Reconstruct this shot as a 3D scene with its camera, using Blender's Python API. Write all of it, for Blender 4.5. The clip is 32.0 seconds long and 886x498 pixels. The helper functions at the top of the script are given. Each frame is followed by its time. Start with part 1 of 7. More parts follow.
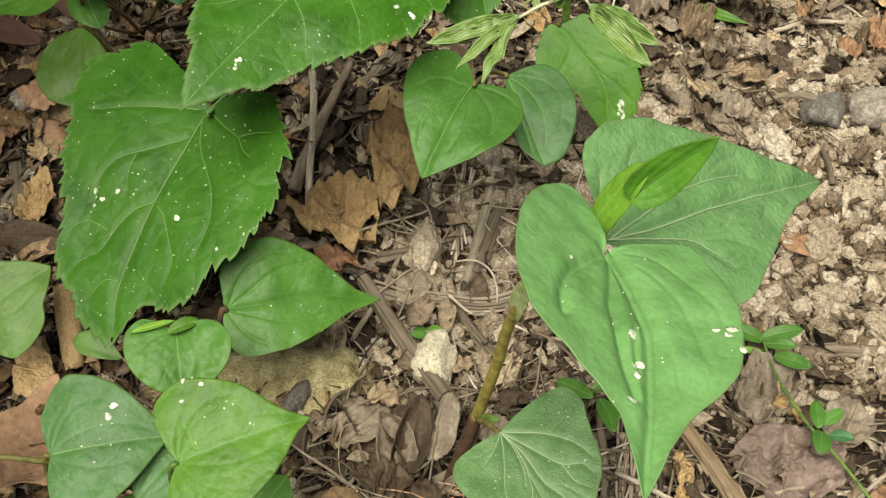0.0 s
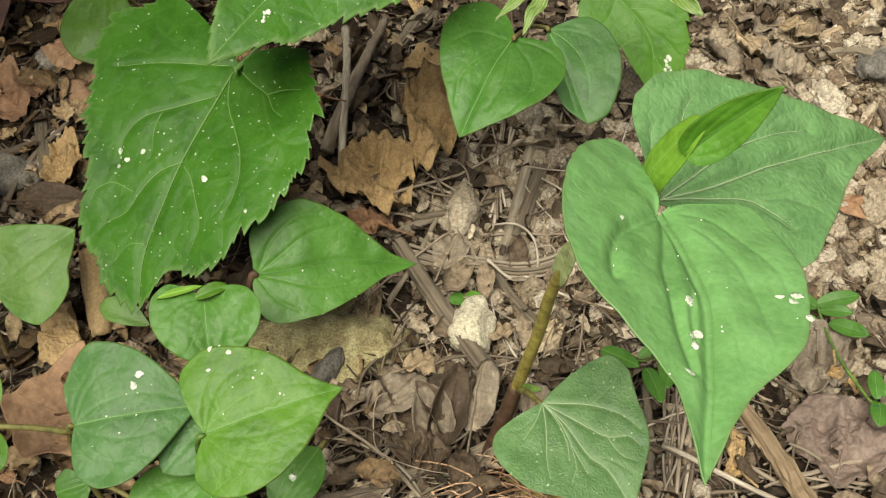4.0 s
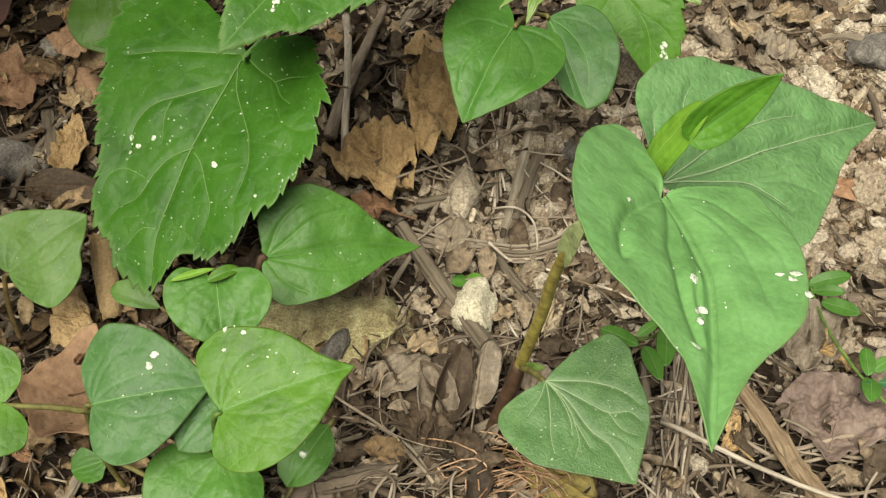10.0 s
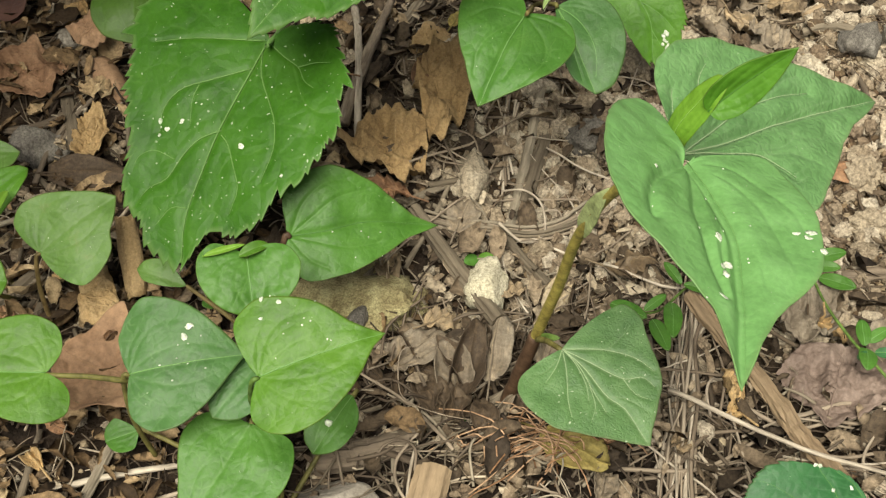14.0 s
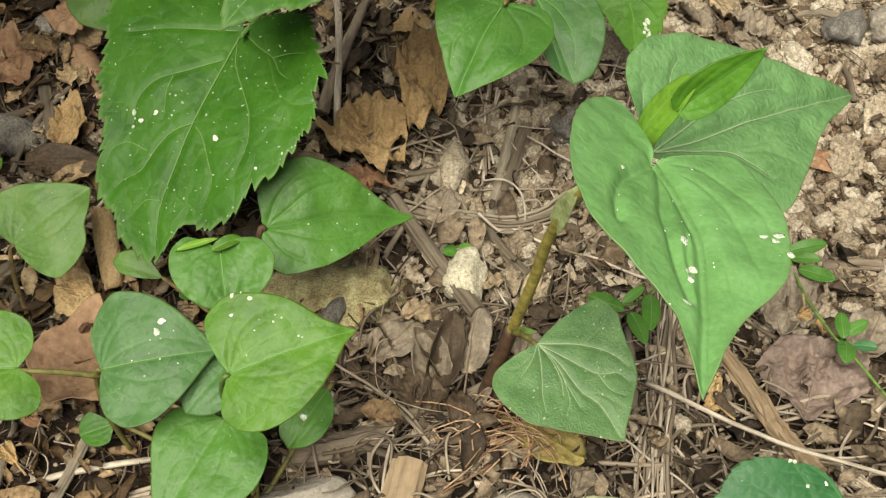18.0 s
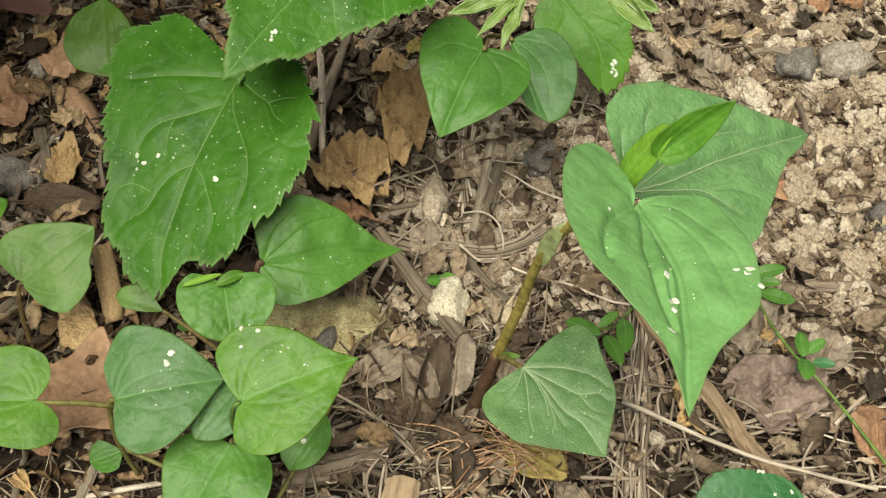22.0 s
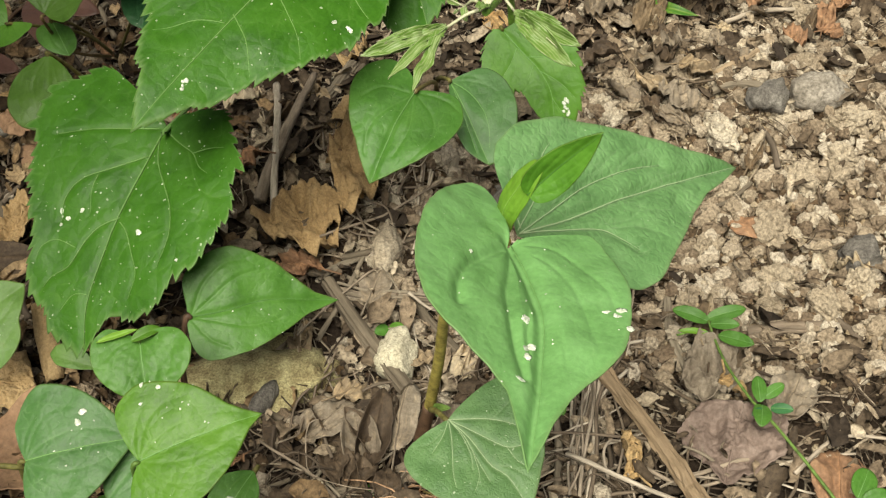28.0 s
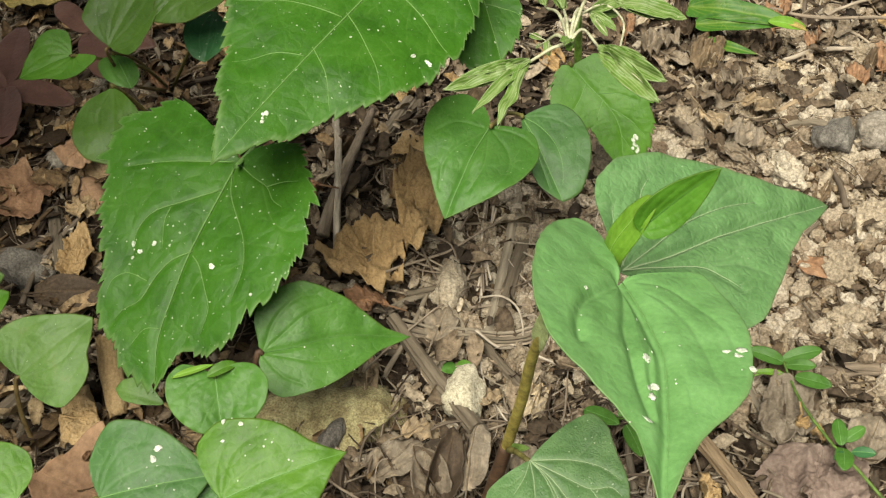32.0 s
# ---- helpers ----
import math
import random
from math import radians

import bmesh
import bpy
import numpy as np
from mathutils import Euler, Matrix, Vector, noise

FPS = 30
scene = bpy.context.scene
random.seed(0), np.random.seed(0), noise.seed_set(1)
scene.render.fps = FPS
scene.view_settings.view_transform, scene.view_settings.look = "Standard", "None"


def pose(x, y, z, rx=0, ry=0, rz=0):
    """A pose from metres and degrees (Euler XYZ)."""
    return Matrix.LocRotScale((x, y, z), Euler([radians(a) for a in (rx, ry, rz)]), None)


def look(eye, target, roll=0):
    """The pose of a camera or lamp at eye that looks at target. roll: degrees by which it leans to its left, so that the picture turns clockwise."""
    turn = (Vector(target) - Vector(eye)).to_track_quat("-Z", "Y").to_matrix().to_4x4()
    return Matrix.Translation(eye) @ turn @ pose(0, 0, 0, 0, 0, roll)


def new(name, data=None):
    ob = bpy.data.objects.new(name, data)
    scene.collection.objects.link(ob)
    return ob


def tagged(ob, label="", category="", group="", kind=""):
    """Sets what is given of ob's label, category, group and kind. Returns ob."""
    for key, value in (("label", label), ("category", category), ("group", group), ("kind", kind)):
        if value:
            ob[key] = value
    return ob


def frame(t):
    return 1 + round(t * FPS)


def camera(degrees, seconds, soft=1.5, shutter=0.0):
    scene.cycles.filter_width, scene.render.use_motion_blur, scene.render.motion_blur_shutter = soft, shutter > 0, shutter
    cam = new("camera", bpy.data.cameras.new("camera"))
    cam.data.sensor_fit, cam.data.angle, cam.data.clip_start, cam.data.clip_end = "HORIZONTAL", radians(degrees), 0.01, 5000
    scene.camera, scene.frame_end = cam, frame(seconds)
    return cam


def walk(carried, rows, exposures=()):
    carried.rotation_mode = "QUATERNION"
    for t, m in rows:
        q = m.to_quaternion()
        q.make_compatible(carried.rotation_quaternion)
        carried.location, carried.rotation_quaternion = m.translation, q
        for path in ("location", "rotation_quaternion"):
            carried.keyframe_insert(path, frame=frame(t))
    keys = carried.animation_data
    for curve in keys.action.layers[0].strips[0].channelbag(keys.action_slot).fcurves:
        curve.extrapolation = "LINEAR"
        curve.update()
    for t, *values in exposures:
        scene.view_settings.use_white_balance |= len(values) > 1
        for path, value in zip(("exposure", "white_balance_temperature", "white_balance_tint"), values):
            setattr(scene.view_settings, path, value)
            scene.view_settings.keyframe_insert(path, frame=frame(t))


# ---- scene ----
cam = camera(39.6, 32.0, soft=1.25)
PATH = [
    (0, (0.009, 0.005, 0.336), (-0.006, 1.438, -1.06), -0.2),
    (0.5, (0.006, 0.006, 0.332), (-0.021, 1.439, -1.063), -0.4),
    (1, (0.005, 0.006, 0.333), (-0.028, 1.434, -1.066), -0.5),
    (1.5, (0.005, 0.004, 0.334), (-0.035, 1.435, -1.063), -0.6),
    (2, (0.002, 0.004, 0.334), (-0.038, 1.432, -1.066), -0.6),
    (2.5, (0.001, 0.01, 0.331), (-0.058, 1.429, -1.077), -1.0),
    (3, (0.006, 0.014, 0.327), (-0.076, 1.427, -1.086), -1.8),
    (3.5, (0.008, 0.017, 0.323), (-0.066, 1.418, -1.103), -2.0),
    (5.5, (0.008, 0.015, 0.331), (-0.056, 1.389, -1.121), -1.4),
    (6, (0.006, 0.015, 0.338), (-0.046, 1.378, -1.124), -1.1),
    (6.5, (0.004, 0.014, 0.336), (-0.047, 1.399, -1.105), -1.1),
    (7, (0.004, 0.013, 0.334), (-0.045, 1.411, -1.096), -1.2),
    (7.5, (0.005, 0.014, 0.334), (-0.06, 1.412, -1.095), -1.5),
    (8, (0.007, 0.014, 0.335), (-0.06, 1.408, -1.098), -1.8),
    (8.5, (0.007, 0.013, 0.335), (-0.048, 1.41, -1.094), -1.4),
    (9, (0.006, 0.008, 0.332), (-0.048, 1.412, -1.091), -1.5),
    (9.5, (0.005, 0.006, 0.328), (-0.049, 1.403, -1.103), -1.6),
    (10, (0.003, 0.009, 0.33), (-0.049, 1.384, -1.121), -1.6),
    (10.5, (0.001, 0.008, 0.332), (-0.049, 1.38, -1.123), -1.5),
    (11, (-0.003, 0.004, 0.338), (-0.026, 1.37, -1.123), -0.6),
    (11.5, (-0.01, 0.0, 0.343), (-0.021, 1.371, -1.113), -0.2),
    (12, (-0.022, 0.006, 0.344), (-0.037, 1.377, -1.112), -0.3),
    (12.5, (-0.022, 0.003, 0.342), (-0.042, 1.391, -1.097), -0.5),
    (13, (-0.018, -0.002, 0.341), (-0.046, 1.395, -1.089), -0.8),
    (13.5, (-0.012, -0.008, 0.34), (-0.031, 1.391, -1.09), -0.8),
    (14, (-0.01, -0.009, 0.337), (-0.023, 1.37, -1.111), -0.7),
    (14.5, (-0.008, -0.011, 0.335), (-0.026, 1.364, -1.117), -1.2),
    (15, (-0.006, -0.005, 0.335), (-0.028, 1.338, -1.147), -1.4),
    (15.5, (-0.006, -0.009, 0.339), (-0.019, 1.335, -1.142), -1.3),
    (17.5, (-0.002, -0.005, 0.34), (-0.003, 1.356, -1.125), -0.4),
    (18, (-0.003, -0.003, 0.339), (-0.013, 1.346, -1.137), -0.6),
    (18.5, (-0.003, -0.002, 0.342), (-0.009, 1.331, -1.149), -0.4),
    (19, (-0.002, -0.005, 0.342), (-0.005, 1.324, -1.152), -0.4),
    (19.5, (-0.003, -0.004, 0.342), (0.034, 1.32, -1.156), 0.8),
    (20, (-0.004, -0.004, 0.34), (0.031, 1.314, -1.164), 0.6),
    (20.5, (-0.004, -0.006, 0.341), (0.022, 1.318, -1.159), 0.1),
    (21, (-0.008, -0.008, 0.348), (0.018, 1.307, -1.158), 0.2),
    (21.5, (-0.013, -0.014, 0.357), (0.036, 1.32, -1.133), 0.8),
    (22, (-0.015, -0.018, 0.361), (0.053, 1.354, -1.093), 0.9),
    (22.5, (-0.018, -0.018, 0.361), (0.072, 1.375, -1.072), 1.1),
    (23, (-0.019, -0.015, 0.357), (0.079, 1.389, -1.064), 1.2),
    (23.5, (-0.019, -0.011, 0.352), (0.074, 1.394, -1.068), 0.1),
    (24, (-0.02, -0.01, 0.348), (0.067, 1.384, -1.084), -0.5),
    (24.5, (-0.02, -0.01, 0.349), (0.066, 1.372, -1.094), -0.4),
    (25, (-0.019, -0.011, 0.351), (0.068, 1.373, -1.09), -0.5),
    (25.5, (-0.016, -0.014, 0.353), (0.072, 1.379, -1.08), -0.5),
    (26, (-0.002, -0.015, 0.356), (0.056, 1.388, -1.068), -1.3),
    (26.5, (0.015, -0.01, 0.357), (0.006, 1.384, -1.077), -2.7),
    (28.5, (0.034, -0.01, 0.348), (-0.018, 1.432, -1.036), -4.1),
    (29, (0.03, -0.012, 0.349), (-0.009, 1.434, -1.033), -3.7),
    (29.5, (0.022, -0.011, 0.35), (-0.01, 1.446, -1.021), -3.4),
    (30, (0.02, -0.011, 0.351), (-0.015, 1.449, -1.015), -3.3),
    (30.5, (0.02, -0.012, 0.352), (-0.021, 1.457, -1.005), -3.5),
    (31, (0.015, -0.011, 0.352), (-0.03, 1.464, -0.999), -3.5),
    (31.5, (0.013, -0.008, 0.35), (-0.04, 1.468, -0.999), -3.6),
    (32, (0.011, -0.006, 0.346), (-0.051, 1.47, -1.003), -3.8),
]
walk(cam, [(t, look(eye, target, roll)) for t, eye, target, roll in PATH])

# ---- light ----
world = bpy.data.worlds.new("overcast_sky")
scene.world = world
world.use_nodes = True
wn = world.node_tree
sky = wn.nodes.new("ShaderNodeTexSky")
sky.sky_type, sky.sun_disc = "NISHITA", False
sky.sun_elevation, sky.sun_rotation = radians(61), radians(195)
haze = wn.nodes.new("ShaderNodeHueSaturation")
haze.inputs["Saturation"].default_value = 0.12
wn.links.new(sky.outputs[0], haze.inputs["Color"])
wn.links.new(haze.outputs[0], wn.nodes["Background"].inputs[0])
wn.nodes["Background"].inputs[1].default_value = 0.032
sun = new("sun", bpy.data.lights.new("sun", "SUN"))
sun.data.energy, sun.data.angle, sun.data.color = 4.4, radians(42), (1.0, 0.95, 0.82)
sun.matrix_world = look((-0.30, -0.75, 2.0), (0, 0.33, 0))
scene.view_settings.exposure = 0.86


# ---- noise in plan ----
def lattice(ix, iy, seed):
    h = (ix.astype(np.int64) * 374761393 + iy.astype(np.int64) * 668265263 + seed * 974711) & 0x7FFFFFFF
    h = ((h ^ (h >> 13)) * 1274126177) & 0x7FFFFFFF
    return ((h ^ (h >> 16)) & 0xFFFF) / 65535.0


def value_noise(x, y, seed=0):
    x, y = np.asarray(x, float), np.asarray(y, float)
    ix, iy = np.floor(x), np.floor(y)
    fx, fy = x - ix, y - iy
    fx, fy = fx * fx * (3 - 2 * fx), fy * fy * (3 - 2 * fy)
    a, b = lattice(ix, iy, seed), lattice(ix + 1, iy, seed)
    c, d = lattice(ix, iy + 1, seed), lattice(ix + 1, iy + 1, seed)
    return (a + (b - a) * fx) * (1 - fy) + (c + (d - c) * fx) * fy - 0.5


def soil_share(x, y):
    """1 where bare crumbly soil lies open, 0 where leaf litter covers it."""
    edge = 0.085 - 0.55 * (y - 0.30) + 0.05 * value_noise(x * 22, y * 22, 5)
    right = 1 / (1 + np.exp(np.clip(-(x - np.clip(edge, 0.02, 0.2)) / 0.012, -50, 50)))
    middle = np.exp(-((x - 0.035) / 0.038) ** 2 - ((y - 0.345) / 0.055) ** 2)
    right = right / (1 + np.exp(np.clip(-(y - 0.275) / 0.012, -50, 50)))
    back = 1 / (1 + np.exp(np.clip(-(y - 0.435 - 0.06 * value_noise(x * 16, y * 16, 8)) / 0.012, -50, 50)))
    wood = 1 / (1 + np.exp(np.clip((x - 0.115 + 0.04 * value_noise(x * 25, y * 25, 9)) / 0.012, -50, 50))) / (1 + np.exp(np.clip(-(y - 0.43) / 0.012, -50, 50)))
    near = np.exp(-np.clip(((x - 0.1) / 0.42) ** 6 + ((y - 0.38) / 0.42) ** 6, 0, 50))
    calm = np.exp(-np.clip((x / 0.9) ** 2 + ((y - 0.38) / 0.9) ** 2, 0, 50))
    far = np.clip(0.22 + calm * (1.6 * value_noise(x * 3.1, y * 3.1, 12) + value_noise(x * 11, y * 11, 13)), 0, 0.7)
    return np.clip((right * (1 - 0.6 * back) * (1 - 0.85 * wood) + 0.95 * middle) * near + far * (1 - near), 0, 1)


def height(x, y):
    """The ground's height over the plan."""
    x, y = np.asarray(x, float), np.asarray(y, float)
    near = np.exp(-((x / 1.2) ** 2 + ((y - 0.35) / 1.2) ** 2))
    h = 0.014 * np.exp(-((y - 0.41) / 0.05) ** 2) - 0.008 * np.exp(-((x - 0.006) / 0.03) ** 2 - ((y - 0.283) / 0.025) ** 2) - 0.012 * np.exp(-((x + 0.010) / 0.022) ** 2 - ((y - 0.243) / 0.014) ** 2)
    h = h + 0.010 * value_noise(x * 14, y * 14, 1) + 0.009 * value_noise(x * 45, y * 45, 2)
    rough = 0.35 + 0.65 * soil_share(x, y)
    h = h + rough * (0.003 * value_noise(x * 110, y * 110, 3) + 0.002 * value_noise(x * 300, y * 300, 4))
    return h * near


STEP = 0.001
GRID_X, GRID_Y = np.arange(-0.40, 0.40, STEP), np.arange(0.05, 0.75, STEP)
HEIGHTS = height(*np.meshgrid(GRID_X, GRID_Y))
SHARES = soil_share(*np.meshgrid(GRID_X, GRID_Y))


def looked_up(table, x, y):
    """Value at (x, y) between the four nearest points of a table over the plan."""
    fx = min(max((x + 0.40) / STEP, 0.0), len(GRID_X) - 1.001)
    fy = min(max((y - 0.05) / STEP, 0.0), len(GRID_Y) - 1.001)
    i, j = int(fx), int(fy)
    u, v = fx - i, fy - j
    a, b, c, d = table[j, i], table[j, i + 1], table[j + 1, i], table[j + 1, i + 1]
    return float((a + (b - a) * u) * (1 - v) + (c + (d - c) * u) * v)


def lift(x, y):
    return looked_up(HEIGHTS, x, y)


def share_at(x, y):
    return looked_up(SHARES, x, y)


# ---- meshes ----
def mesh_of(name, verts, faces, smooth=True):
    me = bpy.data.meshes.new(name)
    me.from_pydata([tuple(v) for v in verts], [], [tuple(f) for f in faces])
    if smooth:
        me.polygons.foreach_set("use_smooth", [True] * len(me.polygons))
    me.update()
    return me


def part(name, me, material, parent=None, label=""):
    """One mesh object, under a thing or a part where a parent is given."""
    ob = new(name, me)
    if not me.materials:
        me.materials.append(material)
    if parent is not None:
        ob.parent = parent
    if label:
        ob["label"] = label
    return ob


def holder(name, place, label, category, group=""):
    ob = new(name)
    ob.location = place
    ob.empty_display_size = 0.01
    bpy.context.view_layer.update()
    return tagged(ob, label, category, group)


def under(ob, parent):
    """Keeps ob, built in world coordinates, where it is under a moved parent."""
    ob.parent = parent
    ob.matrix_parent_inverse = Matrix.Translation(-parent.location)
    return ob


def tube_arrays(points, radii, sides=8, seed=0, rough=0.0, squash=1.0, ridge=0.0):
    """Vertices and faces of a closed tube along points."""
    pts = [Vector(p) for p in points]
    rnd = np.random.RandomState(seed)
    verts, faces = [], []
    n = len(pts)
    keel = 1 + ridge * rnd.uniform(-1, 1, sides)
    axis = None
    for i, p in enumerate(pts):
        d = (pts[min(i + 1, n - 1)] - pts[max(i - 1, 0)]).normalized()
        if axis is None:
            axis = d.cross(Vector((0, 0, 1)))
            axis = axis if axis.length > 1e-3 else Vector((1, 0, 0))
        axis = (axis - d * axis.dot(d)).normalized()
        other = d.cross(axis)
        for k in range(sides):
            a = 2 * math.pi * k / sides
            r = radii[i] * keel[k] * (1 + rough * rnd.uniform(-1, 1))
            verts.append(p + axis * (math.cos(a) * r) + other * (math.sin(a) * r * squash))
    for i in range(n - 1):
        for k in range(sides):
            j = (k + 1) % sides
            faces.append((i * sides + k, i * sides + j, (i + 1) * sides + j, (i + 1) * sides + k))
    faces.append(tuple(range(sides - 1, -1, -1)))
    faces.append(tuple((n - 1) * sides + k for k in range(sides)))
    return verts, faces


def grained(me, points, radii, sides):
    """Lays the bark's grain along a tube made of rings: round it at true size, drawn out along it."""
    run, rows = 0.0, []
    for i, p in enumerate(points):
        run += (Vector(p) - Vector(points[i - 1])).length if i else 0.0
        rows += [(math.cos(2 * math.pi * k / sides) * radii[i], math.sin(2 * math.pi * k / sides) * radii[i], run * 0.16) for k in range(sides)]
    co = np.array(rows) + np.array([len(rows) % 17 * 0.01, points[0][0] * 3.0, points[0][1] * 3.0])
    at = me.attributes.new("grain", "FLOAT_VECTOR", "POINT")
    at.data.foreach_set("vector", co.ravel().astype(np.float32))
    return me


def curve_points(controls, n):
    """Points on a smooth line through the controls."""
    c = [Vector(p) for p in controls]
    c = [c[0] * 2 - c[1]] + c + [c[-1] * 2 - c[-2]]
    out = []
    for i in range(n):
        s = i / (n - 1) * (len(c) - 3)
        k = min(int(s), len(c) - 4)
        f = s - k
        a, b, d, e = c[k:k + 4]
        out.append(0.5 * ((2 * b) + (d - a) * f + (2 * a - 5 * b + 4 * d - e) * f * f + (3 * b - a - 3 * d + e) * f ** 3))
    return out


def tube(name, controls, r0, r1, material, parent=None, label="", n=16, sides=8, seed=0, rough=0.05, squash=1.0):
    pts = curve_points(controls, n)
    radii = [r0 + (r1 - r0) * i / (n - 1) for i in range(n)]
    ob = part(name, grained(mesh_of(name, *tube_arrays(pts, radii, sides, seed, rough, squash)), pts, radii, sides), material)
    if label:
        ob["label"] = label
    return under(ob, parent) if parent is not None else ob


def blob_arrays(size, seed, level=2, rough=0.3, facets=0.0):
    """A lump: an icosphere pushed in and out by noise."""
    bm = bmesh.new()
    bmesh.ops.create_icosphere(bm, subdivisions=level, radius=1.0)
    rnd = random.Random(seed)
    o = Vector((rnd.uniform(-50, 50), rnd.uniform(-50, 50), rnd.uniform(-50, 50)))
    cuts = [(Vector((rnd.gauss(0, 1), rnd.gauss(0, 1), rnd.gauss(0, 1))).normalized(), rnd.uniform(0.55, 0.9)) for _ in range(int(facets))]
    verts = []
    for v in bm.verts:
        p = v.co.copy()
        for nrm, lim in cuts:
            d = p.dot(nrm)
            if d > lim:
                p -= nrm * (d - lim)
        k = 1 + rough * noise.noise(p * 1.3 + o) + rough * 0.55 * noise.noise(p * 3.1 + o) + rough * 0.3 * noise.noise(p * 7.3 + o)
        p *= k
        verts.append((p.x * size[0], p.y * size[1], p.z * size[2]))
    faces = [tuple(v.index for v in f.verts) for f in bm.faces]
    bm.free()
    return verts, faces


# ---- materials ----
class Nodes:
    """Short hand for building a node material."""

    def __init__(self, name):
        self.mat = bpy.data.materials.new(name)
        self.mat.use_nodes = True
        self.tree = self.mat.node_tree
        self.bsdf = self.tree.nodes["Principled BSDF"]
        self.out = self.tree.nodes["Material Output"]

    def add(self, kind, operation="", feature=""):
        node = self.tree.nodes.new("ShaderNode" + kind)
        if operation:
            node.operation = operation
        if feature:
            node.feature = feature
        return node

    def link(self, a, b):
        self.tree.links.new(a, b)

    def put(self, node, key, value):
        if hasattr(value, "is_linked"):
            self.link(value, node.inputs[key])
        else:
            node.inputs[key].default_value = value

    def noise(self, vec, scale, detail=4.0, rough=0.6):
        n = self.add("TexNoise")
        if vec is not None:
            self.link(vec, n.inputs["Vector"])
        n.inputs["Scale"].default_value, n.inputs["Detail"].default_value, n.inputs["Roughness"].default_value = scale, detail, rough
        return n.outputs["Fac"]

    def ramp(self, fac, stops):
        r = self.add("ValToRGB")
        self.link(fac, r.inputs[0])
        el = r.color_ramp.elements
        while len(el) < len(stops):
            el.new(0.5)
        for e, (pos, col) in zip(el, stops):
            e.position = pos
            e.color = (*col, 1) if len(col) == 3 else col
        return r.outputs[0]

    def mix(self, fac, a, b, mode="MIX"):
        m = self.add("Mix")
        m.data_type, m.blend_type = "RGBA", mode
        for key, value in ((0, fac), (6, a), (7, b)):
            if hasattr(value, "is_linked"):
                self.link(value, m.inputs[key])
            else:
                m.inputs[key].default_value = (*value, 1) if isinstance(value, tuple) else value
        return m.outputs[2]

    def math(self, op, a, b=0.0):
        m = self.add("Math", operation=op)
        self.put(m, 0, a)
        self.put(m, 1, b)
        return m.outputs[0]

    def bump(self, h, strength, distance, normal=None):
        b = self.add("Bump")
        self.link(h, b.inputs["Height"])
        b.inputs["Strength"].default_value, b.inputs["Distance"].default_value = strength, distance
        if normal is not None:
            self.link(normal, b.inputs["Normal"])
        return b.outputs[0]

    def coords(self):
        return self.add("TexCoord").outputs["Object"]

    def attribute(self, name, kind="Fac"):
        node = self.add("Attribute")
        node.attribute_name = name
        return node.outputs[kind]

    def random(self):
        return self.add("ObjectInfo").outputs["Random"]

    def island(self):
        return self.add("NewGeometry").outputs["Random Per Island"]


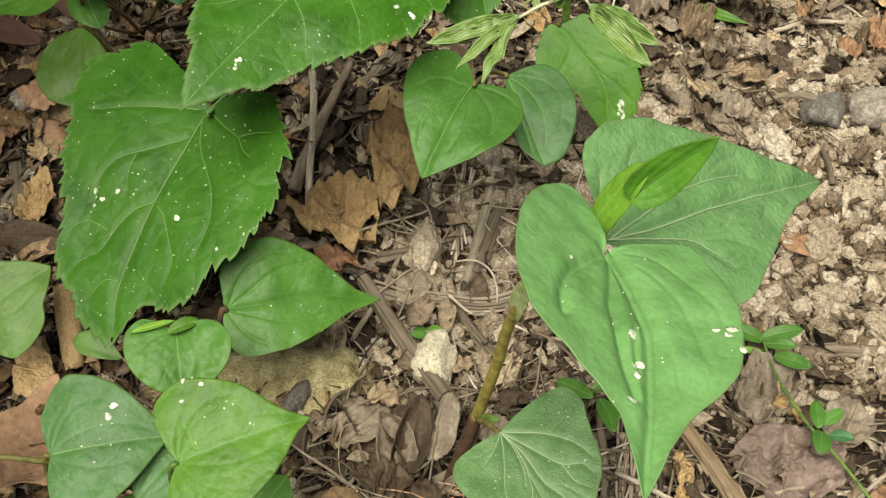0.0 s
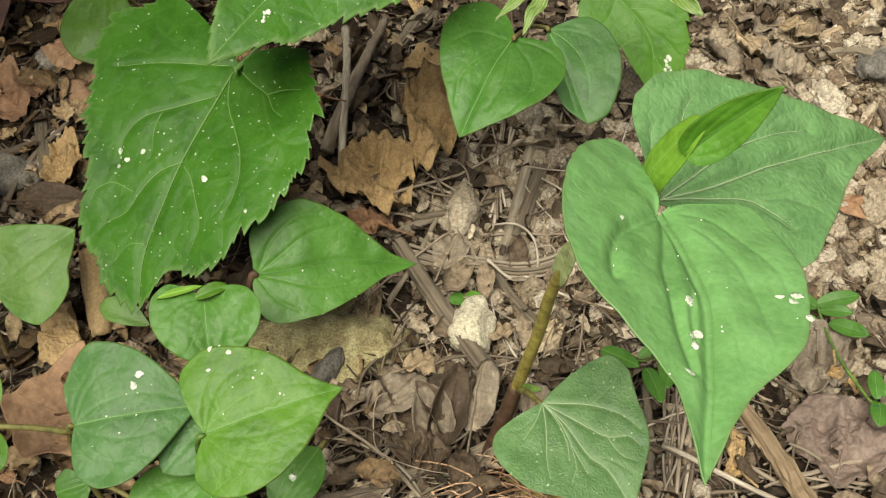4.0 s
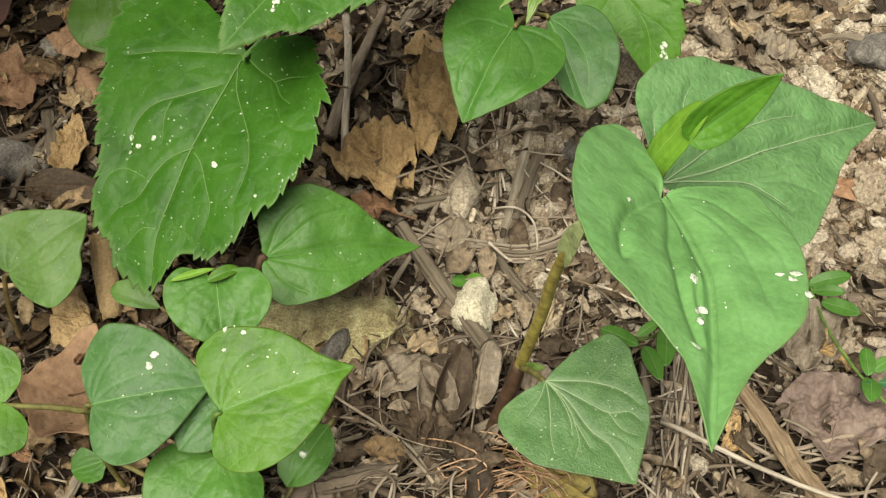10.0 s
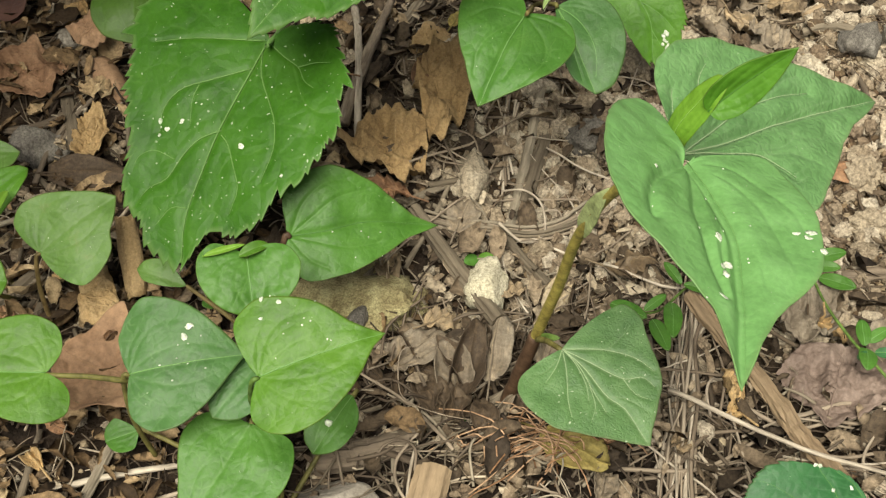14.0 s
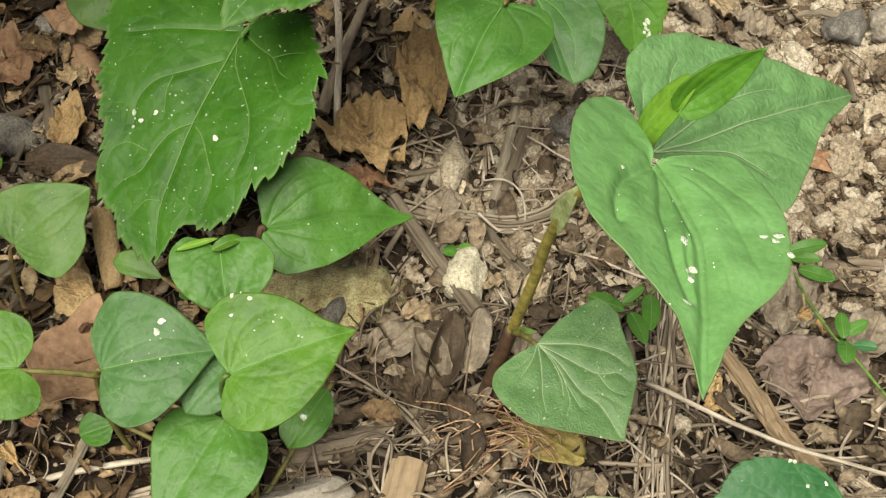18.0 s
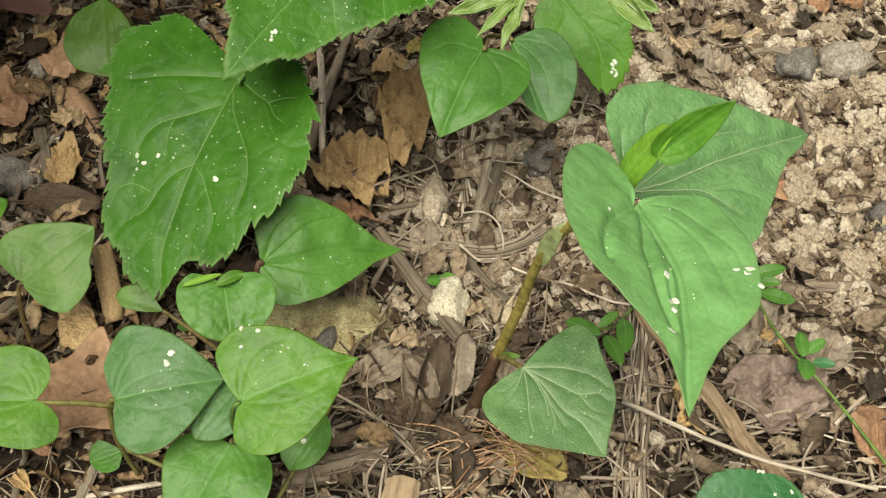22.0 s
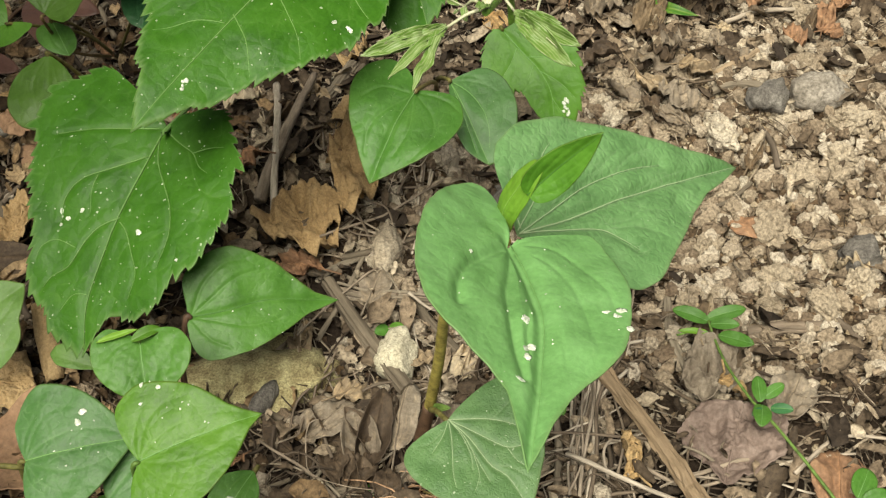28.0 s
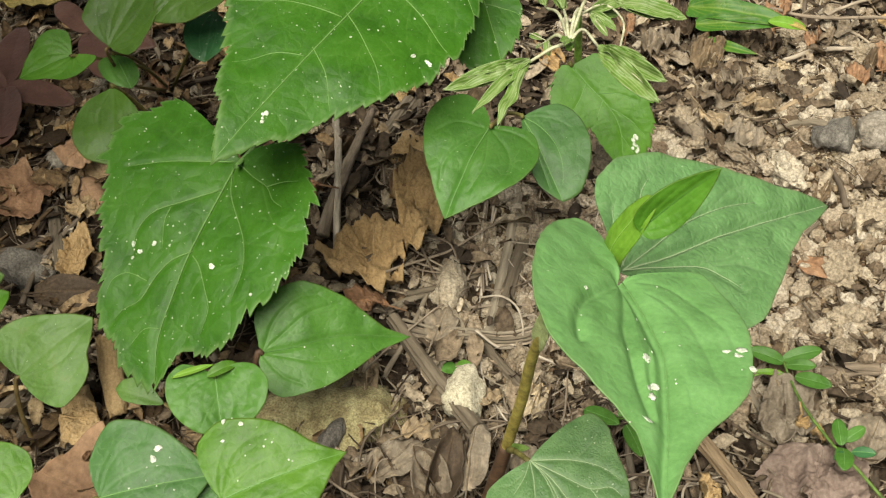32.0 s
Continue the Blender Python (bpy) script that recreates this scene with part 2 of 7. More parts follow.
def leaf_material(name, dark, mid, light, vein, specks=0.5, rough=0.44, glow=0.2, fade=0.0, ribs=0.62, gloss=0.27, net_share=0.07, net_scale=260, quilt=0.22, rim=(0.13, 0.075, 0.045), rim_share=0.2, stripes=0.0):
    """A living leaf: mottled green, paler veins, fine net relief and dried pale specks."""
    n = Nodes(name)
    uv = n.attribute("leaf_uv", "Vector")
    broad = n.noise(uv, 70, 6, 0.65)
    col = n.ramp(broad, [(0.34, tuple(c * 0.82 for c in dark)), (0.5, mid), (0.68, light)])
    fine = n.noise(uv, 900, 3)
    col = n.mix(0.22, col, n.ramp(fine, [(0.3, tuple(c * 0.6 for c in mid)), (0.7, tuple(min(1, c * 1.45) for c in mid))]))
    cells = n.add("TexVoronoi", feature="DISTANCE_TO_EDGE")
    warp = n.add("VectorMath", operation="ADD")
    wn_ = n.add("TexNoise")
    n.link(uv, wn_.inputs["Vector"])
    wn_.inputs["Scale"].default_value = 260
    sc = n.add("VectorMath", operation="SCALE")
    n.link(wn_.outputs["Color"], sc.inputs[0])
    sc.inputs["Scale"].default_value = 0.003
    n.link(uv, warp.inputs[0])
    n.link(sc.outputs[0], warp.inputs[1])
    n.link(warp.outputs[0], cells.inputs["Vector"])
    cells.inputs["Scale"].default_value = net_scale
    net = n.ramp(cells.outputs["Distance"], [(0.0, (1, 1, 1)), (0.09, (0, 0, 0))])
    patch = n.ramp(n.noise(uv, 130, 3), [(0.5, (0.25, 0.25, 0.25)), (0.66, (2.6, 2.6, 2.6))])
    col = n.mix(n.math("MULTIPLY", n.math("MULTIPLY", net, patch), net_share), col, vein)
    veins = n.attribute("vein")
    col = n.mix(n.math("MULTIPLY", veins, ribs * 0.45), col, vein)
    if stripes:
        axes = n.add("SeparateXYZ")
        n.link(uv, axes.inputs[0])
        wave = n.math("SINE", n.math("ADD", n.math("MULTIPLY", axes.outputs[1], 6.2832 / stripes), n.math("MULTIPLY", broad, 3.0)))
        col = n.mix(n.ramp(wave, [(0.35, (0, 0, 0)), (0.8, (0.42, 0.42, 0.42))]), col, vein)
    col = n.mix(n.ramp(n.attribute("rim"), [(0.965, (0, 0, 0)), (1.0, (rim_share, rim_share, rim_share))]), col, rim)
    # dried specks
    sp = n.add("TexVoronoi")
    n.link(warp.outputs[0], sp.inputs["Vector"])
    sp.inputs["Scale"].default_value = 620
    sp.inputs["Randomness"].default_value = 1.0
    gate = n.add("SeparateColor")
    n.link(sp.outputs["Color"], gate.inputs[0])
    size = n.math("MULTIPLY", n.math("SUBTRACT", gate.outputs[0], 1.0 - specks), 0.55)
    clump = n.math("MULTIPLY", size, n.math("ADD", n.noise(uv, 60, 2), 0.3))
    spot = n.math("LESS_THAN", sp.outputs["Distance"], clump)
    col = n.mix(n.math("MULTIPLY", spot, n.math("ADD", n.math("MULTIPLY", gate.outputs[1], 0.55), 0.3)), col, (0.50, 0.58, 0.40))
    old = n.ramp(n.noise(uv, 70, 5), [(0.62, (0, 0, 0)), (0.75, (1, 1, 1))])
    col = n.mix(n.math("MULTIPLY", old, fade), col, (0.16, 0.12, 0.06))
    n.link(col, n.bsdf.inputs["Base Color"])
    n.link(n.math("ADD", n.math("MULTIPLY", fine, 0.25), rough - 0.12), n.bsdf.inputs["Roughness"])
    n.bsdf.inputs["Specular IOR Level"].default_value = gloss
    b1 = n.bump(cells.outputs["Distance"], quilt, 0.0011 * 260 / net_scale)
    b2 = n.bump(fine, 0.25, 0.0003, n.bump(broad, 0.28, 0.0012, b1))
    n.link(b2, n.bsdf.inputs["Normal"])
    tr = n.add("BsdfTranslucent")
    n.link(n.mix(1.0, col, (0.75, 1.0, 0.35), "MULTIPLY"), tr.inputs["Color"])
    ms = n.add("MixShader")
    ms.inputs[0].default_value = glow
    n.link(n.bsdf.outputs[0], ms.inputs[1])
    n.link(tr.outputs[0], ms.inputs[2])
    n.link(ms.outputs[0], n.out.inputs["Surface"])
    return n.mat


def litter_material(name, stops, scale=120, rough=0.85, bump=0.6, per="object", spread=0.5, speckle=0.8, along=False, ribs=0.0):
    """Dry plant matter, soil or stone: tones by piece, with stains and grain."""
    n = Nodes(name)
    co = n.attribute("grain", "Vector") if along else n.coords()
    pick = n.random() if per == "object" else n.island()
    big = n.noise(co, scale * 0.35, 4)
    fac = n.math("ADD", n.math("MULTIPLY", pick, spread), n.math("MULTIPLY", big, 1.0 - spread))
    col = n.ramp(fac, stops)
    grain = n.noise(co, scale * 3.2, 6, 0.7)
    col = n.mix(speckle, col, n.mix(1.0, col, n.ramp(grain, [(0.32, (0.28, 0.26, 0.24)), (0.68, (1.6, 1.6, 1.6))]), "MULTIPLY"))
    if ribs:
        col = n.mix(n.math("MULTIPLY", n.attribute("vein"), ribs), col, n.mix(1.0, col, (1.9, 1.8, 1.6), "MULTIPLY"))
    n.link(col, n.bsdf.inputs["Base Color"])
    n.bsdf.inputs["Roughness"].default_value = rough
    n.bsdf.inputs["Specular IOR Level"].default_value = 0.25
    b = n.bump(grain, bump, 0.0009)
    n.link(n.bump(big, bump * 0.6, 0.002, b), n.bsdf.inputs["Normal"])
    return n.mat


GREEN_HEART = leaf_material("heart_leaf_green", (0.0446, 0.134, 0.0142), (0.0601, 0.164, 0.0199), (0.0809, 0.199, 0.0299), (0.20, 0.36, 0.11), 0.22, ribs=0.28)
# Darker copy of GREEN_HEART: the dimmer light farther back is put into colour.
SHADED_HEART = leaf_material("heart_leaf_shaded", (0.0404, 0.125, 0.0135), (0.054, 0.155, 0.019), (0.0752, 0.188, 0.0289), (0.18, 0.33, 0.10), 0.30, ribs=0.4)
MAIN_HEART = leaf_material("main_heart_leaf", (0.112, 0.26, 0.0717), (0.142, 0.308, 0.0941), (0.181, 0.37, 0.127), (0.24, 0.40, 0.16), 0.22, ribs=0.28)
BLUE_HEART = leaf_material("heart_leaf_bluish", (0.0413, 0.115, 0.0248), (0.0534, 0.138, 0.032), (0.0713, 0.167, 0.0437), (0.22, 0.36, 0.14), 0.22, ribs=0.28)
QUILTED = leaf_material("heart_leaf_quilted", (0.0898, 0.205, 0.0628), (0.122, 0.253, 0.0867), (0.171, 0.325, 0.123), (0.34, 0.44, 0.26), 0.28, ribs=0.5, net_share=0.07, net_scale=420, quilt=0.6, gloss=0.3)
WHITE_VEIN = leaf_material("whitish_vein", (0.30, 0.42, 0.20), (0.36, 0.47, 0.26), (0.42, 0.52, 0.32), (0.4, 0.5, 0.3), 0.0)
NETTED = leaf_material("heart_leaf_netted", (0.0585, 0.138, 0.0387), (0.0935, 0.188, 0.0608), (0.144, 0.258, 0.0944), (0.38, 0.47, 0.28), 0.5, ribs=0.6, net_share=0.07, net_scale=800, quilt=0.6, gloss=0.3)
BRIGHT_HEART = leaf_material("heart_leaf_bright", (0.0518, 0.142, 0.0085), (0.068, 0.169, 0.0117), (0.0876, 0.196, 0.018), (0.22, 0.38, 0.10), 0.22, ribs=0.28)
DULL_HEART = leaf_material("heart_leaf_dull", (0.066, 0.145, 0.024), (0.088, 0.18, 0.032), (0.12, 0.225, 0.05), (0.20, 0.28, 0.12), 0.30, fade=0.4, ribs=0.3)
SERRATE = leaf_material("serrated_leaf_green", (0.0255, 0.100, 0.0042), (0.036, 0.124, 0.006), (0.0515, 0.153, 0.0115), (0.17, 0.31, 0.070), 0.50, ribs=0.45, gloss=0.24, rough=0.48, net_share=0.05, net_scale=150, quilt=0.3, rim=(0.3, 0.4, 0.17), rim_share=0.25)
SERRATE_VEIN = leaf_material("serrated_leaf_vein", (0.11, 0.23, 0.05), (0.14, 0.27, 0.07), (0.18, 0.32, 0.10), (0.2, 0.3, 0.1), 0.0)
OLIVE_HEART = leaf_material("heart_leaf_olive", (0.040, 0.096, 0.009), (0.053, 0.119, 0.012), (0.073, 0.148, 0.021), (0.14, 0.25, 0.06), 0.12, ribs=0.3)
GRASS = leaf_material("grass_blade_green", (0.0288, 0.103, 0.0084), (0.0403, 0.128, 0.012), (0.0576, 0.152, 0.018), (0.30, 0.36, 0.06), 0.03, fade=0.3)
STEM_DULL = litter_material("stem_dull_green", [(0.25, (0.0648, 0.122, 0.0216)), (0.8, (0.115, 0.187, 0.0396))], 90, 0.55, 0.12)
FRESH = leaf_material("fresh_leaf_deep", (0.056, 0.163, 0.0095), (0.071, 0.192, 0.014), (0.097, 0.23, 0.023), (0.14, 0.32, 0.04), 0.02)
YOUNG = leaf_material("young_leaf_lime", (0.104, 0.232, 0.016), (0.132, 0.272, 0.024), (0.168, 0.32, 0.036), (0.24, 0.42, 0.06), 0.02)
PALE_VEIN = leaf_material("pale_vein", (0.20, 0.33, 0.10), (0.25, 0.38, 0.14), (0.30, 0.43, 0.18), (0.3, 0.4, 0.2), 0.0)
GREEN_VEIN = leaf_material("dark_green_vein", (0.06, 0.165, 0.03), (0.075, 0.195, 0.037), (0.095, 0.23, 0.05), (0.06, 0.17, 0.03), 0.0)
LIME_VEIN = leaf_material("lime_vein", (0.20, 0.38, 0.06), (0.24, 0.42, 0.08), (0.28, 0.46, 0.11), (0.3, 0.4, 0.2), 0.0)
SOFT_VEIN = leaf_material("soft_green_vein", (0.13, 0.27, 0.07), (0.155, 0.31, 0.09), (0.18, 0.34, 0.11), (0.3, 0.4, 0.2), 0.0)
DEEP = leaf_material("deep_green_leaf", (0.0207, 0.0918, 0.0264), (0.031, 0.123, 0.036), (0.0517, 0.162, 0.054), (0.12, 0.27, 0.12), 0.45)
PURPLE = leaf_material("purple_brown_leaf", (0.085, 0.042, 0.030), (0.115, 0.058, 0.042), (0.15, 0.08, 0.058), (0.09, 0.04, 0.03), 0.05, glow=0.15)
SILKY = leaf_material("silky_shoot_green", (0.0716, 0.153, 0.0174), (0.101, 0.195, 0.026), (0.143, 0.245, 0.0463), (0.33, 0.37, 0.19), 0.05, stripes=0.0008, rim=(0.5, 0.55, 0.3))
STEM = litter_material("stem_olive", [(0.25, (0.27, 0.225, 0.055)), (0.5, (0.34, 0.29, 0.075)), (0.8, (0.33, 0.235, 0.075))], 90, 0.5, 0.15)
STEM_RED = litter_material("stem_reddish", [(0.25, (0.05, 0.030, 0.019)), (0.6, (0.085, 0.050, 0.028)), (0.9, (0.13, 0.085, 0.036))], 90, 0.55, 0.15)
STALK = litter_material("leaf_stalk_olive", [(0.25, (0.11, 0.105, 0.03)), (0.5, (0.15, 0.135, 0.04)), (0.8, (0.15, 0.10, 0.045))], 90, 0.55, 0.15)
STEM_GREEN = litter_material("stem_green", [(0.25, (0.14, 0.28, 0.04)), (0.8, (0.22, 0.38, 0.07))], 90, 0.5, 0.12)
BUD = litter_material("sheath_pale_green", [(0.25, (0.27, 0.35, 0.12)), (0.8, (0.37, 0.43, 0.19))], 90, 0.55, 0.2)
PALE_BLADE = litter_material("faded_blade", [(0.25, (0.28, 0.29, 0.17)), (0.8, (0.42, 0.42, 0.28))], 120, 0.6, 0.3)
CHALK = litter_material("dried_white_residue", [(0.2, (0.42, 0.48, 0.36)), (0.9, (0.58, 0.62, 0.50))], 300, 0.8, 0.3)
CLOD = litter_material("pale_clod", [(0.15, (0.15, 0.109, 0.0706)), (0.5, (0.3, 0.242, 0.166)), (0.85, (0.44, 0.384, 0.294))], 280, 0.95, 0.9, "island", spread=0.7)
CREAM = litter_material("cream_clod", [(0.2, (0.22, 0.174, 0.116)), (0.55, (0.345, 0.288, 0.203)), (0.85, (0.48, 0.434, 0.337))], 280, 0.95, 0.9)
PALE_CLAY = litter_material("pale_clay", [(0.25, (0.40, 0.36, 0.245)), (0.6, (0.53, 0.49, 0.36)), (0.85, (0.63, 0.595, 0.47))], 300, 0.95, 0.9, spread=0.1)
CRUMB = litter_material("soil_crumbs", [(0.1, (0.050, 0.031, 0.018)), (0.4, (0.135, 0.090, 0.051)), (0.7, (0.25, 0.19, 0.115)), (0.95, (0.44, 0.37, 0.25))], 200, 0.95, 0.7, "island", spread=0.85)
DEAD = litter_material("dead_leaf_brown", [(0.15, (0.0605, 0.0407, 0.024)), (0.4, (0.144, 0.105, 0.062)), (0.65, (0.251, 0.194, 0.122)), (0.9, (0.4, 0.339, 0.235))], 260, 0.75, 0.5, spread=0.7, speckle=0.45, ribs=0.7)
DEAD_BITS = litter_material("dead_leaf_bits", [(0.1, (0.026, 0.0184, 0.012)), (0.45, (0.0884, 0.064, 0.04)), (0.75, (0.233, 0.179, 0.118)), (0.97, (0.437, 0.378, 0.275))], 160, 0.8, 0.5, "island", spread=0.85)
ORANGE = litter_material("dead_leaf_orange", [(0.2, (0.19, 0.105, 0.058)), (0.55, (0.29, 0.18, 0.102)), (0.9, (0.37, 0.25, 0.155))], 120, 0.7, 0.3, spread=0.2, speckle=0.45, ribs=0.7)
OCHRE = litter_material("dead_leaf_ochre", [(0.1, (0.20, 0.125, 0.052)), (0.5, (0.40, 0.275, 0.130)), (0.95, (0.60, 0.45, 0.25))], 300, 0.8, 0.9, spread=0.2, speckle=0.45, ribs=0.7)
PINK = litter_material("dead_leaf_pinkish", [(0.2, (0.0837, 0.066, 0.046)), (0.55, (0.177, 0.144, 0.103)), (0.9, (0.316, 0.272, 0.205))], 260, 0.7, 0.5, spread=0.2, speckle=0.45, ribs=0.7)
UMBER = litter_material("dead_leaf_umber", [(0.2, (0.0298, 0.0204, 0.013)), (0.55, (0.0725, 0.0514, 0.032)), (0.9, (0.158, 0.118, 0.077))], 260, 0.7, 0.5, spread=0.2, speckle=0.6, ribs=0.7)
RUST = litter_material("dead_leaf_rust", [(0.2, (0.12, 0.060, 0.030)), (0.55, (0.24, 0.14, 0.078)), (0.9, (0.42, 0.29, 0.17))], 260, 0.75, 0.6, spread=0.15, speckle=0.45, ribs=0.7)
MAROON = litter_material("dead_leaf_maroon", [(0.2, (0.10, 0.070, 0.055)), (0.55, (0.185, 0.136, 0.108)), (0.9, (0.32, 0.255, 0.21))], 260, 0.6, 0.5, spread=0.15, speckle=0.45, ribs=0.7)
YELLOW = litter_material("dying_leaf_yellow", [(0.2, (0.15, 0.125, 0.038)), (0.55, (0.23, 0.185, 0.058)), (0.9, (0.27, 0.18, 0.07))], 260, 0.7, 0.4, spread=0.2, speckle=0.45, ribs=0.7)
BARK = litter_material("twig_bark", [(0.15, (0.0812, 0.0639, 0.0427)), (0.5, (0.167, 0.137, 0.0963)), (0.85, (0.291, 0.252, 0.185))], 110, 0.85, 0.9, spread=0.5, speckle=0.6, along=True)
DARK_BARK = litter_material("dark_rotten_bark", [(0.15, (0.036, 0.026, 0.018)), (0.5, (0.085, 0.064, 0.044)), (0.85, (0.18, 0.145, 0.105))], 110, 0.85, 0.9, spread=0.5, speckle=0.6, along=True)
STRAW = litter_material("dry_straw", [(0.15, (0.134, 0.103, 0.0717)), (0.5, (0.26, 0.21, 0.152)), (0.85, (0.412, 0.358, 0.278))], 150, 0.7, 0.5, spread=0.75, along=True)
WARM_BITS = litter_material("warm_leaf_bits", [(0.1, (0.026, 0.016, 0.008)), (0.45, (0.10, 0.063, 0.030)), (0.75, (0.25, 0.17, 0.088)), (0.98, (0.46, 0.36, 0.21))], 160, 0.8, 0.5, "island", spread=0.85)
STRAW_BITS = litter_material("dry_fibres", [(0.1, (0.042, 0.029, 0.019)), (0.55, (0.13, 0.098, 0.064)), (0.95, (0.37, 0.31, 0.225))], 150, 0.75, 0.4, "island", spread=0.9)
ROOT = litter_material("orange_rootlets", [(0.2, (0.22, 0.12, 0.06)), (0.8, (0.38, 0.25, 0.15))], 150, 0.7, 0.4, "island", spread=0.8)
STONE = litter_material("grey_stone", [(0.2, (0.055, 0.05, 0.044)), (0.45, (0.13, 0.118, 0.10)), (0.62, (0.20, 0.185, 0.155)), (0.8, (0.34, 0.315, 0.26))], 330, 0.9, 0.9, spread=0.1)
PALE_STONE = litter_material("pale_grey_stone", [(0.2, (0.13, 0.11, 0.085)), (0.5, (0.22, 0.195, 0.155)), (0.85, (0.34, 0.31, 0.26))], 200, 0.9, 0.8, spread=0.15)
LICHEN = litter_material("lichened_stone", [(0.3, (0.192, 0.15, 0.072)), (0.45, (0.36, 0.312, 0.156)), (0.6, (0.504, 0.456, 0.24)), (0.75, (0.624, 0.576, 0.372))], 420, 0.95, 0.9, spread=0.1)
PALE_ROCK = litter_material("pale_rock", [(0.2, (0.18, 0.156, 0.123)), (0.5, (0.279, 0.25, 0.205)), (0.85, (0.394, 0.365, 0.312))], 200, 0.9, 0.5, spread=0.1, speckle=0.45)
TAN_WOOD = litter_material("tan_wood", [(0.2, (0.17, 0.115, 0.066)), (0.5, (0.27, 0.20, 0.122)), (0.85, (0.39, 0.315, 0.215))], 110, 0.7, 0.6, spread=0.2, speckle=0.5, along=True)

# ---- ground ----
def ground_material():
    """Dark humus under the litter, tan clay where the soil lies bare."""
    n = Nodes("woodland_soil")
    co = n.coords()
    broad, grain = n.noise(co, 35, 5), n.noise(co, 700, 6, 0.75)
    humus = n.ramp(broad, [(0.3, (0.016, 0.011, 0.008)), (0.7, (0.055, 0.038, 0.025))])
    clay = n.ramp(broad, [(0.3, (0.055, 0.037, 0.022)), (0.55, (0.105, 0.075, 0.046)), (0.75, (0.19, 0.145, 0.095))])
    drift = n.ramp(n.noise(co, 2.2, 5, 0.7), [(0.35, (0.7, 0.7, 0.7)), (0.65, (1.25, 1.22, 1.15))])
    col = n.mix(1.0, n.mix(n.attribute("bare"), humus, clay), drift, "MULTIPLY")
    col = n.mix(0.9, col, n.mix(1.0, col, n.ramp(grain, [(0.36, (0.3, 0.28, 0.25)), (0.64, (1.4, 1.4, 1.4))]), "MULTIPLY"))
    n.link(col, n.bsdf.inputs["Base Color"])
    n.bsdf.inputs["Roughness"].default_value = 0.95
    n.bsdf.inputs["Specular IOR Level"].default_value = 0.2
    n.link(n.bump(broad, 0.7, 0.004, n.bump(grain, 1.0, 0.0015)), n.bsdf.inputs["Normal"])
    return n.mat


def graded(lo, hi, step, far, grow=1.22):
    mid = list(np.arange(lo, hi, step))
    out, d, x = [], step, hi
    while x < far:
        out.append(x)
        d *= grow
        x += d
    low, d, x = [], step, lo - step
    while x > -far:
        low.append(x)
        d *= grow
        x -= d
    return np.array(low[::-1] + mid + out)


def build_ground():
    gx, gy = graded(-0.34, 0.34, 0.0019, 300), graded(0.10, 0.68, 0.0019, 300)
    X, Y = np.meshgrid(gx, gy)
    Z = height(X, Y)
    ny, nx = X.shape
    idx = np.arange(nx * ny).reshape(ny, nx)
    quads = np.stack([idx[:-1, :-1], idx[:-1, 1:], idx[1:, 1:], idx[1:, :-1]], -1).reshape(-1, 4)
    me = bpy.data.meshes.new("ground")
    me.vertices.add(nx * ny)
    me.vertices.foreach_set("co", np.stack([X, Y, Z], -1).ravel().astype(np.float32))
    me.loops.add(quads.size)
    me.loops.foreach_set("vertex_index", quads.ravel().astype(np.int32))
    me.polygons.add(len(quads))
    me.polygons.foreach_set("loop_start", np.arange(0, quads.size, 4, dtype=np.int32))
    me.polygons.foreach_set("use_smooth", np.ones(len(quads), dtype=bool))
    me.update(calc_edges=True)
    at = me.attributes.new("bare", "FLOAT", "POINT")
    at.data.foreach_set("value", soil_share(X, Y).ravel().astype(np.float32))
    me.materials.append(ground_material())
    return tagged(new("ground", me), "dark crumbly woodland soil under leaf litter", "ground", kind="structure")


build_ground()

# ---- living leaves ----
ANGLES = (5, 12, 22, 36, 54, 75, 98, 122, 146, 166)


def side_profile(radii, end, steps, fine=False):
    """Radius over the angle from the midrib, for one half of a leaf."""
    a = [0] + [k for k in (range(5, 175, 5) if fine else ANGLES) if k < end] + [end, end + 9]
    r = [1.0] + list(radii) + [0.05]
    a, r = a[:len(r)], r[:len(a)]
    th = np.linspace(0, 1, steps) ** 1.25 * a[-1]
    out = np.interp(th, a, r)
    k = np.array([1, 3, 6, 9, 10, 9, 6, 3, 1.0])
    pad = np.concatenate([np.full(4, out[0]), out, np.full(4, out[-1])])
    soft = np.convolve(pad, k / k.sum(), "valid")
    w = np.clip((th - 2) / 6, 0, 1)
    return np.radians(th), out * (1 - w) + soft * w


def polyline_distance(p, q, line):
    """Distance of points (p, q) from a polyline, and how far along it lies the nearest place (0 to 1)."""
    best, along = np.full(p.shape, 9.0), np.zeros(p.shape)
    m = len(line) - 1
    for i in range(m):
        (ax, ay), (bx, by) = line[i], line[i + 1]
        dx, dy = bx - ax, by - ay
        t = np.clip(((p - ax) * dx + (q - ay) * dy) / (dx * dx + dy * dy + 1e-12), 0, 1)
        d = np.hypot(p - ax - t * dx, q - ay - t * dy)
        closer = d < best
        best, along = np.where(closer, d, best), np.where(closer, (i + t) / m, along)
    return best, along


def bend(a, b, c, n=9):
    t = np.linspace(0, 1, n)[:, None]
    a, b, c = np.array(a), np.array(b), np.array(c)
    return (1 - t) ** 2 * a + 2 * t * (1 - t) * b + t * t * c


def drawn_lines(drawn):
    """Veins led smoothly through a few points of the leaf's plane; the first is the midrib."""
    return [(np.array([(p.x, p.y) for p in curve_points([(u, v, 0) for u, v in line], 16)]), w) for w, *line in drawn]


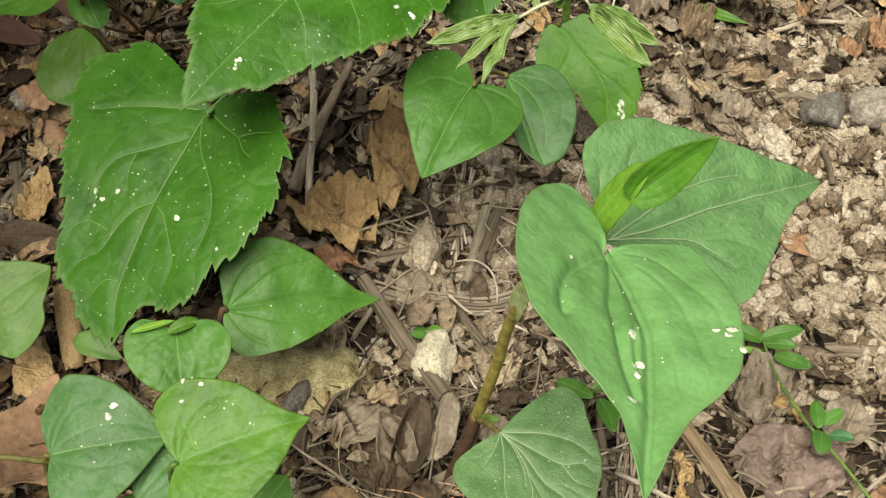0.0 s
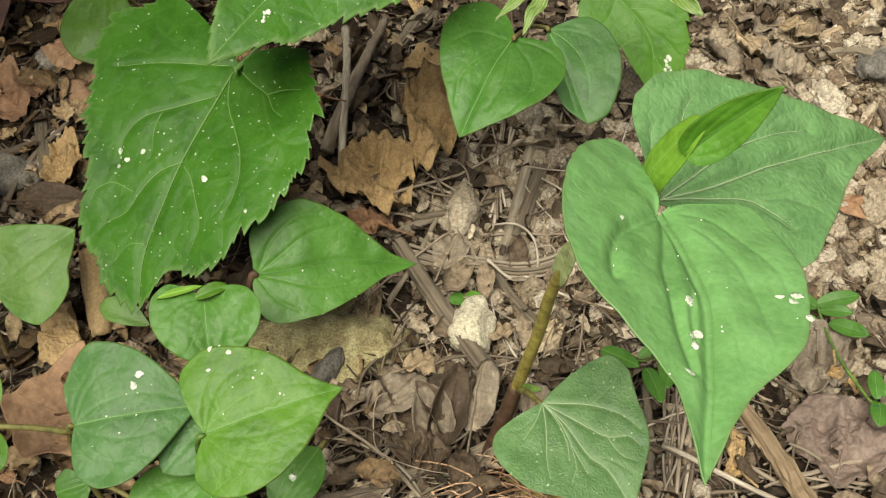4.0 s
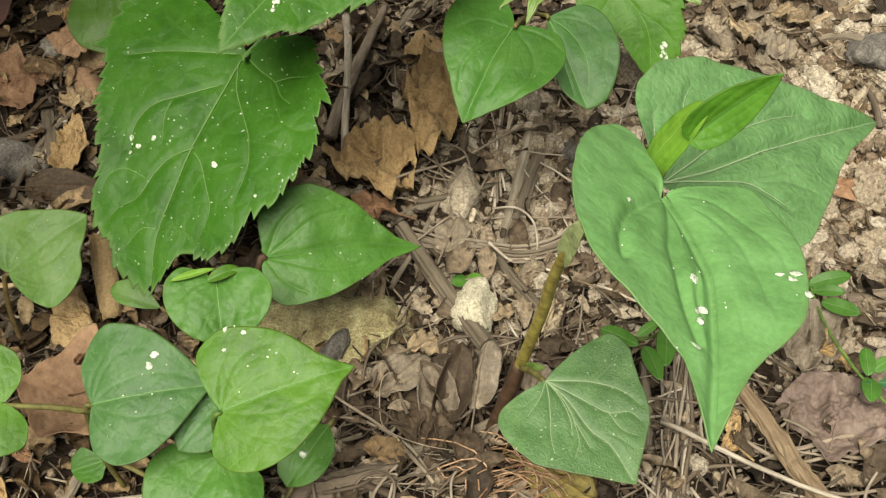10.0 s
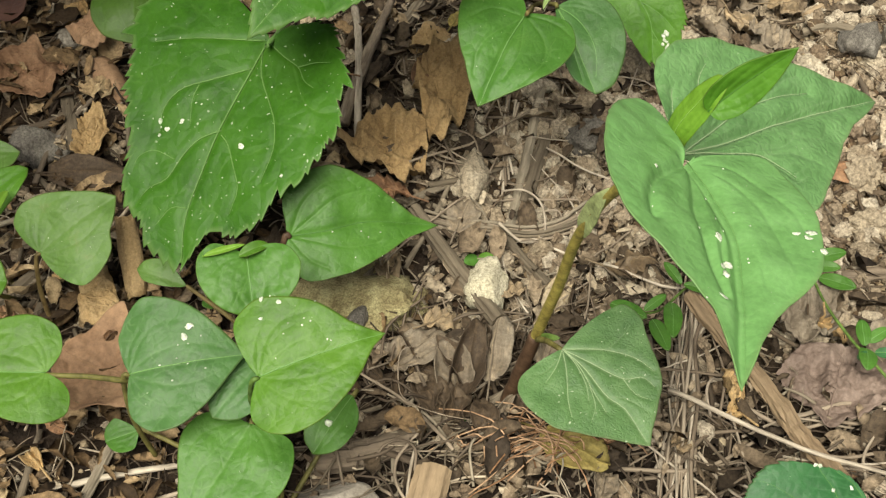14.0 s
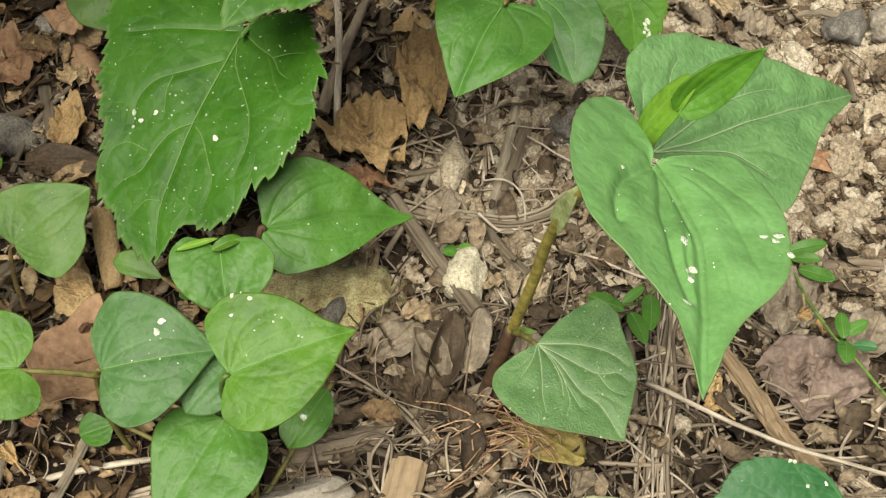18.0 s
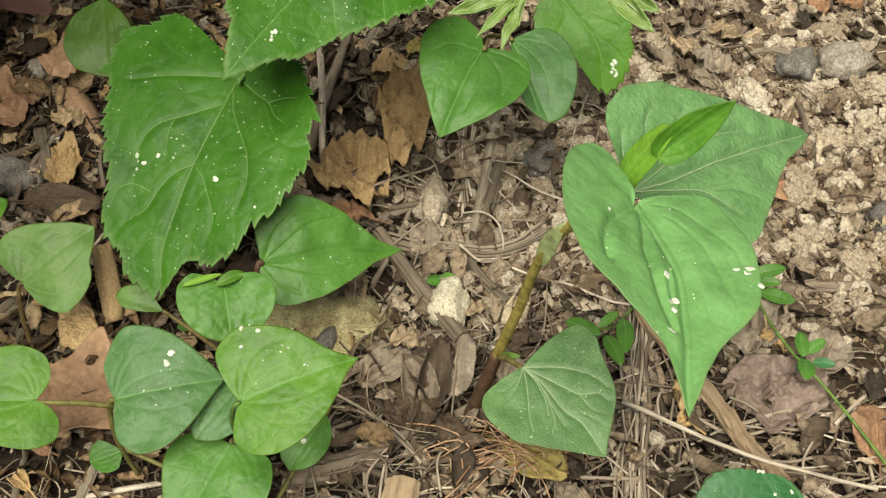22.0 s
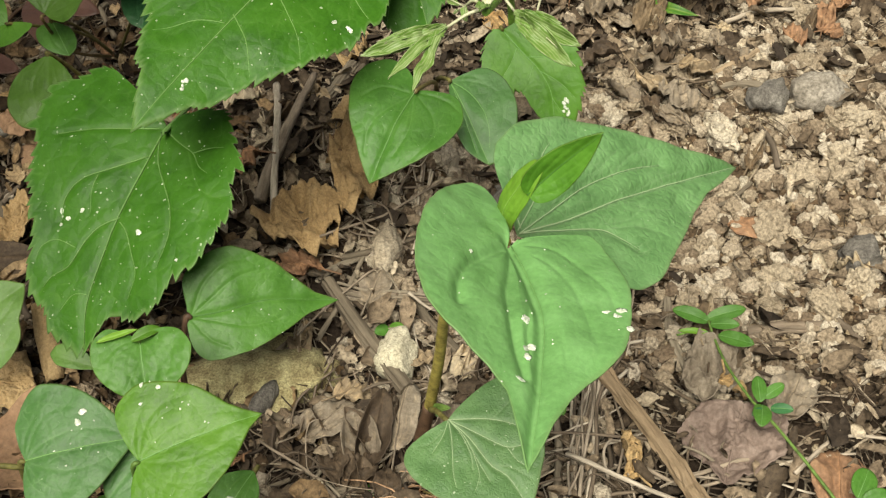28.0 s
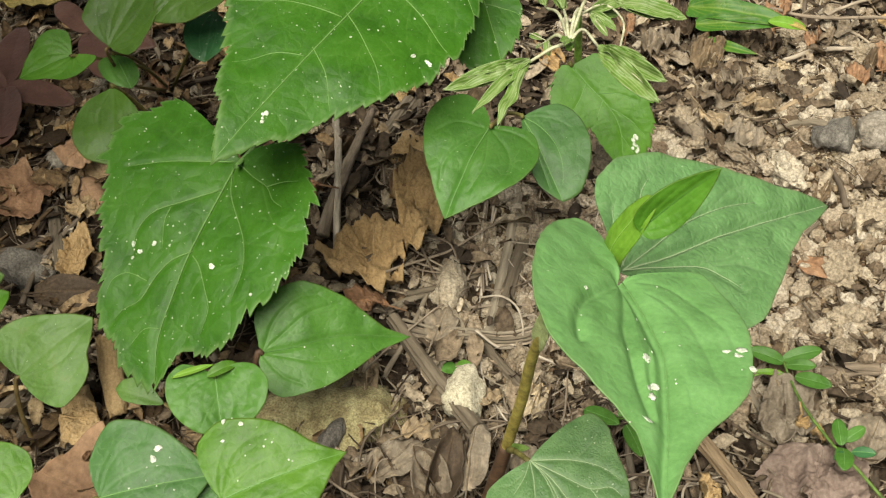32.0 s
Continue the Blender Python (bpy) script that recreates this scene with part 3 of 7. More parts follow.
def vein_lines(kind, reach, rnd):
    """Midrib and side veins in the leaf's plane, for a leaf 1 long. reach(angle) is the margin's distance."""
    lines = [(np.array([(0, 0), (0.25, 0.006), (0.5, 0.008), (0.75, 0.004), (1, 0)]), 1.0)]
    for s in (1, -1):
        if kind == "fan":
            for e, w in ((19, 0.8), (44, 0.7), (78, 0.5), (115, 0.35)):
                e = e * rnd.uniform(0.9, 1.1)
                m = 0.80 * reach(s * e)
                a, b = math.radians(e + 7), math.radians(e - 5)
                line = bend((0, 0), (0.5 * m * math.cos(a), s * 0.5 * m * math.sin(a)), (m * math.cos(b), s * m * math.sin(b)), 12)
                lines.append((line, w))
                for k, turn in ((5, 1), (7, -1), (9, 1)):
                    p, d = line[k], line[k + 1] - line[k - 1]
                    d = d / np.hypot(*d)
                    o = np.array((-d[1], d[0])) * turn
                    lines.append((bend(p, p + d * 0.06 + o * 0.03, p + d * 0.07 + o * rnd.uniform(0.07, 0.12)), 0.3))
            for u in (0.42, 0.60):
                u = u + rnd.uniform(-0.04, 0.04)
                lines.append((bend((u, 0), (u + 0.06, s * 0.09), (u + 0.16, s * 0.12)), 0.35))
        elif kind == "heart":
            side = reach(s * 40) * 0.64
            j1, j2, j3 = (rnd.uniform(0.9, 1.1) for _ in range(3))
            inner = bend((0, 0), (0.40, s * side * 0.66 * j1), (0.84, s * 0.07), 15)
            outer = bend((0, 0), (0.20 * j2, s * side * 1.15), (0.62, s * side * 0.66), 15)
            lines += [(inner, 0.55), (outer, 0.4)]
            for e, w in ((84, 0.45), (118, 0.32)):
                m = 0.74 * reach(s * e) * j3
                a, b = math.radians(e + 14), math.radians(e - 16)
                lines.append((bend((0, 0), (0.6 * m * math.cos(a), s * 0.6 * m * math.sin(a)), (m * math.cos(b), s * m * math.sin(b))), w))
            for u, k in ((0.16, 4), (0.34, 7), (0.52, 10)):
                u = u + rnd.uniform(-0.05, 0.05)
                p = inner[k] + np.array((0.04, 0))
                lines.append((bend((u, 0), (u + 0.03, p[1] * 0.6), p), 0.3))
            for k, m in ((4, 6), (7, 9)):
                p, q = inner[k + rnd.randint(0, 2)], outer[m]
                lines.append((bend(p, (p + q) / 2 + np.array((0.03, 0)), q), 0.28))
        else:
            for u, e, w in ((0.0, 105, 0.75), (0.02, 66, 0.75), (0.17, 44, 0.8), (0.36, 25, 0.6), (0.55, 13, 0.45), (0.74, 6, 0.3)):
                u, e = max(0.0, u + rnd.uniform(-0.04, 0.04)), e * rnd.uniform(0.88, 1.12)
                m = 0.95 * reach(s * e)
                re = math.radians(e)
                end = np.array((m * math.cos(re), s * m * math.sin(re)))
                knee = np.array((u + (end[0] - u) * rnd.uniform(0.2, 0.4), end[1] * 0.6))
                line = bend((u, 0), knee, end, 14)
                wob = 0.006 * np.sin(np.linspace(0, 9, 14) + rnd.uniform(0, 6))[:, None] * np.array([[1, 0.4]])
                line = line + wob * np.linspace(0, 1, 14)[:, None]
                lines.append((line, w))
                for k in (5, 9):
                    p = line[k]
                    lines.append((bend(p, p + np.array((0.05, s * 0.006)), p + np.array((0.13, s * rnd.uniform(0.03, 0.08)))), 0.35))
    return lines


def leaf_mesh(name, base, tip, up, ends, left, right, kind="heart", fold=0.10, bow=0.05, curl=0.0, ripple=0.02, teeth=0.0, tooth=0.004, seed=1, steps=84, rings=36, width=0.0009, crumple=0.0, rib=0.0, rib_least=0.0, sunk=0.00025, crease=0.0008, fine=False, drawn=()):
    base, tip, up = Vector(base), Vector(tip), Vector(up).normalized()
    X = tip - base
    L = X.length
    X.normalize()
    Y = up.cross(X).normalized()
    Z = X.cross(Y)
    tl, rl = side_profile(left, ends[0], steps, fine)
    tr, rr = side_profile(right, ends[1], steps, fine)
    th = np.concatenate([-tr[::-1], tl[1:]])
    r = np.concatenate([rr[::-1], rl[1:]])
    plain = r.copy()
    rnd = np.random.RandomState(seed)
    if teeth:
        px, py = r * np.cos(th) * L, r * np.sin(th) * L
        arc = np.concatenate([[0], np.cumsum(np.hypot(np.diff(px), np.diff(py)))])
        mid = arc[len(tr) - 1]
        along = np.abs(arc - mid)
        warped = along / tooth + 0.8 * value_noise(along / tooth / 2.3, along * 0 + seed, 3)
        saw = warped - np.floor(warped)
        size = 0.6 + 0.9 * (value_noise(np.floor(warped) * 1.7, np.floor(warped) * 0 + 0.5, seed) + 0.5)
        big = warped / 4.5
        r = r + (teeth * ((1 - saw) - 0.5) * size + teeth * 1.1 * ((1 - (big - np.floor(big))) - 0.5) + teeth * (0.6 if fine else 4.0) * value_noise(along / tooth / 2.6, along * 0 + 2.5, seed + 9)) / L
    s = np.linspace(0, 1, rings) ** 0.85
    S, TH = np.meshgrid(s, th, indexing="ij")
    R = np.outer(s ** 6, r - plain) + np.outer(s, plain)
    u, v = R * np.cos(TH), R * np.sin(TH)
    reach = lambda deg: float(np.interp(math.radians(deg), th, plain))
    vein, groove = np.zeros(u.shape), np.zeros(u.shape)
    lines = drawn_lines(drawn) if drawn else vein_lines(kind, reach, rnd)
    for line, w in lines:
        d, along = polyline_distance(u, v, line)
        d = d * L
        taper = (1 - 0.65 * along)
        vein = np.maximum(vein, w ** 0.5 * np.exp(-(d / (width * w * taper)) ** 2))
        groove = np.maximum(groove, w * np.exp(-(d / (crease * (0.5 + w))) ** 2))
    def surface(u, v):
        share = np.clip(np.hypot(u, v) / np.interp(np.arctan2(v, u), th, plain), 0, 1)
        w = np.clip(u, -0.3, 1)
        z = fold * np.sqrt(v * v + 0.0009) + bow * 4 * w * (1 - w) - fold * 0.03
        z = z - curl * share ** 4 * np.abs(v)
        z = z + ripple * (value_noise(u * 3.5 + seed * 7, v * 3.5, seed) + 0.6 * share ** 2 * value_noise(u * 9, v * 9, seed + 1))
        if crumple:
            z = z + crumple * (np.abs(value_noise(u * 5 + seed, v * 5, seed + 2)) * 2 + 0.5 * np.abs(value_noise(u * 13, v * 13 + seed, seed + 3)) * 2 + 0.25 * value_noise(u * 30, v * 30, seed + 4))
        if kind in ("heart", "fan"):
            z = z + value_noise(u * L / 0.007 + seed, v * L / 0.007, seed + 6) * 0.0009 / L
        return z

    z = surface(u, v)
    z = z * L - groove * sunk
    co = np.stack([u * L, v * L, z], -1).reshape(-1, 3)
    rot = np.array([[X[i], Y[i], Z[i]] for i in range(3)])
    world_co = co @ rot.T + np.array(base)
    n = len(th)
    idx = np.arange(rings * n).reshape(rings, n)
    quads = np.stack([idx[:-1, :-1], idx[1:, :-1], idx[1:, 1:], idx[:-1, 1:]], -1).reshape(-1, 4)
    me = bpy.data.meshes.new(name)
    me.vertices.add(rings * n)
    me.vertices.foreach_set("co", world_co.ravel().astype(np.float32))
    me.loops.add(quads.size)
    me.loops.foreach_set("vertex_index", quads.ravel().astype(np.int32))
    me.polygons.add(len(quads))
    me.polygons.foreach_set("loop_start", np.arange(0, quads.size, 4, dtype=np.int32))
    me.polygons.foreach_set("use_smooth", np.ones(len(quads), dtype=bool))
    me.update(calc_edges=True)
    at = me.attributes.new("vein", "FLOAT", "POINT")
    at.data.foreach_set("value", vein.ravel().astype(np.float32))
    off = rnd.uniform(-1, 1, 2)
    uvw = np.stack([u * L + off[0], v * L + off[1], u * 0], -1).reshape(-1, 3)
    at = me.attributes.new("rim", "FLOAT", "POINT")
    at.data.foreach_set("value", S.ravel().astype(np.float32))
    at = me.attributes.new("leaf_uv", "FLOAT_VECTOR", "POINT")
    at.data.foreach_set("vector", uvw.ravel().astype(np.float32))
    if not rib:
        return me, None
    rv, rf = [], []
    for line, w in lines:
        if w < rib_least:
            continue
        t = np.linspace(0, 1, 16) * (len(line) - 1)
        lu, lv = (np.interp(t, np.arange(len(line)), np.array(line)[:, k]) for k in (0, 1))
        out = np.nonzero(np.hypot(lu, lv) > 0.97 * np.interp(np.arctan2(lv, lu), th, plain))[0]
        last = out[0] if len(out) and w < 1 else 16
        if last < 4:
            continue
        lu, lv = lu[:last], lv[:last]
        lz = surface(lu, lv) * L + 0.00022 - 0.25 * sunk * w
        pts = np.stack([lu * L, lv * L, lz], -1) @ rot.T + np.array(base)
        tv, tf = tube_arrays(pts, [rib * (0.35 + 0.65 * w) * (1 - 0.7 * k / 15) for k in range(last)], 6, 0, 0.0)
        rf += [tuple(i + len(rv) for i in f) for f in tf]
        rv += tv
    return me, mesh_of("venation", rv, rf)


def hang(ob, owner):
    """Makes ob, built in world coordinates, a piece of a part that is itself under a thing."""
    ob.parent = owner
    ob.matrix_parent_inverse = Matrix.Identity(4)
    return ob


def leaf(parent, material, label="", name="leaf", thick=0.0003, foot=None, stalk=0.0007, stalk_of=None, vein_of=None, **shape):
    """A leaf of a plant, with its stalk running down to foot (the plant's base where none is given)."""
    me, ribs = leaf_mesh(name, **shape)
    ob = part(name, me, material)
    under(ob, parent)
    if label:
        ob["label"] = label
    m = ob.modifiers.new("thickness", "SOLIDIFY")
    m.thickness, m.offset = thick, 1.0
    if ribs:
        hang(part("venation", ribs, vein_of or PALE_VEIN), ob)
    if stalk:
        a, c = Vector(shape["base"]), Vector(foot or parent.location)
        back = (a - Vector(shape["tip"])).normalized()
        b = a.lerp(c, 0.45) + back * 0.07 * (a - c).length
        pts = curve_points([a - Vector((0, 0, 0.0006)), a + back * 0.002 - Vector((0, 0, 0.0012)), b, c], 12)
        st = part("stalk", mesh_of("stalk", *tube_arrays(pts, [stalk * (1 + 0.03 * k) for k in range(12)], 8, 3, 0.04)), stalk_of or STALK)
        hang(st, ob)
    return ob


def residue(ob, near, size, seed=1, n=1, spread=0.0):
    """Dried pale blots that stick to a leaf's upper face."""
    me = ob.data
    co = np.empty(len(me.vertices) * 3, np.float32)
    me.vertices.foreach_get("co", co)
    co = co.reshape(-1, 3)
    r = random.Random(seed)
    for k in range(n):
        p = np.array(near) + (np.array([r.gauss(0, spread), r.gauss(0, spread), 0]) if k else 0)
        i = int(np.argmin(((co - p) ** 2).sum(1)))
        nrm = Vector(me.vertices[i].normal)
        if nrm.z < 0:
            nrm = -nrm
        s = size * r.uniform(0.5, 0.9)
        v, f = blob_arrays((s, s * r.uniform(0.6, 0.95), 0.00012), seed * 10 + k, 3, 0.6)
        m = Matrix.Translation(Vector(co[i]) + nrm * 0.00034) @ nrm.to_track_quat("Z", "Y").to_matrix().to_4x4() @ pose(0, 0, 0, 0, 0, r.uniform(0, 180))
        spot = part("residue_spot", mesh_of("residue_spot", [m @ Vector(q) for q in v], f), CHALK)
        hang(spot, ob)


def oval(k, end=80):
    """Side radii of an oval leaflet whose width is k of its length."""
    out = []
    for a in [x for x in ANGLES if x < end] + [end]:
        c, t = math.cos(math.radians(a)), math.sin(math.radians(a))
        out.append(c / (c * c + t * t / (k * k)))
    return tuple(out)


def leaflet(parent, base, tip, k, material, up=(0, -0.4, 0.9), seed=1, label="", name="leaflet", **more):
    return leaf(parent, material, label, name, stalk=0, base=base, tip=tip, up=up, ends=(80, 80), left=oval(k), right=oval(k), seed=seed, steps=36, rings=14, **more)


# the tall heart-leaved plant
plant = holder("heart_leaf_plant", (0.010, 0.247, lift(0.010, 0.247)), "tall heart-leaved herb with olive stem and broad green leaves", "plant", "heart-leaved herbs")
tube("stem", [(0.010, 0.243, -0.005), (0.0165, 0.240, 0.034), (0.0215, 0.232, 0.068), (0.0245, 0.225, 0.095), (0.0300, 0.2125, 0.124), (0.0412, 0.1985, 0.1480)], 0.0020, 0.0013, STEM, plant, "smooth olive stem with a reddish foot", n=30, sides=14, rough=0.015)
front = leaf(plant, MAIN_HEART, "broad fresh green heart-shaped leaf", seed=11, fold=0.17, bow=0.02, ripple=0.02, stalk=0, sunk=0.0022, crease=0.0014, rib=0.00012, rib_least=0.9, vein_of=SOFT_VEIN, steps=230, rings=100, fine=True,
     base=(0.0419, 0.1907, 0.1553), tip=(0.0425, 0.1238, 0.1632), up=(0.37, 0.11, 0.92), ends=(127, 170),
     left=(0.84, 0.75, 0.7, 0.67, 0.64, 0.61, 0.57, 0.53, 0.5, 0.47, 0.45, 0.43, 0.41, 0.39, 0.37, 0.36, 0.35, 0.34, 0.33, 0.33, 0.32, 0.32, 0.27, 0.12, 0.05, 0.04),
     right=(0.75, 0.69, 0.67, 0.64, 0.63, 0.6, 0.58, 0.54, 0.51, 0.47, 0.44, 0.41, 0.39, 0.37, 0.35, 0.34, 0.33, 0.32, 0.31, 0.31, 0.3, 0.3, 0.3, 0.3, 0.3, 0.31, 0.31, 0.32, 0.32, 0.33, 0.34, 0.35, 0.34, 0.32),
     drawn=((1, (0, 0), (0.25, 0.05), (0.43, 0.07), (0.66, 0.05), (1, 0)), (0.6, (0.03, -0.01), (0.16, -0.12), (0.25, -0.18), (0.35, -0.21), (0.43, -0.21)), (0.6, (0.04, 0), (0.19, -0.02), (0.32, -0.04), (0.5, -0.03), (0.67, 0)),
            (0.12, (0.01, 0.01), (0.02, 0.15), (0.13, 0.24), (0.25, 0.3), (0.35, 0.31)), (0.12, (0.03, 0.01), (0.16, 0.15), (0.36, 0.21), (0.53, 0.23)), (0.12, (0.32, 0.06), (0.46, 0.11), (0.62, 0.13)), (0.35, (0.27, 0.05), (0.48, 0.02), (0.6, 0.03))))
leaf(plant, QUILTED, "broad heart-shaped leaf with pale veins", seed=12, kind="fan", vein_of=WHITE_VEIN, fold=0.10, bow=0.03, stalk=0, sunk=0.0012, crease=0.0013, rib=0.00020, rib_least=0.42, steps=200, rings=100, fine=True,
     base=(0.0448, 0.2093, 0.1399), tip=(0.1110, 0.2628, 0.1112), up=(0.50, -0.17, 0.85), ends=(86, 56),
     left=(0.84, 0.73, 0.65, 0.6, 0.55, 0.51, 0.48, 0.46, 0.43, 0.4, 0.38, 0.36, 0.33, 0.3, 0.28, 0.23, 0.09, 0.08), right=(0.75, 0.65, 0.59, 0.54, 0.5, 0.47, 0.45, 0.43, 0.4, 0.37, 0.28, 0.26),
     drawn=((1, (0, 0), (0.16, -0.01), (0.41, 0), (0.7, 0), (1, 0)), (0.75, (0, 0), (0.13, 0.03), (0.3, 0.07), (0.46, 0.08), (0.63, 0.07)), (0.75, (0, 0), (0.11, -0.03), (0.25, -0.07), (0.3, -0.12), (0.33, -0.17)),
            (0.5, (0, 0.01), (0.13, 0.1), (0.2, 0.19), (0.26, 0.23)), (0.45, (0.01, 0.01), (0.03, 0.09), (0.08, 0.18)), (0.4, (0.13, 0.03), (0.23, 0.11), (0.32, 0.16), (0.39, 0.19)),
            (0.3, (0.31, -0.01), (0.42, -0.02), (0.44, -0.05), (0.37, -0.07), (0.29, -0.06)), (0.3, (0.49, 0), (0.59, -0.01), (0.62, -0.04), (0.55, -0.08), (0.45, -0.06)), (0.3, (0.71, 0), (0.74, -0.04), (0.67, -0.08)),
            (0.3, (0.25, -0.07), (0.35, -0.09), (0.4, -0.11), (0.45, -0.15)), (0.3, (0.41, 0), (0.53, 0.02), (0.66, 0.03), (0.76, 0.03)), (0.3, (0.41, 0.08), (0.53, 0.12), (0.62, 0.13)), (0.3, (0.3, 0.07), (0.41, 0.12), (0.49, 0.15))))
leaf(plant, NETTED, "small low heart-shaped leaf with pale veins", seed=13, kind="fan", rib=0.00016, rib_least=0.4, vein_of=WHITE_VEIN, sunk=0.0005, fold=0.06, bow=0.03, foot=(0.0165, 0.240, 0.034), stalk=0.0008, steps=110, rings=56, fine=True,
     base=(0.0232, 0.2238, 0.0485), tip=(0.0474, 0.1951, 0.0394), up=(0.00, -0.30, 0.95), ends=(94, 97),
     left=(0.93, 0.89, 0.86, 0.83, 0.82, 0.8, 0.77, 0.74, 0.71, 0.68, 0.67, 0.66, 0.66, 0.67, 0.66, 0.65, 0.63, 0.61, 0.4), right=(0.92, 0.85, 0.8, 0.76, 0.73, 0.7, 0.68, 0.67, 0.66, 0.64, 0.61, 0.6, 0.57, 0.56, 0.54, 0.52, 0.5, 0.45, 0.4, 0.32),
     drawn=((1, (0, 0), (0.23, 0.02), (0.5, 0), (0.68, 0.04), (0.96, 0)), (0.8, (0, 0), (0.19, 0), (0.4, -0.05), (0.6, -0.09)), (0.8, (0, 0), (0.27, 0.1), (0.48, 0.19), (0.57, 0.31), (0.68, 0.33)), (0.8, (0, 0), (0.23, 0.25), (0.41, 0.37), (0.59, 0.41)),
            (0.6, (0, 0), (0.17, -0.01), (0.34, -0.06), (0.45, -0.13)), (0.6, (0, 0), (0.16, -0.1), (0.35, -0.25), (0.47, -0.32)), (0.5, (0, 0), (0.08, -0.13), (0.13, -0.28)), (0.35, (0.5, 0), (0.64, 0.11), (0.79, 0.16)),
            (0.4, (0.48, 0.19), (0.64, 0.18), (0.74, 0.24)), (0.35, (0.23, 0.25), (0.22, 0.43), (0.19, 0.54)), (0.4, (0.35, -0.04), (0.51, -0.12), (0.59, -0.23)), (0.35, (0.04, -0.06), (0.06, -0.23), (0.02, -0.31))))
tube("stem_foot", [(0.0085, 0.243, -0.005), (0.0125, 0.241, 0.016), (0.0168, 0.240, 0.036)], 0.0027, 0.0022, STEM_RED, plant, "thick reddish brown foot of the stem", n=14, sides=12, rough=0.05)
leaflet(plant, (0.0165, 0.2385, 0.036), (0.0235, 0.2345, 0.041), 0.30, STEM_DULL, up=(-0.2, -0.5, 0.8), seed=75, name="bract", label="pale curled bract at the stem's foot", fold=0.5, bow=0.1)
# lower right dark leaf
bush = holder("toothed_seedling", (0.10, 0.155, lift(0.10, 0.155)), "low seedling with a dark green toothed leaf", "plant")
tube("stem", [(0.1085, 0.1815, lift(0.1085, 0.1815) - 0.002), (0.110, 0.182, 0.018), (0.1093, 0.1809, 0.0300)], 0.0009, 0.0007, STEM_DULL, bush, n=10, sides=7)
wide = leaf(bush, DEEP, "dark green toothed leaf with pale blots", stalk=0, seed=14, rib=0.00016, rib_least=0.5, vein_of=GREEN_VEIN, fold=0.08, kind="pinnate", teeth=0.001, tooth=0.003,
     base=(0.1093, 0.1809, 0.0304), tip=(0.0666, 0.1726, 0.0268), up=(0.00, -0.40, 0.92), ends=(58, 75),
     left=(0.95, 0.89, 0.76, 0.57, 0.25, 0.16), right=(0.94, 0.88, 0.8, 0.65, 0.36, 0.17))
# serrated plant
nettle = holder("serrated_plant", (-0.05, 0.50, lift(-0.05, 0.50)), "large herb with coarse serrated leaves flecked pale", "plant", "serrated herbs")
big = leaf(nettle, SERRATE, "large serrated leaf, tip eaten, flecked with pale specks", stalk_of=SERRATE_VEIN, seed=21, kind="pinnate", fold=0.06, bow=0.05, teeth=0.0021, tooth=0.0049, steps=260, rings=60, ripple=0.03, rib=0.00030, rib_least=0.42, vein_of=SERRATE_VEIN, sunk=0.0006, crease=0.0010,
     base=(-0.0691, 0.3208, 0.0908), tip=(-0.0967, 0.2572, 0.0492), up=(-0.13, -0.50, 0.85), ends=(154, 121),
     left=(0.83, 0.85, 0.81, 0.78, 0.69, 0.65, 0.65, 0.6, 0.59, 0.53, 0.53, 0.49, 0.43, 0.42, 0.41, 0.39, 0.35, 0.32, 0.32, 0.29, 0.29, 0.29, 0.28, 0.26, 0.23, 0.21, 0.19, 0.16, 0.13, 0.11, 0.1),
     right=(0.99, 0.98, 0.89, 0.88, 0.83, 0.71, 0.67, 0.67, 0.63, 0.61, 0.59, 0.58, 0.57, 0.57, 0.6, 0.56, 0.58, 0.56, 0.6, 0.51, 0.48, 0.48, 0.48, 0.42, 0.3), fine=True,
     drawn=((1, (0.01, -0.01), (0.17, -0.02), (0.43, -0.04), (0.64, -0.04), (0.81, -0.04), (0.97, 0)), (0.7, (0.01, -0.03), (0.05, -0.16), (0.1, -0.31), (0.16, -0.44)), (0.7, (0.14, -0.02), (0.24, -0.15), (0.32, -0.25), (0.42, -0.29), (0.51, -0.27)),
            (0.75, (0.43, -0.03), (0.49, -0.1), (0.57, -0.14), (0.68, -0.17), (0.74, -0.23), (0.82, -0.26)), (0.45, (0.6, -0.17), (0.59, -0.26), (0.63, -0.31), (0.68, -0.32)), (0.43, (0.28, -0.19), (0.35, -0.19), (0.45, -0.16)),
            (0.7, (0.01, 0), (0.05, 0.08), (0.08, 0.16), (0.13, 0.21), (0.15, 0.26)), (0.6, (0.06, -0.01), (0.16, 0.03), (0.26, 0.11), (0.34, 0.17), (0.45, 0.21), (0.59, 0.21)), (0.55, (0.45, -0.02), (0.48, 0.02), (0.56, 0.08), (0.64, 0.13), (0.74, 0.13)),
            (0.45, (0.77, -0.05), (0.79, -0.11), (0.87, -0.15)), (0.43, (0.08, 0.16), (0.04, 0.22), (0.02, 0.28)), (0.35, (0.34, 0.17), (0.33, 0.28), (0.34, 0.38)), (0.4, (0.07, 0.13), (0.2, 0.23), (0.24, 0.3), (0.24, 0.37))))
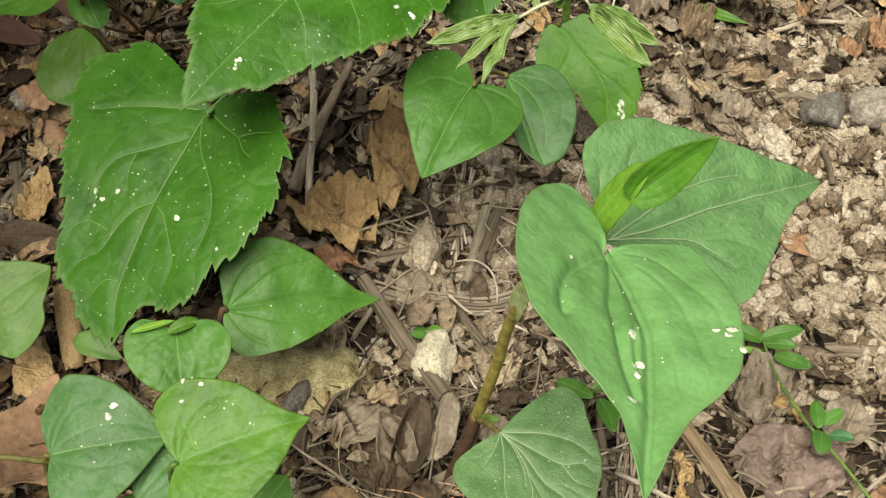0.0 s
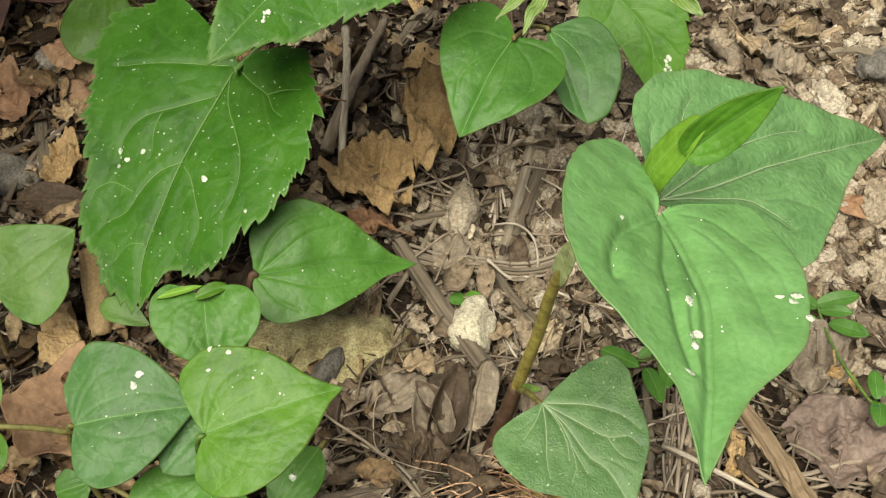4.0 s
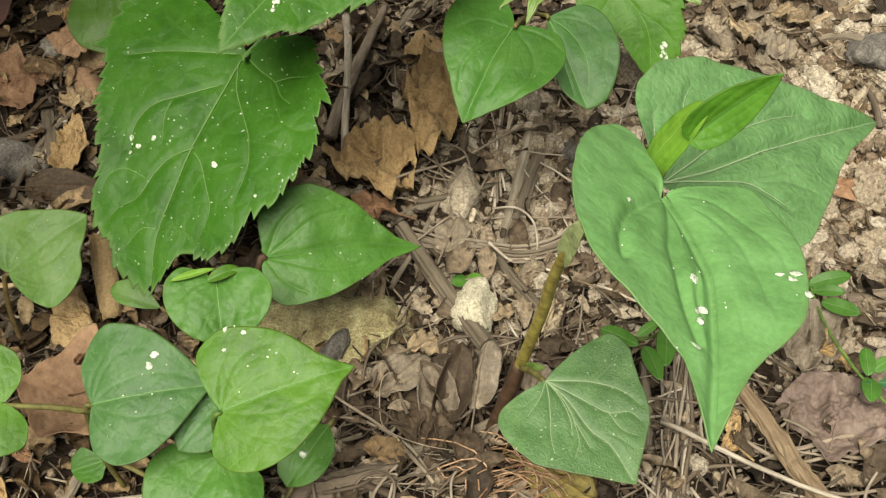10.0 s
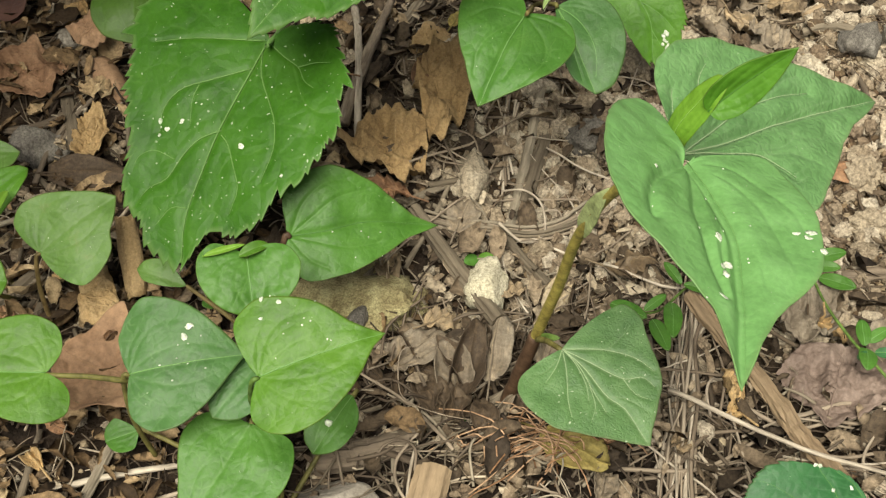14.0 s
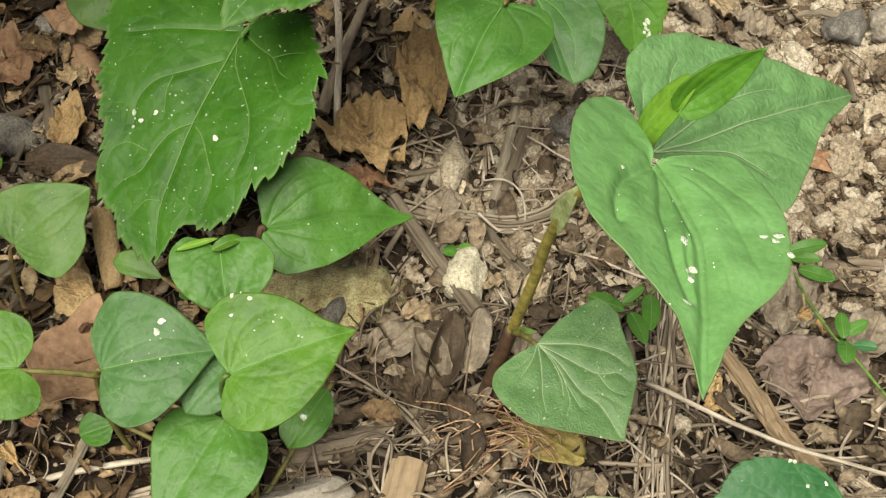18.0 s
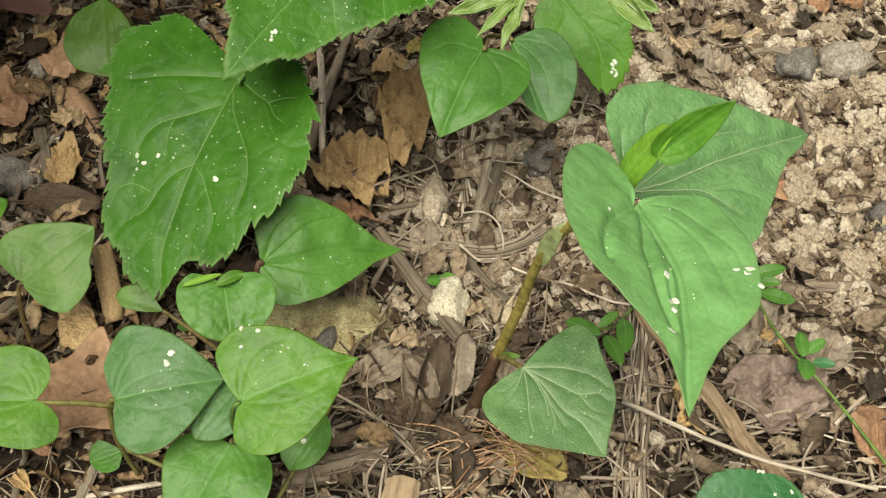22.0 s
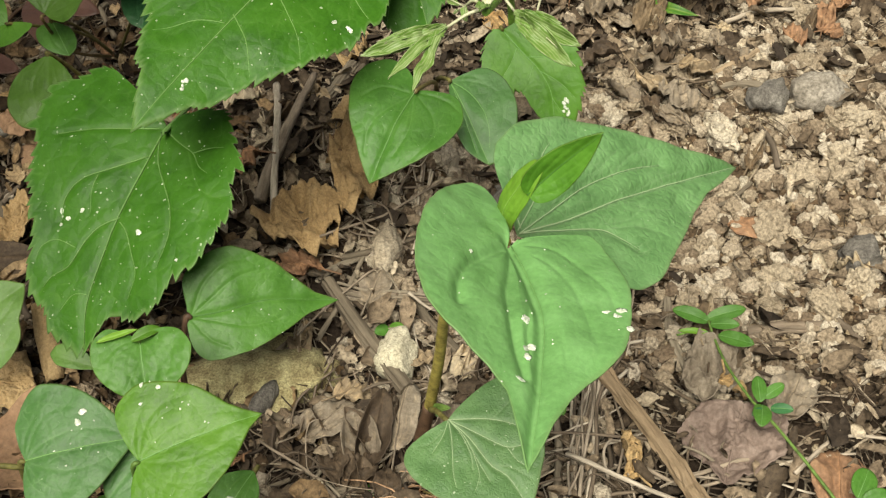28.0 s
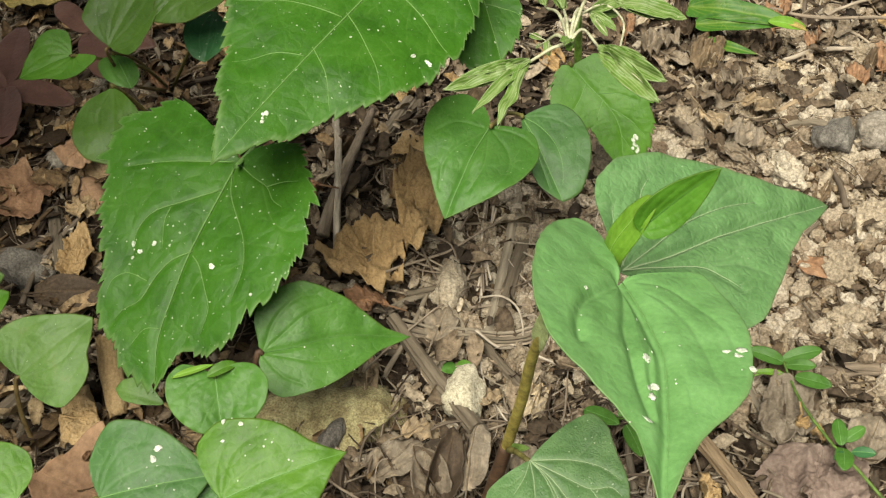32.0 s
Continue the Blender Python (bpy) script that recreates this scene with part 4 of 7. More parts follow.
top = leaf(nettle, SERRATE, "large upper serrated leaf flecked with pale specks", seed=22, kind="pinnate", fold=0.05, bow=0.03, teeth=0.0020, tooth=0.0046, steps=240, rings=44, ripple=0.05, rib=0.00033, rib_least=0.42, vein_of=SERRATE_VEIN,
     base=(-0.0069, 0.3746, 0.1409), tip=(-0.0696, 0.2872, 0.1165), up=(0.21, -0.40, 0.89), ends=(164, 103),
     left=(0.88, 0.8, 0.7, 0.65, 0.62, 0.57, 0.54, 0.53, 0.44, 0.45, 0.41, 0.37, 0.34, 0.32, 0.3, 0.28, 0.26, 0.25, 0.25, 0.24, 0.24, 0.23, 0.23, 0.22, 0.22, 0.21, 0.2, 0.2, 0.19, 0.18, 0.18, 0.17, 0.16), right=(0.88, 0.81, 0.73, 0.68, 0.65, 0.63, 0.59, 0.56, 0.53, 0.5, 0.47, 0.45, 0.42, 0.39, 0.37, 0.34, 0.31, 0.29, 0.26, 0.23, 0.22), fine=True)
# Unseen leaves, and a stem bent to carry them, added to shade the litter.
tube("stem", [(-0.05, 0.50, 0.0), (-0.13, 0.50, 0.12), (-0.21, 0.40, 0.24), (-0.28, 0.27, 0.42)], 0.0045, 0.0025, STEM, nettle, "thick ridged green stem", n=24, sides=10)
shade_crown = random.Random(4)
for i in range(48):
    a = Vector((shade_crown.uniform(-0.36, -0.20), shade_crown.uniform(0.18, 0.36), shade_crown.uniform(0.315, 0.43)))
    span = shade_crown.uniform(0.09, 0.13)
    turn = math.radians(i * 137.5 + shade_crown.uniform(-10, 10))
    b = a + Vector((math.cos(turn) * span, math.sin(turn) * span, -0.01))
    side = (0.86, 0.76, 0.66, 0.56, 0.42, 0.34, 0.26, 0.22)
    leaf(nettle, SERRATE, "unseen serrated leaf added high up to shade the litter", seed=950 + i, kind="pinnate", fold=0.06, bow=0.04, teeth=0.0026, tooth=0.0062, steps=90, rings=20, stalk=0, base=a, tip=b, up=(0, -0.1, 1), ends=(110, 110), left=side, right=side)
sapling = holder("serrated_plant", (0.05, 0.44, lift(0.05, 0.44)), "small herb with one bitten serrated leaf", "plant", "serrated herbs")
bitten = leaf(sapling, FRESH, "bitten serrated leaf with pale scars", seed=23, rib=0.00026, rib_least=0.4, sunk=0.0004, kind="pinnate", teeth=0.0019, tooth=0.0050, steps=170, vein_of=SOFT_VEIN,
     base=(0.0486, 0.3917, 0.0756), tip=(0.0669, 0.3648, 0.0451), up=(0.00, -0.75, 0.66), ends=(84, 112),
     left=(1.01, 1.01, 0.99, 0.95, 0.89, 0.81, 0.76, 0.73, 0.69, 0.65, 0.5, 0.36, 0.29, 0.27, 0.27, 0.26, 0.26, 0.23, 0.2, 0.18, 0.17),
     right=(0.80, 0.58, 0.53, 0.51, 0.49, 0.47, 0.45, 0.44, 0.42, 0.41, 0.4, 0.37, 0.33, 0.27, 0.21, 0.18, 0.16, 0.15, 0.14, 0.13, 0.12, 0.11, 0.09, 0.08, 0.08, 0.07, 0.07, 0.06), fine=True,
     drawn=((1, (0.02, 0), (0.22, 0.05), (0.47, 0.12), (0.69, 0.12), (0.96, 0.02)), (0.5, (0.2, 0.03), (0.3, -0.08), (0.37, -0.2)), (0.5, (0.31, 0.08), (0.4, 0.24), (0.52, 0.36)), (0.5, (0.47, 0.12), (0.64, 0.23), (0.82, 0.29)), (0.4, (0.39, 0.1), (0.5, -0.01)), (0.4, (0.73, 0.11), (0.92, 0.14))))
twin = holder("heart_leaf_plant", (-0.068, 0.258, lift(-0.068, 0.258)), "short heart-leaved herb beside the mossy stone", "plant", "heart-leaved herbs")
pointed = leaf(twin, GREEN_HEART, "pointed heart-shaped leaf with sunken veins", seed=31, fold=0.05, fine=True, steps=110, rings=50, sunk=0.0006, rib=0.00016, rib_least=0.9, vein_of=GREEN_VEIN, stalk_of=STEM_RED, stalk=0.0009,
     base=(-0.0626, 0.2712, 0.0494), tip=(-0.0145, 0.2851, 0.0396), up=(0.31, -0.51, 0.80), ends=(104, 109),
     left=(0.83, 0.77, 0.73, 0.69, 0.67, 0.64, 0.61, 0.59, 0.57, 0.55, 0.54, 0.5, 0.47, 0.43, 0.39, 0.36, 0.33, 0.3, 0.26, 0.2, 0.07),
     right=(0.78, 0.7, 0.64, 0.58, 0.54, 0.5, 0.47, 0.44, 0.41, 0.39, 0.37, 0.36, 0.34, 0.33, 0.32, 0.29, 0.27, 0.22, 0.18, 0.12, 0.09, 0.08),
     drawn=((1, (0, 0), (0.22, 0.01), (0.52, 0.05), (1, 0)), (0.5, (0, 0), (0.13, 0.09), (0.32, 0.22), (0.53, 0.26)), (0.5, (0.01, 0.01), (0.1, 0.2), (0.25, 0.32), (0.4, 0.34)), (0.45, (0, 0), (0.15, -0.05), (0.36, -0.11), (0.58, -0.09)), (0.4, (0, -0.01), (0.1, -0.16), (0.23, -0.24))))
leaf(twin, GREEN_HEART, "small young leaf with curled rim", stalk_of=STEM_DULL, stalk=0.0005, seed=32, rib=0.00018, rib_least=0.9, vein_of=SOFT_VEIN, fold=0.12, ripple=0.05,
     base=(-0.0716, 0.2451, 0.0672), tip=(-0.0690, 0.2301, 0.0572), up=(0.05, -0.55, 0.83), ends=(119, 126),
     left=(1.0, 1.0, 1.0, 0.99, 0.98, 0.92, 0.69, 0.31), right=(0.99, 0.98, 0.97, 0.94, 0.91, 0.87, 0.8, 0.6, 0.45))
pair = holder("heart_leaf_plant", (-0.104, 0.215, lift(-0.104, 0.215)), "low heart-leaved herb with two spread leaves", "plant", "heart-leaved herbs")
low = leaf(pair, BLUE_HEART, "bluish green heart-shaped leaf", seed=33, rib=0.0002, rib_least=0.9, vein_of=SOFT_VEIN, fold=0.04,
     base=(-0.1039, 0.2119, 0.0528), tip=(-0.0705, 0.2181, 0.0540), up=(0.05, -0.45, 0.89), ends=(100, 95),
     left=(0.95, 0.89, 0.83, 0.78, 0.73, 0.67, 0.33, 0.4), right=(0.92, 0.84, 0.77, 0.7, 0.65, 0.56, 0.37))
leaf(pair, BRIGHT_HEART, "bright lime heart-shaped leaf", seed=34, rib=0.00018, rib_least=0.9, vein_of=SOFT_VEIN, fold=0.06, foot=(-0.1045, 0.2115, 0.050),
     base=(-0.1263, 0.2083, 0.0583), tip=(-0.1555, 0.2086, 0.0585), up=(0.00, -0.40, 0.92), ends=(149, 124),
     left=(0.94, 0.85, 0.76, 0.64, 0.58, 0.53, 0.51, 0.47, 0.27, 0.23), right=(0.96, 0.91, 0.86, 0.78, 0.68, 0.59, 0.48, 0.23, 0.19))
trio = holder("heart_leaf_plant", (-0.064, 0.198, lift(-0.064, 0.198)), "heart-leaved herb with one bright leaf over duller ones", "plant", "heart-leaved herbs")
lime = leaf(trio, BRIGHT_HEART, "bright lime heart-shaped leaf with long tip", foot=(-0.066, 0.207, 0.035), stalk_of=STEM_DULL, seed=35, rib=0.00018, rib_least=0.9, vein_of=SOFT_VEIN, fold=0.05,
     base=(-0.0620, 0.1945, 0.0738), tip=(-0.0280, 0.2058, 0.0784), up=(0.02, -0.42, 0.91), ends=(103, 120),
     left=(0.88, 0.79, 0.74, 0.69, 0.63, 0.59, 0.45, 0.36), right=(0.88, 0.81, 0.74, 0.66, 0.59, 0.52, 0.43, 0.3))
leaf(trio, GREEN_HEART, "broad lower heart-shaped leaf", seed=36, fold=0.03,
     base=(-0.0706, 0.2078, 0.0335), tip=(-0.0885, 0.1785, 0.0207), up=(0.00, -0.40, 0.92), ends=(99, 81),
     left=(0.97, 0.91, 0.83, 0.74, 0.65, 0.52, 0.37, 0.36), right=(0.92, 0.82, 0.7, 0.62, 0.54, 0.38, 0.29))
leaf(trio, BLUE_HEART, "shaded heart-shaped leaf", seed=37, fold=0.03,
     base=(-0.0668, 0.2193, 0.0491), tip=(-0.0802, 0.2038, 0.0423), up=(0.00, -0.40, 0.92), ends=(57, 63),
     left=(0.97, 0.92, 0.84, 0.7, 0.46, 0.42), right=(0.96, 0.89, 0.8, 0.66, 0.51, 0.44))
disc = leaf(trio, GREEN_HEART, "small rounded leaf", seed=38, rib=0.00018, rib_least=0.9, vein_of=SOFT_VEIN, fold=0.05,
     base=(-0.0416, 0.2274, 0.0217), tip=(-0.0537, 0.2101, 0.0142), up=(0.00, -0.40, 0.92), ends=(52, 52),
     left=(0.96, 0.9, 0.79, 0.57, 0.3), right=(0.97, 0.94, 0.81, 0.62, 0.4))
edge = holder("heart_leaf_plant", (-0.15, 0.27, lift(-0.15, 0.27)), "heart-leaved herb with dull folded leaf", "plant", "heart-leaved herbs")
leaf(edge, DULL_HEART, "dull green leaf with folded corner", seed=39, fold=0.04,
     base=(-0.1471, 0.2733, 0.0400), tip=(-0.1224, 0.2886, 0.0514), up=(0.00, -0.60, 0.80), ends=(105, 92),
     left=(0.94, 0.86, 0.75, 0.67, 0.61, 0.55, 0.42, 0.22), right=(0.95, 0.88, 0.78, 0.79, 0.71, 0.62, 0.24))
high = holder("heart_leaf_plant", (0.02, 0.425, lift(0.02, 0.425)), "upright heart-leaved herb with two overlapping leaves", "plant", "heart-leaved herbs")
leaf(high, SHADED_HEART, "green heart-shaped leaf", seed=41, fold=0.06, rib=0.00022, rib_least=0.9, vein_of=SOFT_VEIN, sunk=0.0006, steps=110, rings=50,
     drawn=((1, (0, 0), (0.3, -0.02), (0.64, -0.01), (0.99, 0.01)), (0.45, (0.06, -0.01), (0.35, -0.18), (0.56, -0.22), (0.77, -0.15)), (0.4, (0.08, 0.02), (0.40, 0.12), (0.70, 0.10)), (0.45, (0.04, 0.04), (0.21, 0.28), (0.43, 0.35), (0.68, 0.26)),
            (0.4, (0.01, 0.03), (-0.01, 0.3), (0.05, 0.47)), (0.35, (0.05, -0.05), (0.1, -0.29), (0.27, -0.42))),
     base=(0.0157, 0.3340, 0.0914), tip=(-0.0010, 0.3041, 0.0765), up=(0.00, -0.45, 0.89), ends=(106, 143),
     left=(0.93, 0.84, 0.76, 0.68, 0.63, 0.57, 0.43, 0.36), right=(0.93, 0.84, 0.74, 0.68, 0.62, 0.59, 0.53, 0.42, 0.19))
leaf(high, BLUE_HEART, "duller heart-shaped leaf", seed=42, rib=0.0002, rib_least=0.5, vein_of=SOFT_VEIN, fold=0.05,
     base=(0.0276, 0.3508, 0.0825), tip=(0.0402, 0.3229, 0.0656), up=(0.05, -0.50, 0.86), ends=(91, 24),
     left=(1.01, 1.0, 0.91, 0.8, 0.66, 0.5, 0.36), right=(0.91, 0.78, 0.4, 0.22))
hid = holder("heart_leaf_plant", (-0.12, 0.425, lift(-0.12, 0.425)), "heart-leaved herb half hidden under a serrated leaf", "plant", "heart-leaved herbs")
leaf(hid, OLIVE_HEART, "olive green rounded leaf", seed=43, fold=0.05,
     base=(-0.1307, 0.3927, 0.0737), tip=(-0.1277, 0.3642, 0.0571), up=(0.00, -0.50, 0.86), ends=(45, 63),
     left=(0.99, 0.97, 0.87, 0.58, 0.3), right=(0.98, 0.96, 0.94, 0.81, 0.51, 0.34))


# ---- litter ----
def clod_arrays(seed, level=3, size=1.0):
    """A crumbly clod about size in radius: one closed lump of rounded grains."""
    bm = bmesh.new()
    bmesh.ops.create_icosphere(bm, subdivisions=level, radius=1.0)
    r = random.Random(seed)
    o = Vector((r.uniform(-50, 50), r.uniform(-50, 50), r.uniform(-50, 50)))
    sx, sy, sz = r.uniform(0.8, 1.2), r.uniform(0.7, 1.0), r.uniform(0.6, 0.9)
    verts = []
    for v in bm.verts:
        p = v.co.copy()
        grain = noise.voronoi(p * 1.9 + o)[0]
        k = 0.82 + 0.42 * min(grain[1] - grain[0], 0.6) + 0.36 * noise.noise(p * 1.1 + o) + 0.13 * noise.noise(p * 4.5 + o) + 0.08 * noise.noise(p * 11 + o)
        verts.append((p.x * k * sx * size, p.y * k * sy * size, p.z * k * sz * size))
    faces = [tuple(v.index for v in f.verts) for f in bm.faces]
    bm.free()
    return verts, faces


def lump(name, x, y, size, material, label, category, yaw=0, sink=0.3, level=3, rough=0.3, facets=0, seed=1, group="", z=None, smooth=True):
    ob = part(name, mesh_of(name, *blob_arrays(size, seed, level, rough, facets), smooth), material)
    ob.matrix_world = pose(x, y, (lift(x, y) if z is None else z) + size[2] * (1 - 2 * sink), 0, 0, yaw)
    return tagged(ob, label, category, group)


class Heap:
    """Gathers many small pieces into one mesh."""

    def __init__(self):
        self.verts, self.faces, self.count = [], [], 0

    def add(self, verts, faces, matrix):
        v = np.asarray(verts) @ np.array(matrix.to_3x3()).T + np.array(matrix.translation)
        self.verts.append(v)
        self.faces.append(np.asarray(faces) + self.count)
        self.count += len(v)

    def build(self, name, material, label, category, smooth=False):
        co = np.concatenate(self.verts).astype(np.float32)
        width = {f.shape[1] for f in self.faces}
        me = bpy.data.meshes.new(name)
        loops = np.concatenate([f.ravel() for f in self.faces]).astype(np.int32)
        starts, at = [], 0
        for f in self.faces:
            starts.append(at + np.arange(len(f)) * f.shape[1])
            at += f.size
        starts = np.concatenate(starts).astype(np.int32)
        me.vertices.add(len(co))
        me.vertices.foreach_set("co", co.ravel())
        me.loops.add(len(loops))
        me.loops.foreach_set("vertex_index", loops)
        me.polygons.add(len(starts))
        me.polygons.foreach_set("loop_start", starts)
        me.polygons.foreach_set("use_smooth", np.full(len(starts), smooth))
        me.update(calc_edges=True)
        me.materials.append(material)
        return tagged(new(name, me), label, category, kind="stuff")


def spin(rnd, x, y, z, flat=False):
    if flat:
        return pose(x, y, z, rnd.gauss(0, 24), rnd.gauss(0, 24), rnd.uniform(0, 360))
    return pose(x, y, z, rnd.uniform(0, 360), rnd.uniform(0, 360), rnd.uniform(0, 360))


def chip_arrays(length, width, curl, seed, nu=6, nv=4):
    """A scrap of dead leaf: a ragged curled sheet with a little thickness."""
    rnd = np.random.RandomState(seed)
    u, v = np.meshgrid(np.linspace(-1, 1, nu), np.linspace(-1, 1, nv), indexing="ij")
    half = np.sqrt(np.clip(1 - u ** 2 * 0.85, 0.05, 1)) * (1 + rnd.uniform(-0.25, 0.25, (nu, 1)))
    x = u * length / 2 * (1 + 0.12 * rnd.uniform(-1, 1, u.shape))
    y = v * half * width / 2
    z = curl * width * (v ** 2 - 0.3) + curl * 0.6 * length * u ** 2 * rnd.uniform(-0.6, 0.6) + 0.08 * width * rnd.uniform(-1, 1, u.shape)
    top = np.stack([x, y, z], -1).reshape(-1, 3)
    low = top - np.array([0, 0, 0.00025])
    idx = np.arange(nu * nv).reshape(nu, nv)
    q = np.stack([idx[:-1, :-1], idx[1:, :-1], idx[1:, 1:], idx[:-1, 1:]], -1).reshape(-1, 4)
    ring = list(idx[0, :]) + list(idx[1:, -1]) + list(idx[-1, -2::-1]) + list(idx[-2:0:-1, 0])
    m = nu * nv
    side = [(a, b, b + m, a + m) for a, b in zip(ring, ring[1:] + ring[:1])]
    return np.concatenate([top, low]), np.concatenate([q, q[:, ::-1] + m, np.array(side)])


def in_hollow(x, y):
    """True in the dark hollow at the foot of the tall plant."""
    return ((x + 0.010) / 0.026) ** 2 + ((y - 0.245) / 0.018) ** 2 < 1


def scatter():
    rnd = random.Random(7)
    crumbs, clods, bits, warm, fibres = Heap(), Heap(), Heap(), Heap(), Heap()
    tiny = [blob_arrays((1, 0.8, 0.7), 100 + i, 1, 0.35) for i in range(6)]
    mids, small = [clod_arrays(200 + i) for i in range(16)], [clod_arrays(230 + i, 2) for i in range(12)]
    scraps = [chip_arrays(1, 0.25 + 0.03 * i, 0.3, 300 + i) for i in range(14)]
    made = 0
    while made < 18000:
        x, y = rnd.uniform(-0.30, 0.30), rnd.uniform(0.15, 0.64)
        share = share_at(x, y)
        if rnd.random() > 0.05 + 0.95 * share:
            continue
        r = 0.0006 + 0.0018 * rnd.random() ** 2.2
        v, f = rnd.choice(tiny)
        crumbs.add(v, f, spin(rnd, x, y, lift(x, y) + r * 0.4) @ Matrix.Scale(r, 4))
        made += 1
    made = 0
    while made < 8500:
        x, y = rnd.uniform(-0.30, 0.30), rnd.uniform(0.16, 0.64)
        share = share_at(x, y)
        if rnd.random() > 0.09 + 0.91 * share or in_hollow(x, y):
            continue
        r = 0.0013 + 0.0036 * rnd.random() ** 2.0
        v, f = rnd.choice(mids if r > 0.0036 else small)
        clods.add(v, f, spin(rnd, x, y, lift(x, y) + r * (0.3 + 0.7 * rnd.random())) @ Matrix.Scale(r, 4))
        made += 1
    made = 0
    while made < 7000:
        x, y = rnd.uniform(-0.30, 0.30), rnd.uniform(0.15, 0.64)
        share = share_at(x, y)
        if rnd.random() > 1.0 - 0.70 * share or (in_hollow(x, y) and rnd.random() < 0.8):
            continue
        ln = 0.004 + 0.012 * rnd.random() ** 2
        v, f = rnd.choice(scraps)
        heap = warm if x + 0.03 * rnd.gauss(0, 1) < -0.07 else bits
        heap.add(v, f, spin(rnd, x, y, lift(x, y) + 0.001 + 0.008 * rnd.random(), True) @ Matrix.Scale(ln, 4))
        made += 1
    for _ in range(9500):
        x, y = rnd.uniform(-0.29, 0.29), rnd.uniform(0.15, 0.64)
        if rnd.random() < 0.3 * share_at(x, y):
            continue
        ln, a = 0.005 + 0.035 * rnd.random() ** 1.6, rnd.uniform(0, math.pi)
        pts, b = [], rnd.uniform(-1.3, 1.3)
        z = 0.0005 + 0.006 * rnd.random() ** 2
        for k in range(6):
            t = k / 5 - 0.5
            px = x + math.cos(a) * ln * t - math.sin(a) * ln * b * (t * t)
            py = y + math.sin(a) * ln * t + math.cos(a) * ln * b * (t * t)
            pts.append((px, py, lift(px, py) + z))
        r = 0.00010 + 0.00045 * rnd.random() ** 1.7
        v, f = tube_arrays(pts, [r] * 6, 4, 0, 0.1)
        fibres.add([tuple(p) for p in v], [q for q in f if len(q) == 4], Matrix.Identity(4))
    crumbs.build("soil_crumbs", CRUMB, "fine tan and brown soil crumbs", "soil")
    clods.build("soil_clods", CLOD, "pale tan rough clods of dry soil", "soil")
    bits.build("leaf_scraps", DEAD_BITS, "grey-brown scraps of dead leaf and bark", "leaf litter", True)
    warm.build("leaf_scraps", WARM_BITS, "warm tan and brown scraps of dead leaf", "leaf litter", True)
    fibres.build("dry_fibres", STRAW_BITS, "thin dry stalks and rootlets", "leaf litter", True)


scatter()


def dead_leaf(x, y, length, width, yaw, material, label, z=0.004, tilt=(0, 0), curl=0.0, crumple=0.10, fold=0.15, bow=0.08, seed=1, teeth=0.0, group="dead leaves", name="dead_leaf", steps=27, rings=13, hole=None):
    """A dry leaf lying on the ground: crumpled blade with its midrib."""
    k = width / length
    me, _ = leaf_mesh(name, base=(-length * 0.5, 0, 0), tip=(length * 0.5, 0, 0), up=(0, 0, 1), ends=(80, 80), left=oval(k), right=oval(k * 0.93), kind="pinnate", fold=fold, bow=bow, curl=curl, ripple=0.12,
                      crumple=crumple, teeth=teeth or length * 0.022, tooth=length * 0.11, seed=seed, steps=steps, rings=rings, width=0.0007, sunk=-0.0003)
    if hole:
        bm = bmesh.new()
        bm.from_mesh(me)
        gone = [f for f in bm.faces if math.hypot(f.calc_center_median().x - hole[0], f.calc_center_median().y - hole[1]) < hole[2]]
        bmesh.ops.delete(bm, geom=gone, context="FACES_ONLY")
        bm.to_mesh(me)
        bm.free()
    ob = part(name, me, material)
    ob.matrix_world = pose(x, y, lift(x, y) + z, tilt[0], tilt[1], yaw)
    m = ob.modifiers.new("thickness", "SOLIDIFY")
    m.thickness, m.offset = 0.0003, -1.0
    mid = [me.vertices[k * (2 * steps - 1) + steps - 1].co for k in range(0, rings, max(1, rings // 15))][:16]
    rib = [mid[0] + (mid[0] - mid[2]) * 1.5] + mid
    rib_me = mesh_of("midrib", *tube_arrays(rib, [0.0004 - 0.00002 * k for k in range(len(rib))], 6))
    part("midrib", rib_me, material, ob)
    return tagged(ob, label, "dead leaf", group)


def rolled_leaf(points, radius, material, label, turns=1.3, seed=1, width_n=22, n=14):
    """A dead leaf rolled into an open tube along a line."""
    pts = curve_points(points, n)
    d = (pts[-1] - pts[0]).normalized()
    a = d.cross(Vector((0, 0, 1))).normalized()
    b = a.cross(d)
    verts, faces = [], []
    for i, p in enumerate(pts):
        s = i / (n - 1)
        fat = radius * (0.75 + 0.5 * math.sin(math.pi * (0.15 + 0.7 * s)))
        for k in range(width_n):
            t = k / (width_n - 1)
            ang = (t * turns + 0.2) * 2 * math.pi
            r = fat * (1 - 0.35 * t) * (1 + 0.08 * noise.noise(Vector((s * 4, t * 6, seed))))
            verts.append(p + a * (math.cos(ang) * r) + b * (math.sin(ang) * r) + d * 0.002 * noise.noise(Vector((t * 5, seed, s))))
    for i in range(n - 1):
        for k in range(width_n - 1):
            q = i * width_n + k
            faces.append((q, q + 1, q + width_n + 1, q + width_n))
    ob = part("rolled_leaf", mesh_of("rolled_leaf", verts, faces), material)
    m = ob.modifiers.new("thickness", "SOLIDIFY")
    m.thickness = 0.0004
    return tagged(ob, label, "dead leaf", "dead leaves")


